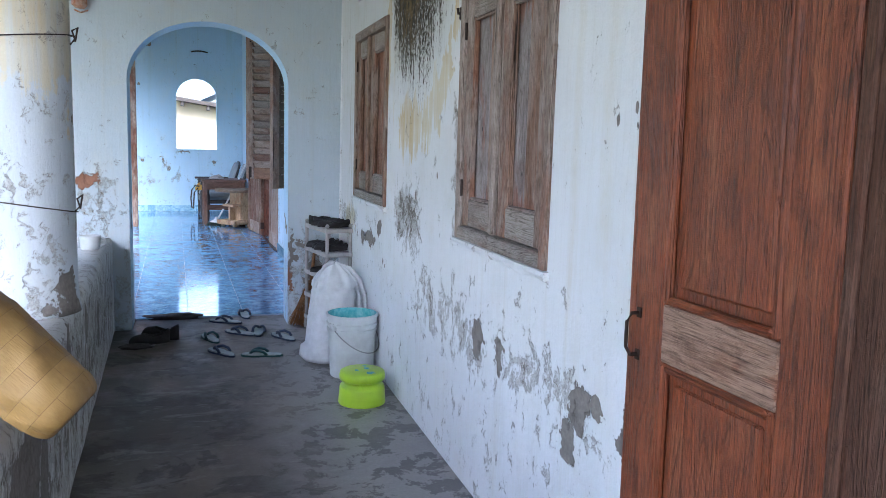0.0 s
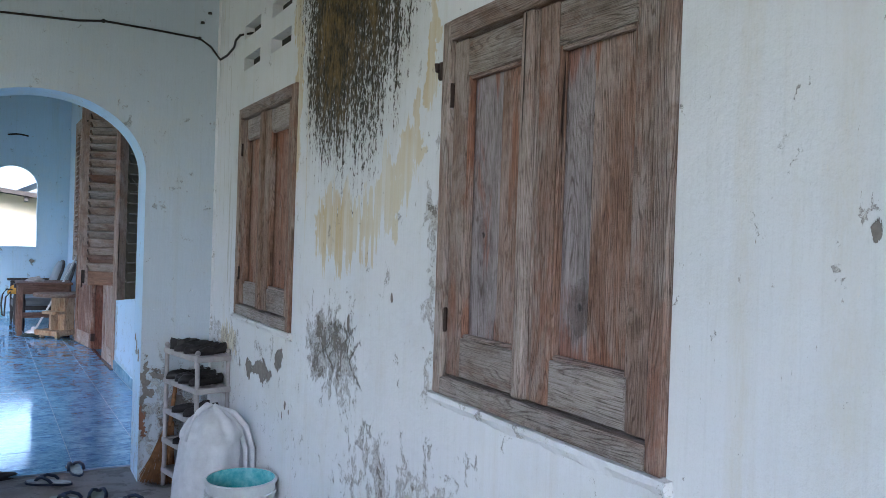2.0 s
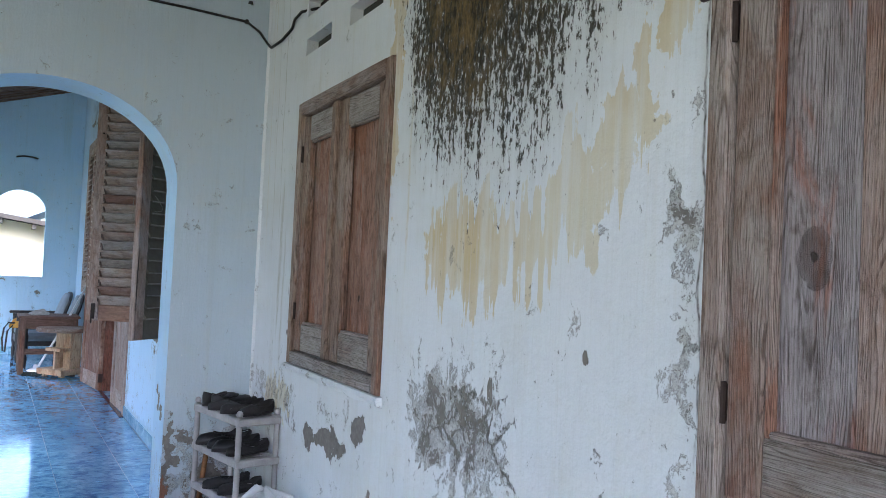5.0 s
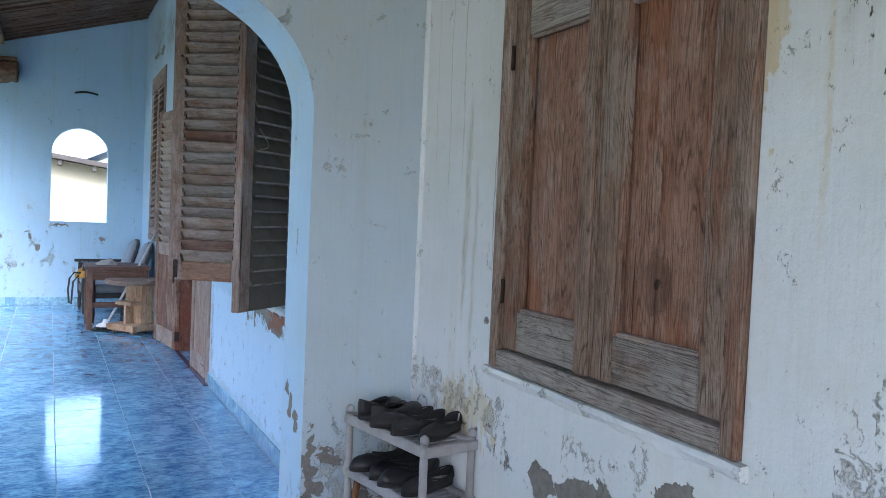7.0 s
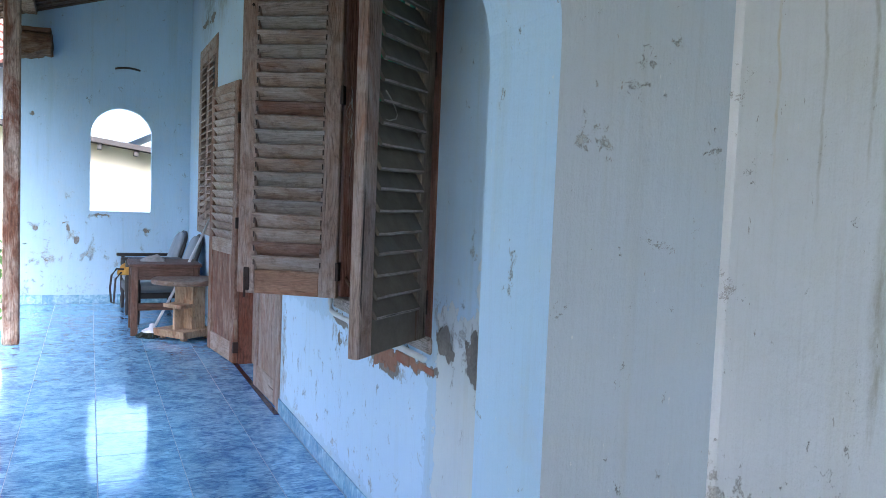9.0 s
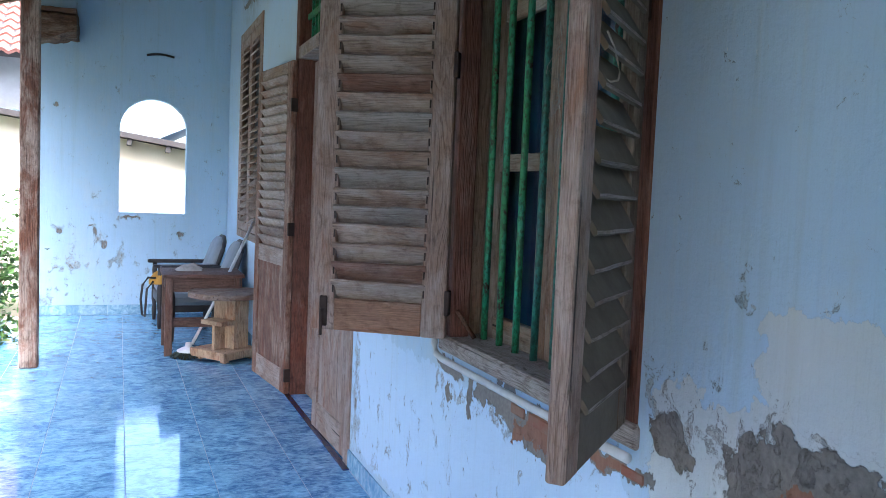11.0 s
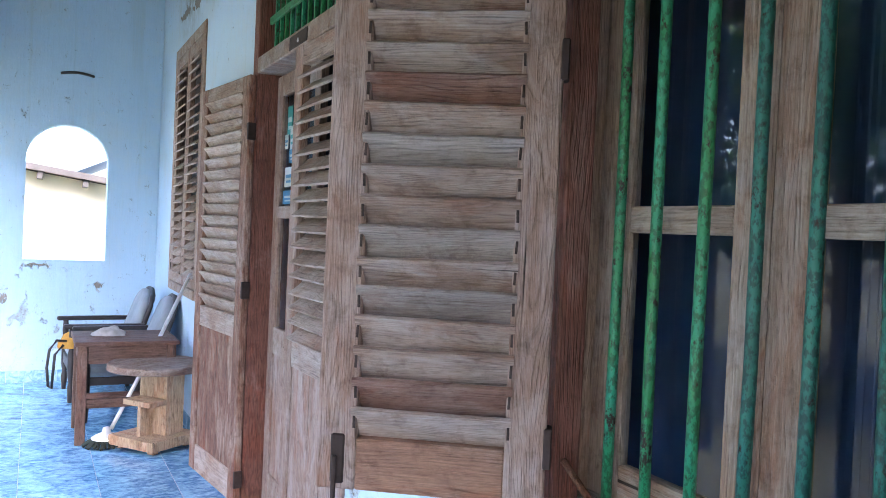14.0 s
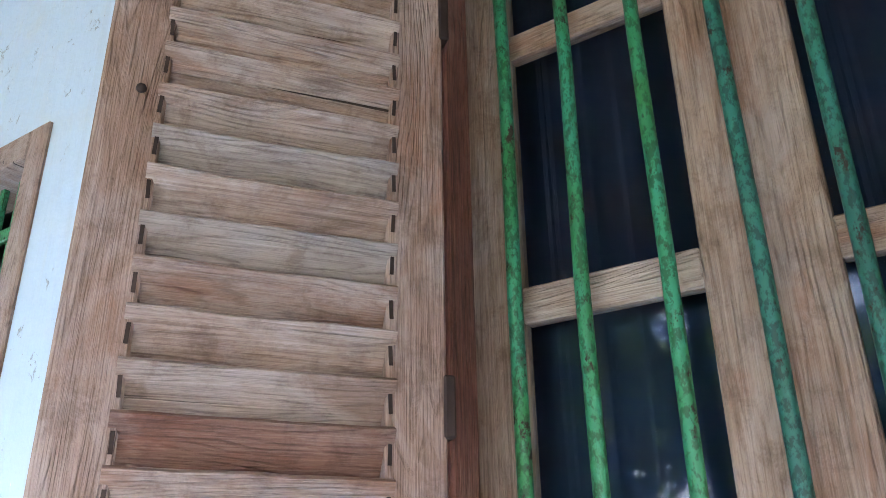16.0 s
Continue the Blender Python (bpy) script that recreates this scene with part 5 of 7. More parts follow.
def skirting():
    """Pale blue skirting tiles along the house wall and the end wall."""
    t = thing("baseboard", FAR, "pale blue marbled skirting tiles at the wall foot", "skirting", kind="structure")
    p = 0.405
    runs = [(0.06, DOOR[0]), (DOOR[1], 8.86)]
    for lo, hi in runs:
        y = lo
        while y < hi - 0.02:
            e = min(y + p, hi)
            part("tile", B(-0.011, -0.001, y + 0.002, e - 0.002, 0.013, 0.108, 0.0015), skirt_mat, t)
            y = e
    x = -0.012
    while x > -1.94:
        e = max(x - p, -1.95)
        part("tile", B(e + 0.002, x - 0.002, 8.867, 8.878, 0.013, 0.115, 0.0015), skirt_mat, t)
        x = e
    y = DOOR[0] - 0.05
    while y < DOOR[1] - 0.02:
        part("nosing_tile", B(-0.045, -0.008, y + 0.001, y + 0.099, 0.012, 0.019, 0.002), nosing_mat, t, "narrow navy nosing tile")
        y += 0.1
    return t


# ---- timber post of the tiled veranda ----
def post():
    t = thing("veranda_post", pose(-0.767, 12.80, 0.011, 0, 0, 3), "weathered square timber post with flaking brown stain", "post", kind="structure")
    part("shaft", B(-0.066, 0.066, -0.066, 0.066, 0.0, 3.30, 0.012), post_v, t)
    return t


post()


def beam_stub():
    """What is left of a broken eaves beam, still set in the end wall."""
    bm = bmesh.new()
    box(bm, -0.27, 0.11, -0.62, 0.10, -0.10, 0.085, 0.01)
    box(bm, -0.27, 0.105, -0.64, 0.10, 0.095, 0.14, 0.006)
    bmesh.ops.subdivide_edges(bm, edges=bm.edges[:], cuts=4, use_grid_fill=True)
    for v in bm.verts:
        if v.co.z < 0.0:
            v.co.z += 0.07 * noise.noise(v.co * 9) - 0.18 * min(0.0, v.co.x - 0.02) * -1.0
        v.co += 0.010 * noise.noise_vector(v.co * 17)
    solid("broken_beam", bm, rotten_v, "rotten end of a broken beam set in the end wall", "beam", pose(-0.715, 15.36, 2.945, 0, 0, 1.283), kind="structure")


beam_stub()
bm = bmesh.new()
box(bm, -0.07, 0.07, -5.6, 2.2, 3.26, 3.33, 0.008)
solid("eaves_beam", bm, post_v, "brown timber eaves beam under the roof boards", "beam", pose(-0.767, 12.80, 0.0, 0, 0, 1.283), kind="structure")


# ---- things on the first veranda ----
lime_plastic = plain("lime_plastic", (0.42, 0.66, 0.03), 0.35, mottled=0.06, bumpy=0.03)
turquoise_splash = plain("turquoise_paint_residue", (0.05, 0.38, 0.42), 0.5, mottled=0.2, scale=30, colour2=(0.25, 0.6, 0.6))
white_plastic = plain("dirty_white_plastic", (0.62, 0.66, 0.66), 0.45, mottled=0.12, scale=7)
sack_mat = plain("woven_white_sack", (0.70, 0.72, 0.74), 0.8, mottled=0.08, scale=16, bumpy=0.25)
grey_plastic = plain("grey_plastic", (0.40, 0.38, 0.37), 0.5, mottled=0.15)
black_leather = plain("black_leather", (0.016, 0.015, 0.016), 0.5, mottled=0.2, scale=20, bumpy=0.2)
dusty_black = plain("dusty_black_fabric", (0.030, 0.027, 0.027), 0.85, mottled=0.2, bumpy=0.3)
insole_mat = plain("tan_insole", (0.50, 0.45, 0.39), 0.8, mottled=0.2, scale=45, colour2=(0.10, 0.09, 0.085))
foam_mat = plain("pale_foam_sole", (0.40, 0.46, 0.46), 0.8, mottled=0.15, scale=20)
navy_rubber = plain("navy_rubber", (0.012, 0.03, 0.07), 0.55, mottled=0.15)
green_rubber = plain("dark_green_rubber", (0.01, 0.07, 0.07), 0.55, mottled=0.15)
straw_mat = plain("palm_fibre", (0.30, 0.15, 0.06), 0.85, mottled=0.25, scale=30)


def strip_weave(name, pale, deep, dark):
    """Broad flat strips plaited over and under round an upright axis, with dark seams."""
    m, nt, b = mat(name)
    p = nd(nt, "SeparateXYZ", {0: nd(nt, "TexCoord").outputs["Object"]})
    ang = math_node(nt, "ARCTAN2", p.outputs[1], p.outputs[0])
    u = math_node(nt, "MULTIPLY_ADD", noise_tex(nt, coords(nt), 6.0, 2.0), 0.012, math_node(nt, "MULTIPLY", ang, 0.105))
    v = nd(nt, "CombineXYZ", {0: u, 1: p.outputs[2]}).outputs[0]
    br = nd(nt, "TexBrick", {"Vector": v, "Color1": (*pale, 1), "Color2": (*deep, 1), "Mortar": (*dark, 1), "Scale": 1.0, "Mortar Size": 0.0006, "Mortar Smooth": 0.5, "Brick Width": 0.11, "Row Height": 0.055})
    fib = noise_tex(nt, coords(nt, (260, 260, 30)), 1.0, 4.0, 0.6)
    grime = noise_tex(nt, coords(nt), 14.0, 6.0, 0.65)
    col = mix(nt, math_node(nt, "MULTIPLY", fib, 0.5), br.outputs["Color"], mix(nt, 1.0, br.outputs["Color"], (0.55, 0.48, 0.40), "MULTIPLY"))
    col = mix(nt, math_node(nt, "MULTIPLY", ramp(nt, grime, (0.45, 0.0), (0.70, 1.0)), 0.5), col, tuple(0.5 * q for q in deep))
    nt.links.new(col, b.inputs["Base Color"])
    b.inputs["Roughness"].default_value = 0.5
    bump(nt, b, math_node(nt, "MULTIPLY_ADD", br.outputs["Fac"], -0.8, math_node(nt, "MULTIPLY_ADD", grime, 0.8, fib)), 0.5, 0.004)
    return m


woven_tan = strip_weave("woven_tan_strip", (0.44, 0.285, 0.10), (0.37, 0.225, 0.07), (0.17, 0.09, 0.03))
stub_mat = plain("broken_brick", (0.40, 0.17, 0.09), 0.9, mottled=0.2, scale=25, bumpy=0.6, colour2=(0.55, 0.48, 0.42))
rag_mat = plain("grey_cloth", (0.34, 0.33, 0.33), 0.9, mottled=0.25, scale=30, bumpy=0.5)
thread_mat = plain("pale_straw", (0.34, 0.32, 0.28), 0.9)
handle_wire = plain("grey_wire", (0.34, 0.35, 0.36), 0.4, 0.6)
mat_fabric = plain("dark_door_mat", (0.035, 0.027, 0.025), 0.95, mottled=0.3, scale=30, bumpy=0.6)


def bucket():
    t = thing("bucket", pose(0.965, 4.87, 0.0, 0, 0, 15), "dirty white plastic bucket with turquoise paint residue inside", "bucket")
    out = [(0.122, 0.0), (0.126, 0.006), (0.139, 0.27), (0.147, 0.272), (0.147, 0.285), (0.140, 0.287), (0.141, 0.305), (0.150, 0.307), (0.150, 0.318), (0.143, 0.32), (0.146, 0.352), (0.153, 0.354), (0.154, 0.366), (0.147, 0.369)]
    inn = [(0.139, 0.366), (0.137, 0.30), (0.120, 0.02), (0.0, 0.015)]
    part("body", lathe(bmesh.new(), [(0.0, 0.0)] + out + [(0.1415, 0.3685)], 36, caps=False), white_plastic, t)
    part("lining", lathe(bmesh.new(), [(0.1415, 0.3685)] + inn, 36, caps=False), turquoise_splash, t, "turquoise paint residue", smooth=True)
    pts = [(0.158 * math.cos(a), 0.158 * math.sin(a), 0.295 - 0.14 * max(0.0, math.sin((a + 2.75) * 1.0)) ) for a in (-2.75 + 2.36 * 1.33 * k / 24 for k in range(25))]
    part("handle", tube(bmesh.new(), pts, 0.0035, 6), handle_wire, t, "grey wire carrying handle")
    for a in (-2.75, 0.39):
        part("lug", B(-0.012, 0.012, -0.012, 0.012, -0.016, 0.016, 0.004, pose(0.153 * math.cos(a), 0.153 * math.sin(a), 0.295, 0, 0, math.degrees(a))), white_plastic, t)
    return t


bucket()


def stool():
    t = thing("stool", pose(0.925, 4.36, 0.0), "small lime-green plastic stool with a splashed top", "stool")
    prof = [(0.122, 0.0), (0.124, 0.004), (0.118, 0.085), (0.114, 0.095), (0.096, 0.102), (0.094, 0.118), (0.108, 0.124), (0.118, 0.128), (0.120, 0.150), (0.116, 0.166), (0.106, 0.172), (0.0, 0.172)]
    part("body", lathe(bmesh.new(), prof, 40), lime_plastic, t, smooth=True)
    rng = random.Random(4)
    for k in range(7):
        r, a = rng.uniform(0.02, 0.08), rng.uniform(0, 6.3)
        part("splash", lathe(bmesh.new(), [(rng.uniform(0.008, 0.024), 0.1735), (0.004, 0.1755), (0.0, 0.1755)], 9, (r * math.cos(a), r * math.sin(a), 0), 0.8, k), turquoise_splash, t, "turquoise paint splash")
    return t


stool()


def sack():
    t = thing("sack", pose(0.925, 5.26, 0.0), "full white woven sack with a gathered top", "sack")
    bm = bmesh.new()
    rings = []
    prof = [(0.16, 0.0), (0.182, 0.02), (0.18, 0.10), (0.18, 0.2), (0.176, 0.32), (0.170, 0.42), (0.152, 0.49), (0.115, 0.54), (0.066, 0.575), (0.034, 0.595), (0.014, 0.605)]
    n = 72
    fine = [(p[0] + (q[0] - p[0]) * k / 5, p[1] + (q[1] - p[1]) * k / 5) for p, q in zip(prof, prof[1:]) for k in range(5)] + [prof[-1]]
    for i, (r, z) in enumerate(fine):
        ring = []
        for k in range(n):
            a = 2 * math.pi * k / n
            f = 1 + 0.10 * noise.noise((math.cos(a) * 2, math.sin(a) * 2, z * 5))
            f += 0.045 * abs(noise.noise((math.cos(a) * 5, math.sin(a) * 5, z * 7 + a))) - 0.02
            f -= 0.035 * max(0.0, 1 - abs(noise.noise((math.cos(a) * 3.5 + 4, math.sin(a) * 3.5, z * 4))) * 9)
            if z > 0.45:
                f += 0.09 * math.sin(a * 5 + z * 9) + 0.04 * math.sin(a * 11)
            sx = 0.95 if z < 0.1 else 0.82
            lean = -0.045 * (1 - z / 0.6) ** 2
            ring.append(bm.verts.new((r * f * sx * math.cos(a) + lean, r * f * math.sin(a), z + 0.006 * math.sin(5 * a) * (z > 0.5))))
        rings.append(ring)
    for a, b in zip(rings, rings[1:]):
        for k in range(n):
            bm.faces.new((a[k], a[(k + 1) % n], b[(k + 1) % n], b[k]))
    bm.faces.new(rings[0][::-1])
    bm.faces.new(rings[-1])
    bmesh.ops.recalc_face_normals(bm, faces=bm.faces)
    part("body", bm, sack_mat, t, smooth=True)
    for s in (0.0, 0.035):
        pts = [(0.0, -0.01, 0.598), (0.055 + s, -0.04, 0.570), (0.112 + s, -0.06, 0.50), (0.143 + s, -0.06, 0.40), (0.148 + s, -0.06, 0.28), (0.142 + s, -0.05, 0.14)]
        part("fold", tube(bmesh.new(), pts, 0.0135, 8), sack_mat, t, "loose twisted fold of the sack's mouth", smooth=True)
    ear = [(0.0, 0.0, 0.59), (-0.03, -0.03, 0.612), (-0.075, -0.05, 0.585), (-0.115, -0.055, 0.525), (-0.13, -0.06, 0.46)]
    part("fold", tube(bmesh.new(), ear, 0.016, 8, 0.008), sack_mat, t, smooth=True)
    return t


sack()


def foot_outline(n=22, length=0.26, width=0.095):
    pts = []
    for k in range(n):
        a = 2 * math.pi * k / n
        y = math.cos(a)
        w = 1.0 - 0.16 * (1 - y) * 0.5 - 0.22 * math.exp(-((y + 0.15) / 0.35) ** 2)
        pts.append((0.5 * width * w * math.sin(a) * (1.08 if math.sin(a) > 0 and y > 0 else 1.0), 0.5 * length * y))
    return pts


def slab(bm, outline, z0, z1, scale=1.0):
    low = [bm.verts.new((x, y, z0)) for x, y in outline]
    high = [bm.verts.new((x * scale, y * scale, z1)) for x, y in outline]
    n = len(outline)
    for k in range(n):
        bm.faces.new((low[k], low[(k + 1) % n], high[(k + 1) % n], high[k]))
    bm.faces.new(low[::-1])
    bm.faces.new(high)
    bmesh.ops.recalc_face_normals(bm, faces=bm.faces)
    return bm


def flip_flop(m, strap, label):
    t = thing("flip_flop", m, label, "sandal", "flip-flops left before the tiled floor")
    o = foot_outline()
    part("sole", slab(bmesh.new(), o, 0.0, 0.011), strap, t)
    part("footbed", slab(bmesh.new(), [(x * 0.88, y * 0.95) for x, y in o], 0.011, 0.0175, 0.985), foam_mat, t, "pale worn foam footbed")
    for s in (-1, 1):
        pts = [(0.002 * s, 0.072, 0.016), (0.012 * s, 0.055, 0.034), (0.028 * s, 0.022, 0.044), (0.040 * s, -0.015, 0.034), (0.041 * s, -0.036, 0.016)]
        part("strap", tube(bmesh.new(), pts, 0.0088, 8), strap, t, smooth=True)
    return t


PALE_FLIP = "worn flip-flop with a pale sole and dark straps, on concrete"
for x, y, rot, st in ((0.30, 6.34, 62, navy_rubber), (0.445, 6.55, 8, navy_rubber), (0.185, 5.84, 20, green_rubber), (0.385, 5.97, 48, navy_rubber), (0.515, 5.98, -8, navy_rubber), (0.665, 5.80, 30, navy_rubber), (0.245, 5.46, 35, navy_rubber), (0.487, 5.36, 79, green_rubber)):
    flip_flop(pose(x, y, 0.001, 0, 0, rot), st, PALE_FLIP)


def shoe(m, name, label, high=0.075, open_top=True, mat_upper=None):
    """A slip-on shoe: sole, a shell drawn up from the sole to a wide opening, heel seam and insole."""
    t = thing(name, m, label, "shoe", "shoes on the rack" if name == "shoe" else "")
    n = 28
    o = foot_outline(n, 0.265, 0.096)
    part("sole", slab(bmesh.new(), o, 0.0, 0.014), dusty_black, t)
    bm = bmesh.new()
    rings = []
    for i in range(7):
        s = i / 6
        ring = []
        for k, (x, y) in enumerate(o):
            a = 2 * math.pi * k / n
            rx, ry = 0.034 * math.sin(a), -0.046 + 0.078 * math.cos(a)
            rim = 0.016 + high * (0.78 - 0.30 * math.sin(math.pi * (0.5 + 0.5 * math.cos(a))) + (0.22 if math.cos(a) < -0.5 else 0.0))
            e = s ** 1.7
            bulge = 1 + 0.05 * math.sin(math.pi * s)
            ring.append(bm.verts.new(((x + (rx - x) * e) * bulge, (y + (ry - y) * e) * (1 + 0.02 * math.sin(math.pi * s)), 0.012 + (rim - 0.012) * math.sin(0.5 * math.pi * s) ** 0.8)))
        rings.append(ring)
    for p, q in zip(rings, rings[1:]):
        for k in range(n):
            bm.faces.new((p[k], p[(k + 1) % n], q[(k + 1) % n], q[k]))
    bmesh.ops.recalc_face_normals(bm, faces=bm.faces)
    for v in bm.verts:
        if v.co.z > 0.02:
            v.co += 0.009 * noise.noise_vector(v.co * 22 + Vector((m.translation.x * 31, m.translation.y * 17, 0)))
    bmesh.ops.solidify(bm, geom=bm.faces[:], thickness=0.0035)
    part("upper", bm, mat_upper or black_leather, t, smooth=True)
    rim_pts = [v for v in (((0.035 * math.sin(a)), -0.046 + 0.079 * math.cos(a), 0.017 + high * (0.78 - 0.30 * math.sin(math.pi * (0.5 + 0.5 * math.cos(a))) + (0.22 if math.cos(a) < -0.5 else 0.0))) for a in (2 * math.pi * k / n for k in range(n + 1)))]
    part("edge_binding", tube(bmesh.new(), rim_pts, 0.0032, 6), dusty_black, t, smooth=True)
    part("insole", slab(bmesh.new(), [(x * 0.86, y * 0.93) for x, y in o], 0.0145, 0.026), insole_mat, t, "worn tan insole")
    return t


RACK = pose(0.985, 5.915, 0.0, 0, 0, 12)
SHELVES = (0.09, 0.255, 0.42, 0.587, 0.752)


def shoe_rack():
    t = thing("shoe_rack", RACK, "tiered grey plastic shoe rack in the veranda corner", "shoe rack")
    W, D = 0.096, 0.222
    for z in SHELVES:
        bm = bmesh.new()
        for a, b, c, d in ((-W, W, -D, -D + 0.022), (-W, W, D - 0.022, D), (-W, -W + 0.018, -D + 0.022, D - 0.022), (W - 0.018, W, -D + 0.022, D - 0.022)):
            box(bm, a, b, c, d, z - 0.018, z + 0.012, 0.004)
        shelf = part("shelf", bm, grey_plastic, t)
        for k in range(14):
            y = -D + 0.03 + (2 * D - 0.06) * k / 13
            part("slat", B(-W + 0.018, W - 0.018, y - 0.008, y + 0.008, z - 0.006, z + 0.0), grey_plastic, shelf)
    for x in (-W + 0.012, W - 0.012):
        for y in (-D + 0.02, D - 0.02):
            part("leg", tube(bmesh.new(), [(x * 1.02, y * 1.02, 0.0), (x, y, 0.15), (x, y, 0.77)], 0.012, 10), grey_plastic, t, smooth=True)
            part("knob", lathe(bmesh.new(), [(0.011, 0.773), (0.014, 0.779), (0.012, 0.789), (0.005, 0.795), (0.0, 0.796)], 12, (x, y, 0)), grey_plastic, t, smooth=True)
    return t


shoe_rack()
for x, y, z, rot, kind in ((0.01, 0.165, 0.754, -72, 0), (0.03, 0.095, 0.754, -84, 0), (-0.005, 0.02, 0.754, 78, 1), (0.005, -0.055, 0.754, 96, 1), (0.035, -0.125, 0.754, 112, 1),
                           (0.0, 0.14, 0.589, 82, 0), (0.01, 0.06, 0.589, 95, 0), (0.0, -0.02, 0.589, 84, 0), (0.015, -0.10, 0.589, 100, 1), (0.0, 0.05, 0.422, 84, 1), (0.01, -0.06, 0.422, 95, 1), (0.0, 0.02, 0.257, 80, 1)):
    shoe(RACK @ pose(x - 0.005, y, z + 0.0105, 0, 0, rot) @ Matrix.Scale(0.78, 4), "shoe", "worn black leather slip-on shoe on the plastic rack" if kind == 0 else "dusty dark low shoe on the plastic rack", 0.060 if kind == 0 else 0.046, True, black_leather if kind == 0 else dusty_black)

# Dark shoes and a mat on the floor beside the arch.
shoe(pose(-0.14, 5.93, 0.0, 0, 0, 70), "floor_shoe", "black shoe on the concrete floor beside the parapet", 0.085, True, dusty_black)
shoe(pose(-0.20, 5.80, 0.0, 0, 0, 110), "floor_shoe", "black shoe lying on the concrete floor", 0.07, True, dusty_black)


def lumpy(name, m, sx, sy, sz, material, label, category, seed=0, freq=9.0, amount=0.3):
    bm = bmesh.new()
    bmesh.ops.create_uvsphere(bm, u_segments=28, v_segments=14, radius=1.0)
    for v in bm.verts:
        k = 1 + amount * noise.noise(v.co * 1.6 + Vector((seed, 0, 0))) + 0.12 * noise.noise(v.co * freq)
        v.co = Vector((v.co.x * sx * k, v.co.y * sy * k, max(-0.15, v.co.z) * sz * k + 0.15 * sz))
    return solid(name, bm, material, label, category, m, smooth=True)


lumpy("door_mat", pose(-0.07, 6.56, 0.0), 0.24, 0.075, 0.028, mat_fabric, "crumpled dark door mat at the tile edge", "mat", 3, 6.0, 0.4)
lumpy("rag", pose(-0.28, 5.72, 0.0), 0.10, 0.06, 0.02, mat_fabric, "dark rag on the concrete floor", "rag", 8)


def hand_broom():
    t = thing("broom", pose(0.845, 6.165, 0.0), "short palm-fibre broom leaning in the corner", "broom")
    rng = random.Random(6)
    bm = bmesh.new()
    for k in range(170):
        a = rng.uniform(-0.105, 0.095)
        tube(bm, [(a, rng.uniform(-0.07, 0.02), 0.002 + max(0.0, -a) * rng.uniform(0.1, 0.5)), (a * 0.62 + 0.022, 0.0, 0.15), (a * 0.2 + 0.06, 0.02, 0.33)], 0.0022, 4, 0.0014)
    part("bristles", bm, straw_mat, t)
    part("handle", tube(bmesh.new(), [(0.058, 0.02, 0.31), (0.085, 0.025, 0.55)], 0.012, 8), straw_mat, t, smooth=True)
    return t


hand_broom()


def cup():
    t = thing("cup", pose(-0.52, 5.62, 0.653), "small white cup on the parapet end", "cup")
    part("body", lathe(bmesh.new(), [(0.045, 0.0), (0.055, 0.005), (0.062, 0.085), (0.058, 0.085), (0.05, 0.01), (0.0, 0.01)], 24), white_plastic, t, smooth=True)
    part("handle", tube(bmesh.new(), [(0.058, 0, 0.07), (0.09, 0, 0.065), (0.09, 0, 0.03), (0.056, 0, 0.02)], 0.006, 8), white_plastic, t, smooth=True)
    return t


cup()


def basket():
    """A soft round bag of broad woven strips, tipped over the parapet edge."""
    foot, head = Vector((-0.188, 2.40, 0.682)), Vector((-0.52, 2.46, 0.985))
    d = (head - foot).normalized()
    m = Matrix.Translation(foot) @ d.to_track_quat("Z", "Y").to_matrix().to_4x4()
    t = thing("basket", m, "tan bag of broad woven strips tipped over the parapet edge", "basket")
    bm = bmesh.new()
    n, rows = 64, 56
    rings = []
    for i in range(rows + 1):
        f = i / rows
        z = 0.43 * f ** 1.3
        ring = []
        for k in range(n):
            a = 2 * math.pi * k / n
            r = 0.098 + 0.020 * f + 0.007 * noise.noise((math.cos(a) * 2, math.sin(a) * 2, z * 7))
            if z < 0.055:
                r *= 0.70 + 0.30 * math.sqrt(1 - (1 - z / 0.055) ** 2)
            r += 0.0028 * max(0.0, math.cos(3 * a + z * 22)) ** 6
            r += 0.0016 * (1 if (int(z / 0.06) + int(a / 0.52)) % 2 else -1)
            ring.append(bm.verts.new((r * math.cos(a), r * math.sin(a) * (1.0 - 0.10 * (1 - f)), z)))
        rings.append(ring)
    for a, b in zip(rings, rings[1:]):
        for k in range(n):
            bm.faces.new((a[k], a[(k + 1) % n], b[(k + 1) % n], b[k]))
    inner = [bm.verts.new(v.co * 0.6 + Vector((0, 0, 0.006))) for v in rings[0]]
    for k in range(n):
        bm.faces.new((rings[0][k], inner[k], inner[(k + 1) % n], rings[0][(k + 1) % n]))
    bm.faces.new(inner[::-1])
    bmesh.ops.recalc_face_normals(bm, faces=bm.faces)
    bmesh.ops.solidify(bm, geom=bm.faces[:], thickness=0.003)
    part("body", bm, woven_tan, t, smooth=True)
    part("rim", tube(bmesh.new(), [(0.119 * math.cos(a), 0.119 * math.sin(a), 0.43) for a in (2 * math.pi * k / 40 for k in range(41))], 0.008, 8), dusty_black, t, "black bound rim", smooth=True)
    return t


basket()

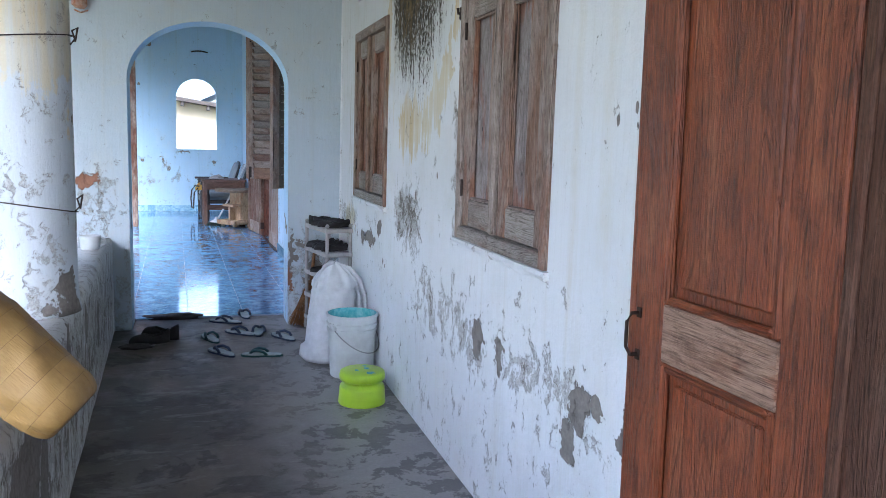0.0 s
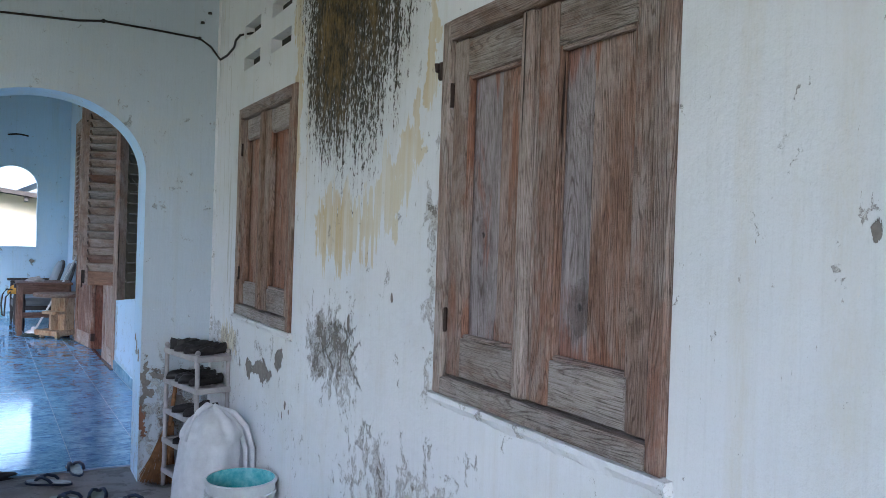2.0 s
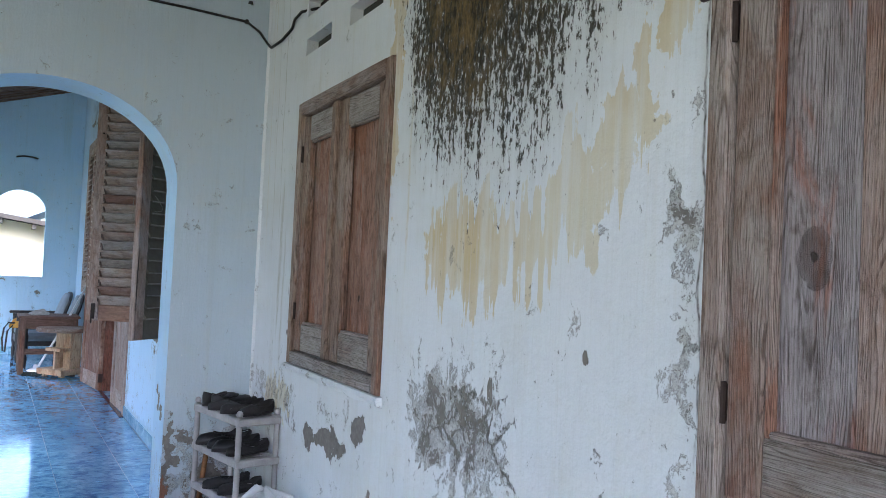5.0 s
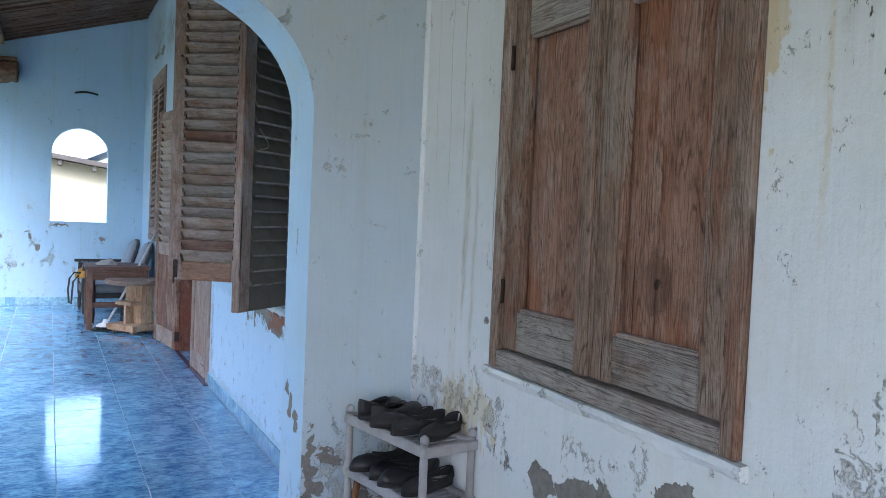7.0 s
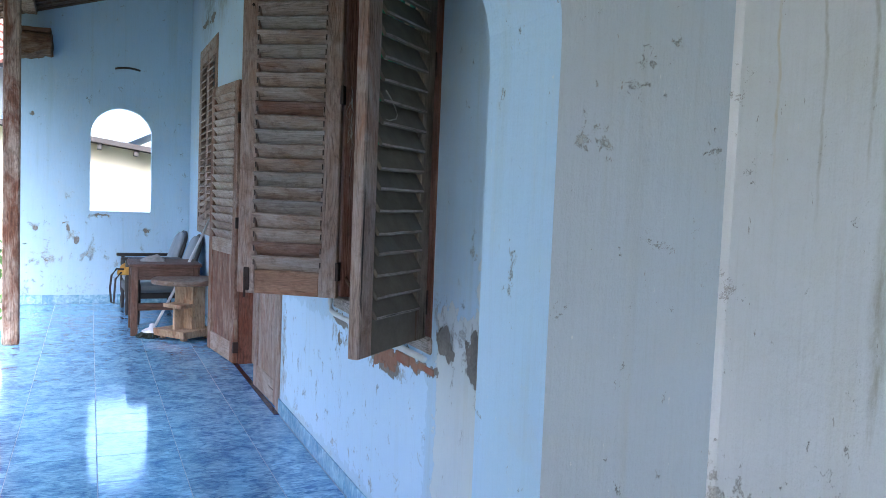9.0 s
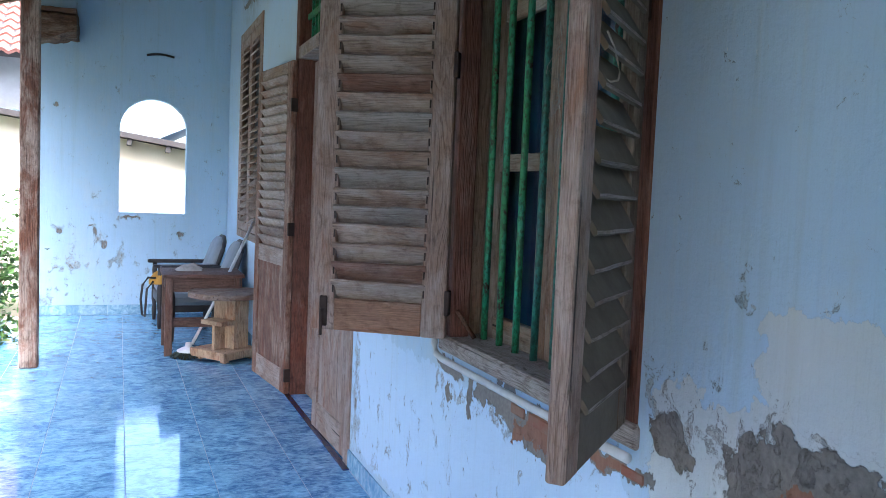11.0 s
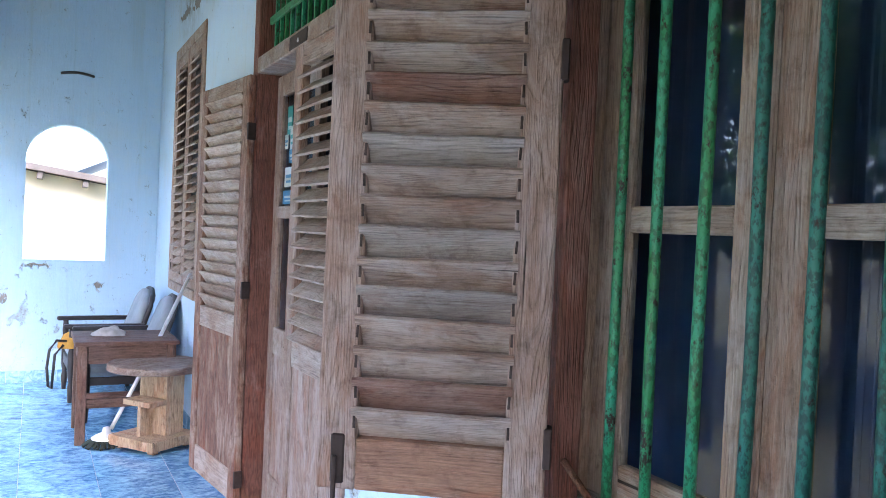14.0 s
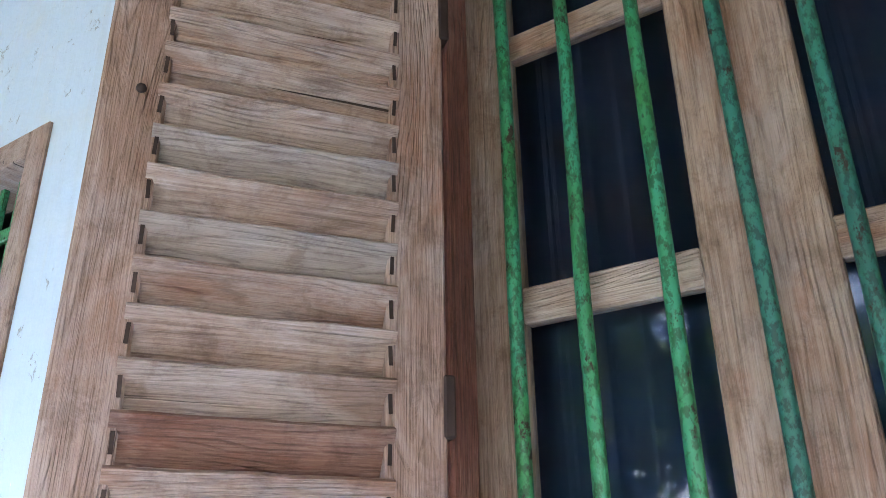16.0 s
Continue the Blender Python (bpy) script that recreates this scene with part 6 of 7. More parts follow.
# Electric cable along the cross wall and up into the vent.
pts = [(-0.4, YA - 0.008, 2.53), (0.0, YA - 0.008, 2.50), (0.37, YA - 0.008, 2.514), (0.496, YA - 0.008, 2.532), (0.75, YA - 0.008, 2.525), (1.006, YA - 0.008, 2.513), (1.07, YA - 0.008, 2.475), (XW - 0.014, YA - 0.014, 2.425), (XW - 0.008, 6.15, 2.398), (XW - 0.008, 5.98, 2.392), (XW - 0.009, 5.83, 2.406), (XW - 0.012, 5.785, 2.435), (XW - 0.010, 5.70, 2.444), (XW + 0.03, 5.60, 2.440)]
cable = solid("cable", tube(bmesh.new(), pts, 0.006, 8), black_iron, "thin black electric cable along the plaster wall", "cable", smooth=True)
for x, z in ((0.496, 2.532), (1.006, 2.513)):
    part("clip", B(x - 0.008, x + 0.008, YA - 0.016, YA - 0.001, z - 0.01, z + 0.01, 0.003), black_iron, cable)
for x, z in ((1.06, 2.66), (1.02, 2.60)):
    solid("nail", lathe(bmesh.new(), [(0.012, 0), (0.010, 0.012), (0, 0.014)], 8, (x, YA - 0.006, z)), black_iron, "dark nail stub in the plaster wall", "nail")
bm = bmesh.new()
lathe(bm, [(0.03, 0), (0.05, 0.02), (0.045, 0.08), (0.03, 0.10), (0, 0.10)], 10, (-0.60, YA - 0.04, 2.16), 0.3)
tube(bm, [(-0.64, YA - 0.02, 2.15), (-0.60, YA - 0.05, 2.13), (-0.56, YA - 0.02, 2.15)], 0.006, 6)
solid("brick_stub", bm, stub_mat, "broken orange brick stub in the cross wall", "brick stub")



def hanging_rag():
    """Twisted grey cloth ends left tied to the column."""
    t = thing("rag_strip", pose(-0.36, 3.94, 2.14), "twisted grey cloth strip tied to the column", "rag")
    rng = random.Random(31)
    for pts, r in (([(0.0, 0.0, 0.06), (0.02, 0.01, -0.06), (0.06, 0.01, -0.11), (0.10, 0.01, -0.16), (0.125, 0.01, -0.20)], 0.017), ([(0.0, 0.02, 0.12), (0.08, 0.03, 0.06), (0.13, 0.03, 0.01)], 0.012)):
        fine = []
        for p, q in zip(pts, pts[1:]):
            for k in range(4):
                fine.append(Vector(p).lerp(Vector(q), k / 4) + Vector([rng.uniform(-0.004, 0.004) for i in range(3)]))
        fine.append(Vector(pts[-1]))
        bm = tube(bmesh.new(), fine, r, 9, r * 0.75)
        for v in bm.verts:
            v.co += 0.006 * noise.noise_vector(v.co * 40)
        part("strip", bm, rag_mat, t, smooth=True)
    return t


hanging_rag()


def straw_threads():
    """Nest fibres caught on the edge of the opened leaf."""
    t = thing("straw", FAR @ pose(-0.405, 0.872, 1.60), "pale dry nest fibres caught on the louvre leaf", "straw")
    rng = random.Random(14)
    bm = bmesh.new()
    runs = [[Vector((0.002, 0.0, 0.16 - 0.025 * k)) + Vector((rng.uniform(-0.006, 0.006), rng.uniform(-0.004, 0.012), 0)) for k in range(12)]]
    for k in range(16):
        z = rng.choice((0.11, 0.10, 0.04, 0.035, 0.02)) + rng.uniform(-0.015, 0.015)
        p = Vector((0.0, 0.0, z))
        run = [p]
        for i in range(4):
            p = p + Vector((rng.uniform(-0.004, 0.006), rng.uniform(-0.004, 0.016), rng.uniform(-0.016, 0.014)))
            run.append(p)
        runs.append(run)
    for run in runs:
        tube(bm, run, 0.0007, 5, 0.0004)
    tagged(part("tangle", bm, thread_mat, t), kind="stuff")
    return t


straw_threads()

# Iron hold-back beside the larger casement.
bm = tube(bmesh.new(), [(XW + 0.01, 3.462, 1.875), (XW - 0.018, 3.464, 1.875), (XW - 0.02, 3.464, 1.895)], 0.006, 8)
box(bm, XW - 0.012, XW + 0.002, 3.450, 3.472, 1.85, 1.90, 0.004)
solid("hold_back", bm, iron, "rusty iron shutter hold-back on the wall", "hook")


# ---- things on the tiled veranda ----
cushion_mat = plain("grey_vinyl_cushion", (0.24, 0.28, 0.31), 0.5, mottled=0.12, scale=6)
dark_piping = plain("black_vinyl", (0.02, 0.02, 0.022), 0.5)
chair_wood = plain("black_stained_wood", (0.028, 0.024, 0.024), 0.45, mottled=0.2)
mop_metal = plain("painted_metal_pole", (0.70, 0.71, 0.72), 0.35, 0.2)
mop_fibre = plain("dirty_mop_fibre", (0.03, 0.05, 0.04), 0.95, mottled=0.3, scale=40, bumpy=0.5)
ochre_fabric = plain("ochre_fabric", (0.50, 0.27, 0.04), 0.8, mottled=0.2)
paper_mat = plain("crumpled_paper", (0.45, 0.44, 0.43), 0.8, mottled=0.2)
pipe_mat = plain("white_pvc", (0.62, 0.64, 0.63), 0.4, mottled=0.12)


def side_table():
    t = thing("table", pose(0.21, 13.03, 0.012, 0, 0, 1.3), "plain dark wooden table against the wall", "table")
    w, d, h = 0.62, 0.55, 0.685
    part("tabletop", B(-0.02, w + 0.02, -0.02, d + 0.02, h - 0.03, h, 0.005), table_wood_x, t)
    for x in (0.0, w - 0.062):
        for y in (0.0, d - 0.062):
            part("leg", B(x, x + 0.062, y, y + 0.062, 0.0, h - 0.03, 0.004), table_wood_z, t)
    for y in (0.012, d - 0.04):
        part("apron", B(0.062, w - 0.062, y, y + 0.025, h - 0.15, h - 0.031, 0.003), table_wood_x, t)
        part("stretcher", B(0.062, w - 0.062, y, y + 0.03, 0.18 if y > 0.1 else 0.24, 0.24 if y > 0.1 else 0.30, 0.003), table_wood_x, t)
    for x in (0.012, w - 0.04):
        part("apron", B(x, x + 0.025, 0.062, d - 0.062, h - 0.15, h - 0.031, 0.003), table_wood_x, t)
    return t


side_table()


def spool_table():
    t = thing("round_table", pose(0.685, 12.88, 0.012, 0, 0, 38), "round worn wooden top on a plywood pedestal", "table")
    part("tabletop", lathe(bmesh.new(), [(0.295, 0.520), (0.305, 0.525), (0.306, 0.56), (0.298, 0.567), (0.0, 0.567)], 48, wobble=0.02), spool_top_mat, t)
    part("pedestal", B(-0.02, 0.14, -0.12, 0.12, 0.095, 0.52, 0.003), ply, t)
    part("pedestal", B(-0.135, -0.02, -0.015, 0.015, 0.095, 0.30, 0.003), ply, t)
    part("shelf", B(-0.17, -0.02, -0.13, 0.11, 0.30, 0.335, 0.003), ply, t)
    part("base", B(-0.20, 0.20, -0.20, 0.20, 0.03, 0.095, 0.004), ply, t)
    for x in (-0.15, 0.13):
        for y in (-0.15, 0.13):
            part("foot", B(x, x + 0.05, y, y + 0.05, 0.0, 0.03, 0.003), ply, t)
    return t


spool_table()


def armchair(m):
    """A low vinyl armchair with turned dark legs; it faces -x."""
    t = thing("armchair", m, "old grey vinyl armchair with a black wooden frame", "armchair", "armchairs against the wall")
    part("seat", B(-0.27, 0.24, -0.25, 0.25, 0.32, 0.43, 0.035), cushion_mat, t)
    bm = bmesh.new()
    rings = []
    for i in range(13):
        f = i / 12
        z = 0.40 + 0.50 * f
        x = 0.20 + 0.16 * f
        hw = 0.25 if f < 0.75 else 0.25 * math.sqrt(max(0.02, 1 - ((f - 0.75) / 0.26) ** 2))
        th = 0.055 * (1 - 0.4 * f)
        rings.append([bm.verts.new((x + s * th, y, z)) for s, y in ((-1, -hw), (-1.25, -hw * 0.4), (-1.25, hw * 0.4), (-1, hw), (0.8, hw), (0.8, -hw))])
    for a, b in zip(rings, rings[1:]):
        for k in range(6):
            bm.faces.new((a[k], a[(k + 1) % 6], b[(k + 1) % 6], b[k]))
    bm.faces.new(rings[0])
    bm.faces.new(rings[-1])
    bmesh.ops.recalc_face_normals(bm, faces=bm.faces)
    back = part("backrest", bm, cushion_mat, t, smooth=True)
    pts = [(0.22 + 0.16 * f, s * (0.255 if f < 0.75 else 0.255 * math.sqrt(max(0.02, 1 - ((f - 0.75) / 0.26) ** 2))), 0.40 + 0.50 * f) for s, fs in ((-1, [k / 12 for k in range(13)]), (1, [1 - k / 12 for k in range(13)])) for f in fs]
    part("piping", tube(bmesh.new(), pts, 0.022, 8), dark_piping, back, "black edge binding", smooth=True)
    for s in (-1, 1):
        part("armrest", B(-0.33, 0.30, s * 0.30 - 0.035, s * 0.30 + 0.035, 0.60, 0.635, 0.01), chair_wood, t)
        for x, top in ((-0.26, 0.60), (0.26, 0.60)):
            prof = [(0.018, 0.0), (0.022, 0.05), (0.026, 0.12), (0.018, 0.16), (0.028, 0.22), (0.028, 0.40), (0.018, 0.44), (0.026, 0.52), (0.02, top)]
            part("leg", lathe(bmesh.new(), prof, 12, (x, s * 0.29, 0)), chair_wood, t, smooth=True)
        part("side_rail", B(-0.24, 0.24, s * 0.29 - 0.015, s * 0.29 + 0.015, 0.27, 0.33, 0.005), chair_wood, t)
    part("front_rail", B(-0.275, -0.245, -0.27, 0.27, 0.24, 0.33, 0.005), chair_wood, t)
    return t


chair = armchair(pose(0.44, 14.70, 0.012, 0, 0, 4))
copy_thing(chair, pose(0.54, 13.98, 0.012, 0, 0, 2))


def mop():
    t = thing("mop", pose(0.40, 13.0, 0.012), "mop with a pale metal pole leaning on the wall", "mop")
    top = Vector((0.56, 0.42, 1.12))
    part("pole", tube(bmesh.new(), [(0.03, 0.03, 0.10), (0.03 + 0.5 * top.x, 0.03 + 0.5 * top.y, 0.1 + 0.5 * 1.02), top], 0.0135, 10), mop_metal, t, smooth=True)
    part("mop_head", lathe(bmesh.new(), [(0.09, 0.045), (0.095, 0.055), (0.06, 0.075), (0.03, 0.085), (0.022, 0.12), (0.0, 0.125)], 20), mop_metal, t, "round grey plastic mop head", smooth=True)
    rng = random.Random(9)
    bm = bmesh.new()
    for k in range(90):
        a, r = rng.uniform(0, 6.3), rng.uniform(0.09, 0.15)
        tube(bm, [(0.04 * math.cos(a), 0.04 * math.sin(a), 0.05), (0.09 * math.cos(a), 0.09 * math.sin(a), 0.04), (r * math.cos(a), r * math.sin(a), 0.006)], 0.007, 5)
    part("fibres", bm, mop_fibre, t, "dark wet mop fibres")
    return t


mop()
bag = lumpy("shoulder_bag", pose(0.20, 14.42, 0.455), 0.10, 0.08, 0.10, ochre_fabric, "ochre fabric bag on the armchair seat", "bag", 4)
strap = [(-0.04, -0.05, 0.06), (-0.11, -0.08, 0.07), (-0.16, -0.10, 0.0), (-0.175, -0.10, -0.14), (-0.16, -0.10, -0.29), (-0.135, -0.10, -0.31), (-0.13, -0.10, -0.20), (-0.12, -0.09, -0.04), (-0.06, -0.06, 0.03)]
part("strap", tube(bmesh.new(), strap, 0.011, 8), dark_piping, bag, "hanging black carrying strap", smooth=True)
lumpy("crumpled_paper", pose(0.42, 13.35, 0.697), 0.10, 0.06, 0.05, paper_mat, "crumpled paper and string on the dark table", "paper", 11, 12.0, 0.5)

# Bent iron over the end window.
bm = bmesh.new()
cx = LF + 0.10
pts = [(cx - 0.14 + 0.28 * k / 10, 8.873, 2.80 + 0.020 * math.sin(math.pi * k / 10)) for k in range(11)]
tube(bm, pts, 0.012, 8)
solid("wall_iron", bm, black_iron, "bent black iron strip fixed to the end wall", "bracket", FAR, smooth=True)

solid("peg", tube(bmesh.new(), [(0.012, 2.262, 1.03), (0.035, 2.235, 0.985), (0.06, 2.205, 0.937)], 0.0085, 8), rotten_v, "broken wooden peg leaning on the window sill", "peg", FAR, smooth=True)

# Conduit under the barred window's sill.
pts = [(-0.024, 2.385, 0.96), (-0.026, 2.375, 0.89), (-0.028, 2.345, 0.858), (-0.030, 2.28, 0.850), (-0.030, 1.6, 0.852), (-0.030, 1.13, 0.856)]
solid("conduit", tube(bmesh.new(), pts, 0.0125, 10), pipe_mat, "white plastic conduit under the window sill", "pipe", FAR, smooth=True)


def bricks_under_sill():
    """The brick course laid bare where plaster has fallen away."""
    brick_mat = plain("bare_orange_brick", (0.27, 0.10, 0.06), 0.9, mottled=0.25, scale=14, bumpy=0.6, colour2=(0.26, 0.17, 0.12))
    t = thing("bare_bricks", FAR, "patch of bare orange bricks showing under the sill", "brickwork", kind="structure")
    rng = random.Random(12)
    for u, w, z0, z1 in ((1.10, 0.10, 0.79, 0.825), (1.34, 0.16, 0.772, 0.826), (1.515, 0.155, 0.776, 0.822), (1.685, 0.10, 0.785, 0.824)):
        part("brick", B(-0.003, 0.05, u, u + w, z0 + rng.uniform(-0.004, 0.004), z1, 0.008), brick_mat, t)
    return t


bricks_under_sill()


def stickers():
    blue_s = plain("blue_sticker", (0.03, 0.22, 0.45), 0.4, mottled=0.05)
    white_s = plain("white_sticker", (0.6, 0.65, 0.66), 0.5, mottled=0.05)
    teal_s = plain("teal_sticker", (0.03, 0.30, 0.30), 0.4, mottled=0.05)
    for u, z, w, h, a, b in ((4.885, 2.06, 0.085, 0.15, teal_s, white_s), (4.935, 1.955, 0.06, 0.075, white_s, blue_s), (4.835, 1.97, 0.07, 0.12, white_s, teal_s), (4.83, 1.875, 0.10, 0.07, blue_s, white_s), (4.87, 1.77, 0.15, 0.10, white_s, blue_s), (4.865, 1.665, 0.20, 0.07, blue_s, white_s)):
        t = thing("sticker", FAR @ pose(0.1145, u, z), "small blue and white sticker on the door glass", "sticker", "stickers on the door glass")
        part("sheet", B(-0.0012, 0, -w / 2, w / 2, -h / 2, h / 2), a, t)
        part("print_bar", B(-0.002, -0.0013, -w * 0.36, w * 0.36, -h * 0.05, h * 0.12), b, t)
        part("print_bar", B(-0.002, -0.0013, -w * 0.25, w * 0.30, -h * 0.30, -h * 0.18), b, t)


stickers()


# ---- outside ----
ground_mat = plain("dry_earth_and_grass", (0.095, 0.085, 0.055), 0.95, mottled=0.2, scale=1.2, bumpy=0.4, colour2=(0.045, 0.06, 0.022))
cream_wall = plain("cream_house_paint", (0.80, 0.70, 0.50), 0.9, mottled=0.07, scale=0.8, colour2=(0.76, 0.68, 0.51))
grey_wall = plain("grey_render", (0.40, 0.40, 0.39), 0.9, mottled=0.12, scale=2)
roof_red = plain("red_clay_tile", (0.20, 0.07, 0.05), 0.8, mottled=0.2, scale=6, colour2=(0.28, 0.13, 0.10))
roof_dark = plain("dark_roof_edge", (0.035, 0.03, 0.028), 0.9)
zinc = plain("blue_grey_zinc_sheet", (0.30, 0.38, 0.46), 0.45, 0.5, mottled=0.12, scale=3)
leaf_mat = plain("garden_leaf", (0.045, 0.115, 0.02), 0.6, mottled=0.3, scale=14, bumpy=0.1, colour2=(0.08, 0.16, 0.03))
stone_mat = plain("grey_boulder", (0.22, 0.23, 0.24), 0.9, mottled=0.2, bumpy=0.5)

bm = bmesh.new()
bmesh.ops.create_grid(bm, x_segments=40, y_segments=40, size=900)
solid("ground", bm, ground_mat, "bare earth yard with thin grass", "ground", pose(0, 0, -0.33), kind="structure")


def house_behind():
    """Cream house beyond the end wall; its sloping verge crosses the arched window."""
    t = thing("house", pose(0.2, 19.2, -0.33), "cream rendered house with a dark roof verge", "house")
    part("wall", B(-2.6, 5.0, 0.0, 6.0, 0.0, 1.6), cream_wall, t)
    bm = bmesh.new()
    vs = [bm.verts.new(p) for p in ((-2.6, 0.0, 1.6), (5.0, 0.0, 1.6), (5.0, 0.0, 1.65), (-2.6, 0.0, 2.72))]
    bm.faces.new(vs)
    ext = bmesh.ops.extrude_face_region(bm, geom=bm.faces[:])
    bmesh.ops.translate(bm, vec=(0, 6.0, 0), verts=[g for g in ext["geom"] if isinstance(g, bmesh.types.BMVert)])
    bmesh.ops.delete(bm, geom=[v for v in bm.verts if not v.link_faces], context="VERTS")
    bmesh.ops.recalc_face_normals(bm, faces=bm.faces)
    part("gable", bm, cream_wall, t)
    m = pose(-0.08, -0.35, 2.404, 0, 8.0, 0)
    part("roof", B(-2.4, 5.2, 0.0, 6.6, -0.03, 0.05, 0.0, m), roof_dark, t, "dark sheet roof with a rough verge")
    rng = random.Random(3)
    for k in range(6):
        x = -1.4 + 0.55 * k
        part("rafter_end", B(x, x + 0.07, 0.03, 0.6, -0.13, -0.031, 0.004, m), roof_dark, t)
    return t


house_behind()


def house_gable():
    t = thing("far_house", pose(1.3, 26.0, -0.33), "pale house with a grey gable roof in the distance", "house")
    part("wall", B(-1.5, 5.0, 0.0, 5.0, 0.0, 2.7), grey_wall, t)
    m = pose(-2.1, -0.4, 2.25, 0, -26, 0)
    part("roof", B(0, 4.6, 0.0, 6.0, -0.05, 0.06, 0.0, m), zinc, t)
    return t


house_gable()


def tiled_house():
    """House across the yard with a red clay tile roof."""
    t = thing("tiled_house", pose(-2.2, 23.0, -0.33), "cream house with a red clay tile roof across the yard", "house")
    part("wall", B(-8.0, 0.9, 0.0, 6.0, 0.0, 4.1), grey_wall, t)
    slope = pose(0.0, -0.9, 3.95, 32, 0, 0)
    roof = part("roof", B(-8.6, 1.4, 0.0, 5.0, -0.1, 0.0, 0.0, slope), roof_dark, t)
    bm = bmesh.new()
    rows, cols = 14, 42
    for i in range(rows):
        for k in range(cols):
            x = 1.38 - 0.235 * k
            y = 0.33 * i - 0.02
            a = [bm.verts.new((x - 0.245 * s, y + d * 0.37, 0.012 + 0.045 * (1 - d) + 0.035 * math.sin(math.pi * 2 * s))) for d in (0, 1) for s in (0, 0.25, 0.5, 0.75, 1)]
            for s in range(4):
                bm.faces.new((a[s], a[s + 1], a[s + 6], a[s + 5]))
            b = [bm.verts.new((x - 0.245 * s, y, -0.01 + 0.035 * math.sin(math.pi * 2 * s))) for s in (0, 0.25, 0.5, 0.75, 1)]
            for s in range(4):
                bm.faces.new((a[s], b[s], b[s + 1], a[s + 1]))
    bmesh.ops.transform(bm, matrix=slope, verts=bm.verts)
    tagged(part("roof_tiles", bm, roof_red, roof), kind="stuff")
    return t


tiled_house()


def annex():
    t = thing("annex", pose(-3.2, 20.2, -0.33), "low cream annex with a zinc sheet roof", "house")
    part("wall", B(-4.0, 1.35, 0.0, 2.0, 0.0, 2.55), cream_wall, t)
    bm = bmesh.new()
    rows = [[bm.verts.new((-4.2 + 5.8 * k / 116, y, z + 0.018 * math.sin(k * math.pi / 1.0 * 0.5))) for y, z in ((-0.55, 2.52), (2.4, 3.0))] for k in range(117)]
    for a, b in zip(rows, rows[1:]):
        bm.faces.new((a[0], b[0], b[1], a[1]))
    bmesh.ops.solidify(bm, geom=bm.faces[:], thickness=0.01)
    part("roof", bm, zinc, t, "corrugated zinc roof")
    part("fascia", B(-4.2, 1.6, -0.58, -0.555, 2.38, 2.55), roof_dark, t)
    part("window", B(0.55, 0.95, -0.02, -0.001, 1.0, 2.0), roof_dark, t)
    return t


annex()


def shrub(m, h, spread, seed, n=900):
    t = thing("shrub", m, "leafy green shrub in the yard beside the veranda", "shrub", "shrubs in the yard")
    rng = random.Random(seed)
    stems = bmesh.new()
    leaves = bmesh.new()
    tips = []
    for k in range(9):
        a = rng.uniform(0, 6.3)
        top = Vector((math.cos(a) * spread * rng.uniform(0.3, 0.9), math.sin(a) * spread * rng.uniform(0.3, 0.9), h * rng.uniform(0.6, 1.0)))
        mid = top * 0.5 + Vector((rng.uniform(-0.1, 0.1), rng.uniform(-0.1, 0.1), 0.05))
        tube(stems, [(0, 0, 0), mid, top], 0.014, 5, 0.004)
        tips.append((mid, top))
    for k in range(n):
        mid, top = rng.choice(tips)
        c = mid.lerp(top, rng.uniform(0.0, 1.1)) + Vector((rng.gauss(0, 0.12), rng.gauss(0, 0.12), rng.gauss(0, 0.10)))
        d = Vector((rng.uniform(-1, 1), rng.uniform(-1, 1), rng.uniform(-0.5, 0.6))).normalized()
        s = d.cross(Vector((rng.uniform(-1, 1), rng.uniform(-1, 1), 1))).normalized()
        ln, w = rng.uniform(0.05, 0.10), rng.uniform(0.016, 0.03)
        up = s.cross(d) * 0.008
        p = [c, c + d * ln * 0.5 + s * w + up, c + d * ln, c + d * ln * 0.5 - s * w + up]
        leaves.faces.new([leaves.verts.new(q) for q in p])
    part("stems", stems, post_v, t)
    part("foliage", leaves, leaf_mat, t)
    return t


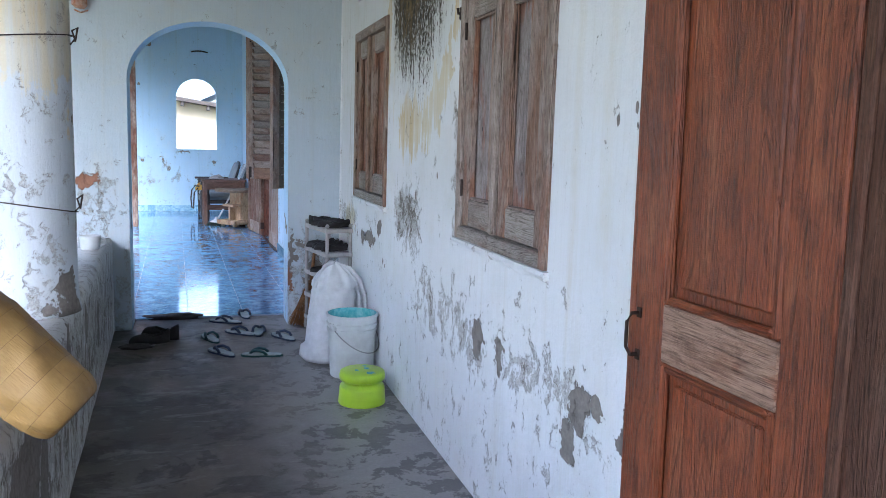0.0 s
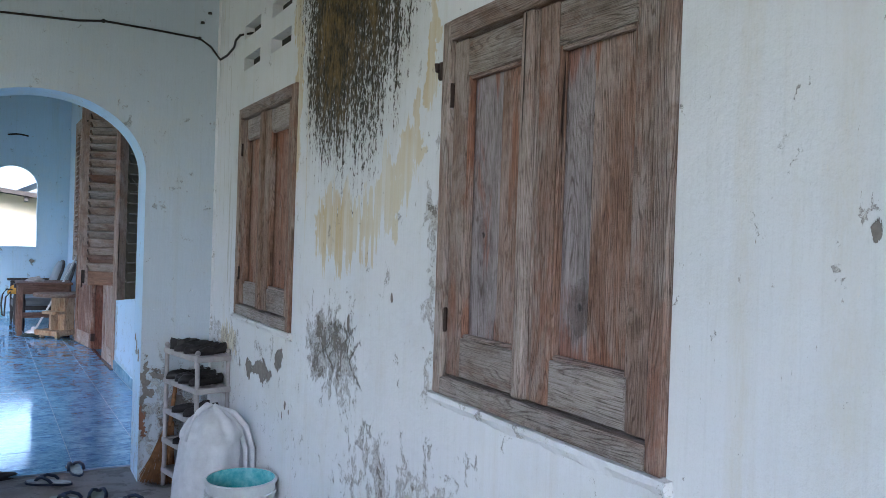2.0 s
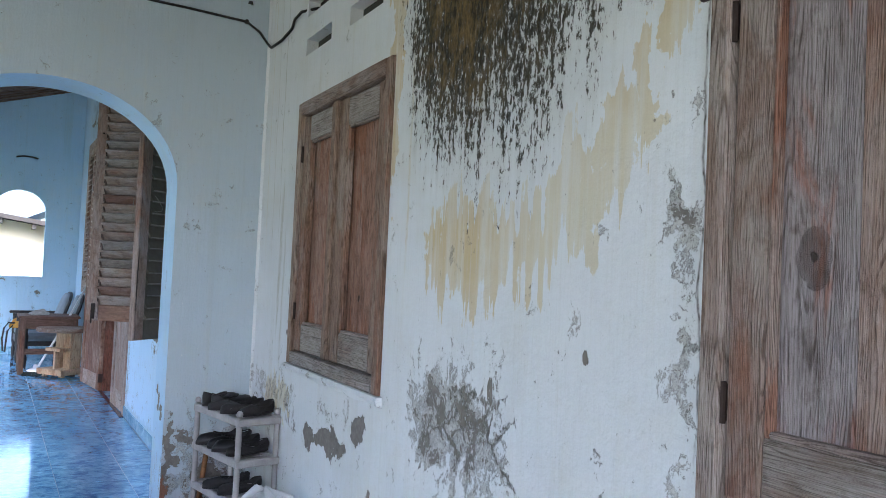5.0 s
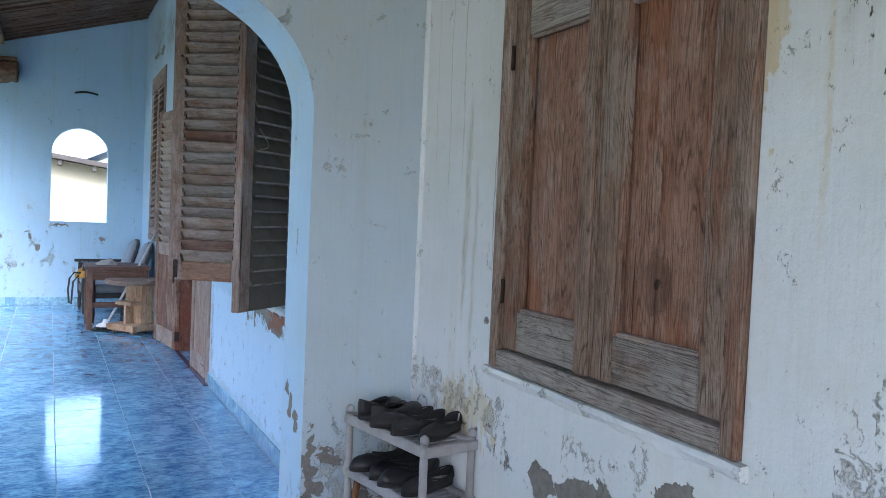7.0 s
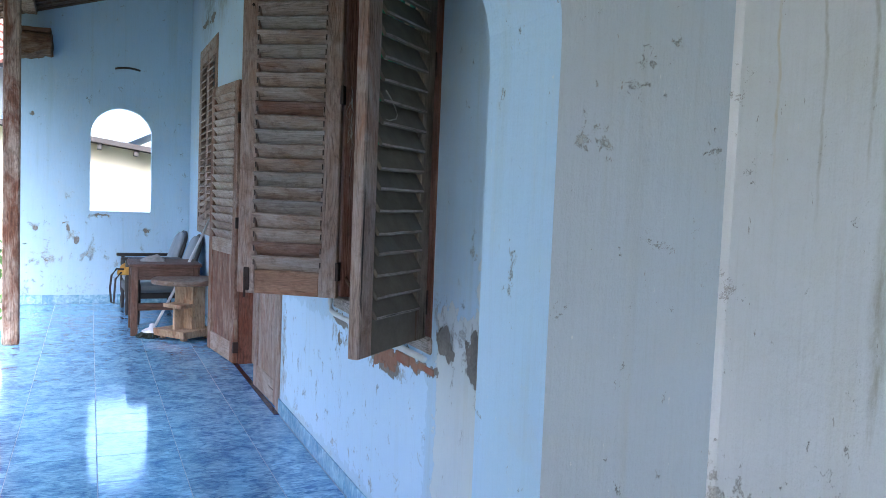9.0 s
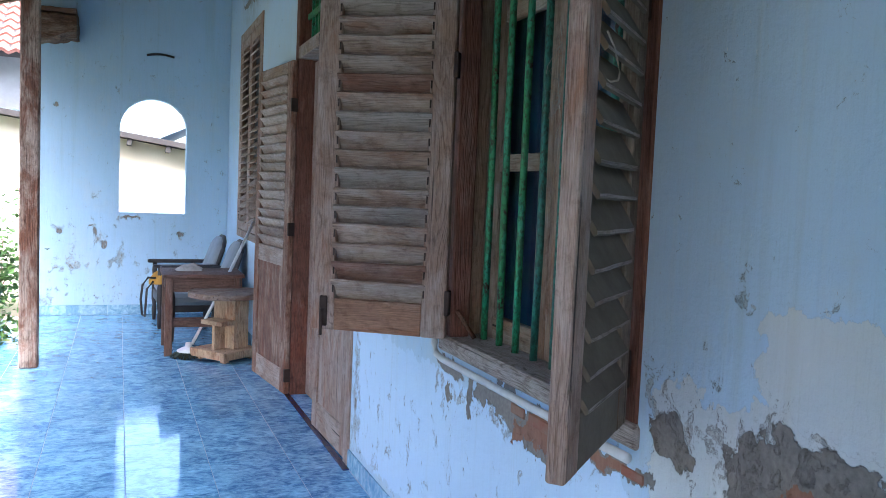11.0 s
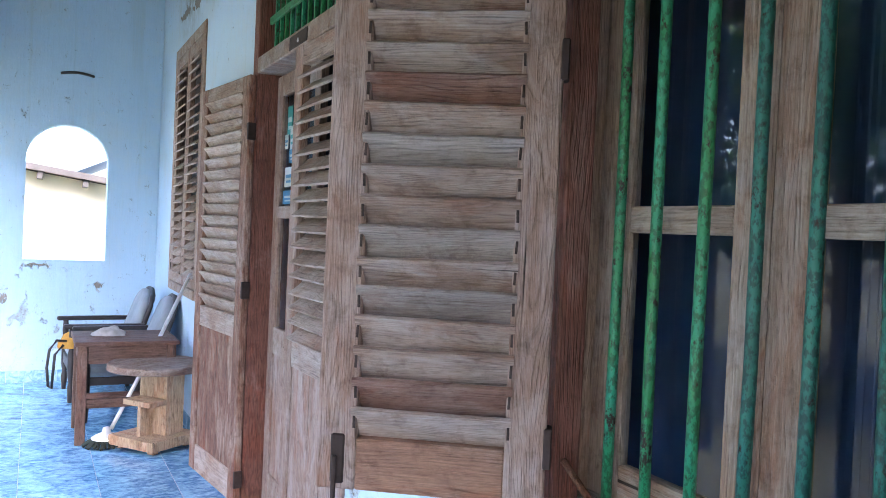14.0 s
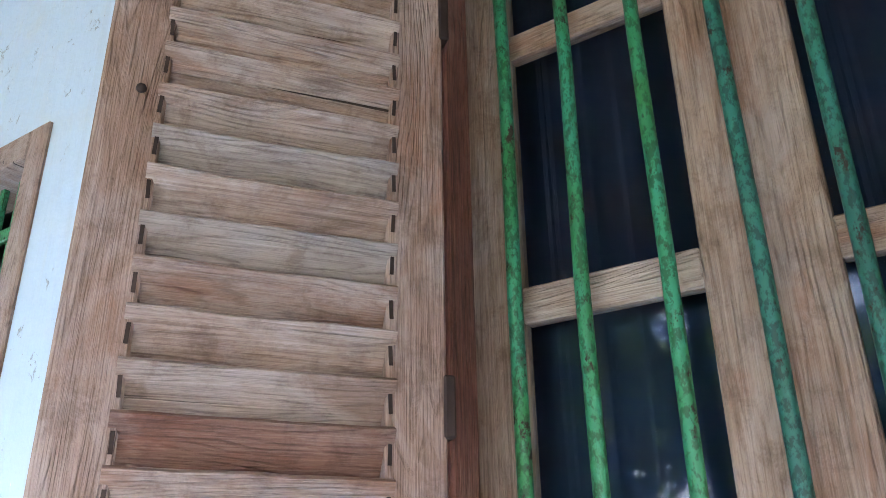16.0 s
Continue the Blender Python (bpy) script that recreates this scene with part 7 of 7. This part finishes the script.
for x, y, h, s, k in ((-1.45, 15.0, 1.3, 0.45, 1), (-1.75, 16.2, 1.6, 0.5, 2), (-1.35, 13.9, 0.75, 0.35, 3), (-2.3, 17.3, 1.7, 0.6, 4)):
    shrub(pose(x, y, -0.33), h, s, k)
lumpy("boulder", pose(-1.35, 13.15, -0.33), 0.32, 0.34, 0.42, stone_mat, "grey weathered boulder at the veranda edge", "boulder", 17, 5.0, 0.35)


def tree(m, h, seed):
    t = thing("tree", m, "leafy garden tree added out of view across the yard", "tree", "trees across the yard")
    rng = random.Random(seed)
    wood_bm, leaves = bmesh.new(), bmesh.new()
    tube(wood_bm, [(0, 0, 0), (0.1, 0.05, h * 0.35), (0.0, 0.15, h * 0.6)], 0.16, 9, 0.08)
    for k in range(20):
        a = rng.uniform(0, 6.3)
        base = Vector((0.05, 0.1, h * rng.uniform(0.12, 0.6)))
        tip = base + Vector((math.cos(a) * h * 0.32, math.sin(a) * h * 0.32, h * rng.uniform(0.1, 0.4)))
        tube(wood_bm, [base, base.lerp(tip, 0.5) + Vector((0, 0, 0.15)), tip], 0.06, 6, 0.012)
        for j in range(500):
            c = base.lerp(tip, rng.uniform(0.45, 1.1)) + Vector((rng.gauss(0, 0.35), rng.gauss(0, 0.35), rng.gauss(0, 0.28)))
            d = Vector((rng.uniform(-1, 1), rng.uniform(-1, 1), rng.uniform(-0.8, 0.5))).normalized()
            s = d.cross(Vector((rng.uniform(-1, 1), rng.uniform(-1, 1), 1))).normalized()
            ln, w = rng.uniform(0.17, 0.30), rng.uniform(0.055, 0.095)
            leaves.faces.new([leaves.verts.new(q) for q in (c, c + d * ln * 0.5 + s * w, c + d * ln, c + d * ln * 0.5 - s * w)])
    part("trunk", wood_bm, post_v, t)
    part("crown", leaves, leaf_mat, t)
    return t


# Unseen trees added to darken the panes' reflections and screen low sky.
for x, y, h, k in ((-8.0, 10.5, 7.5, 1), (-8.5, 6.5, 7.2, 2), (-8.0, 1.5, 7.2, 3), (-8.5, 15.0, 7.4, 4), (-8.0, 19.5, 7.0, 5)):
    tree(pose(x, y, -0.33), h, k)

tile_floor()
skirting()
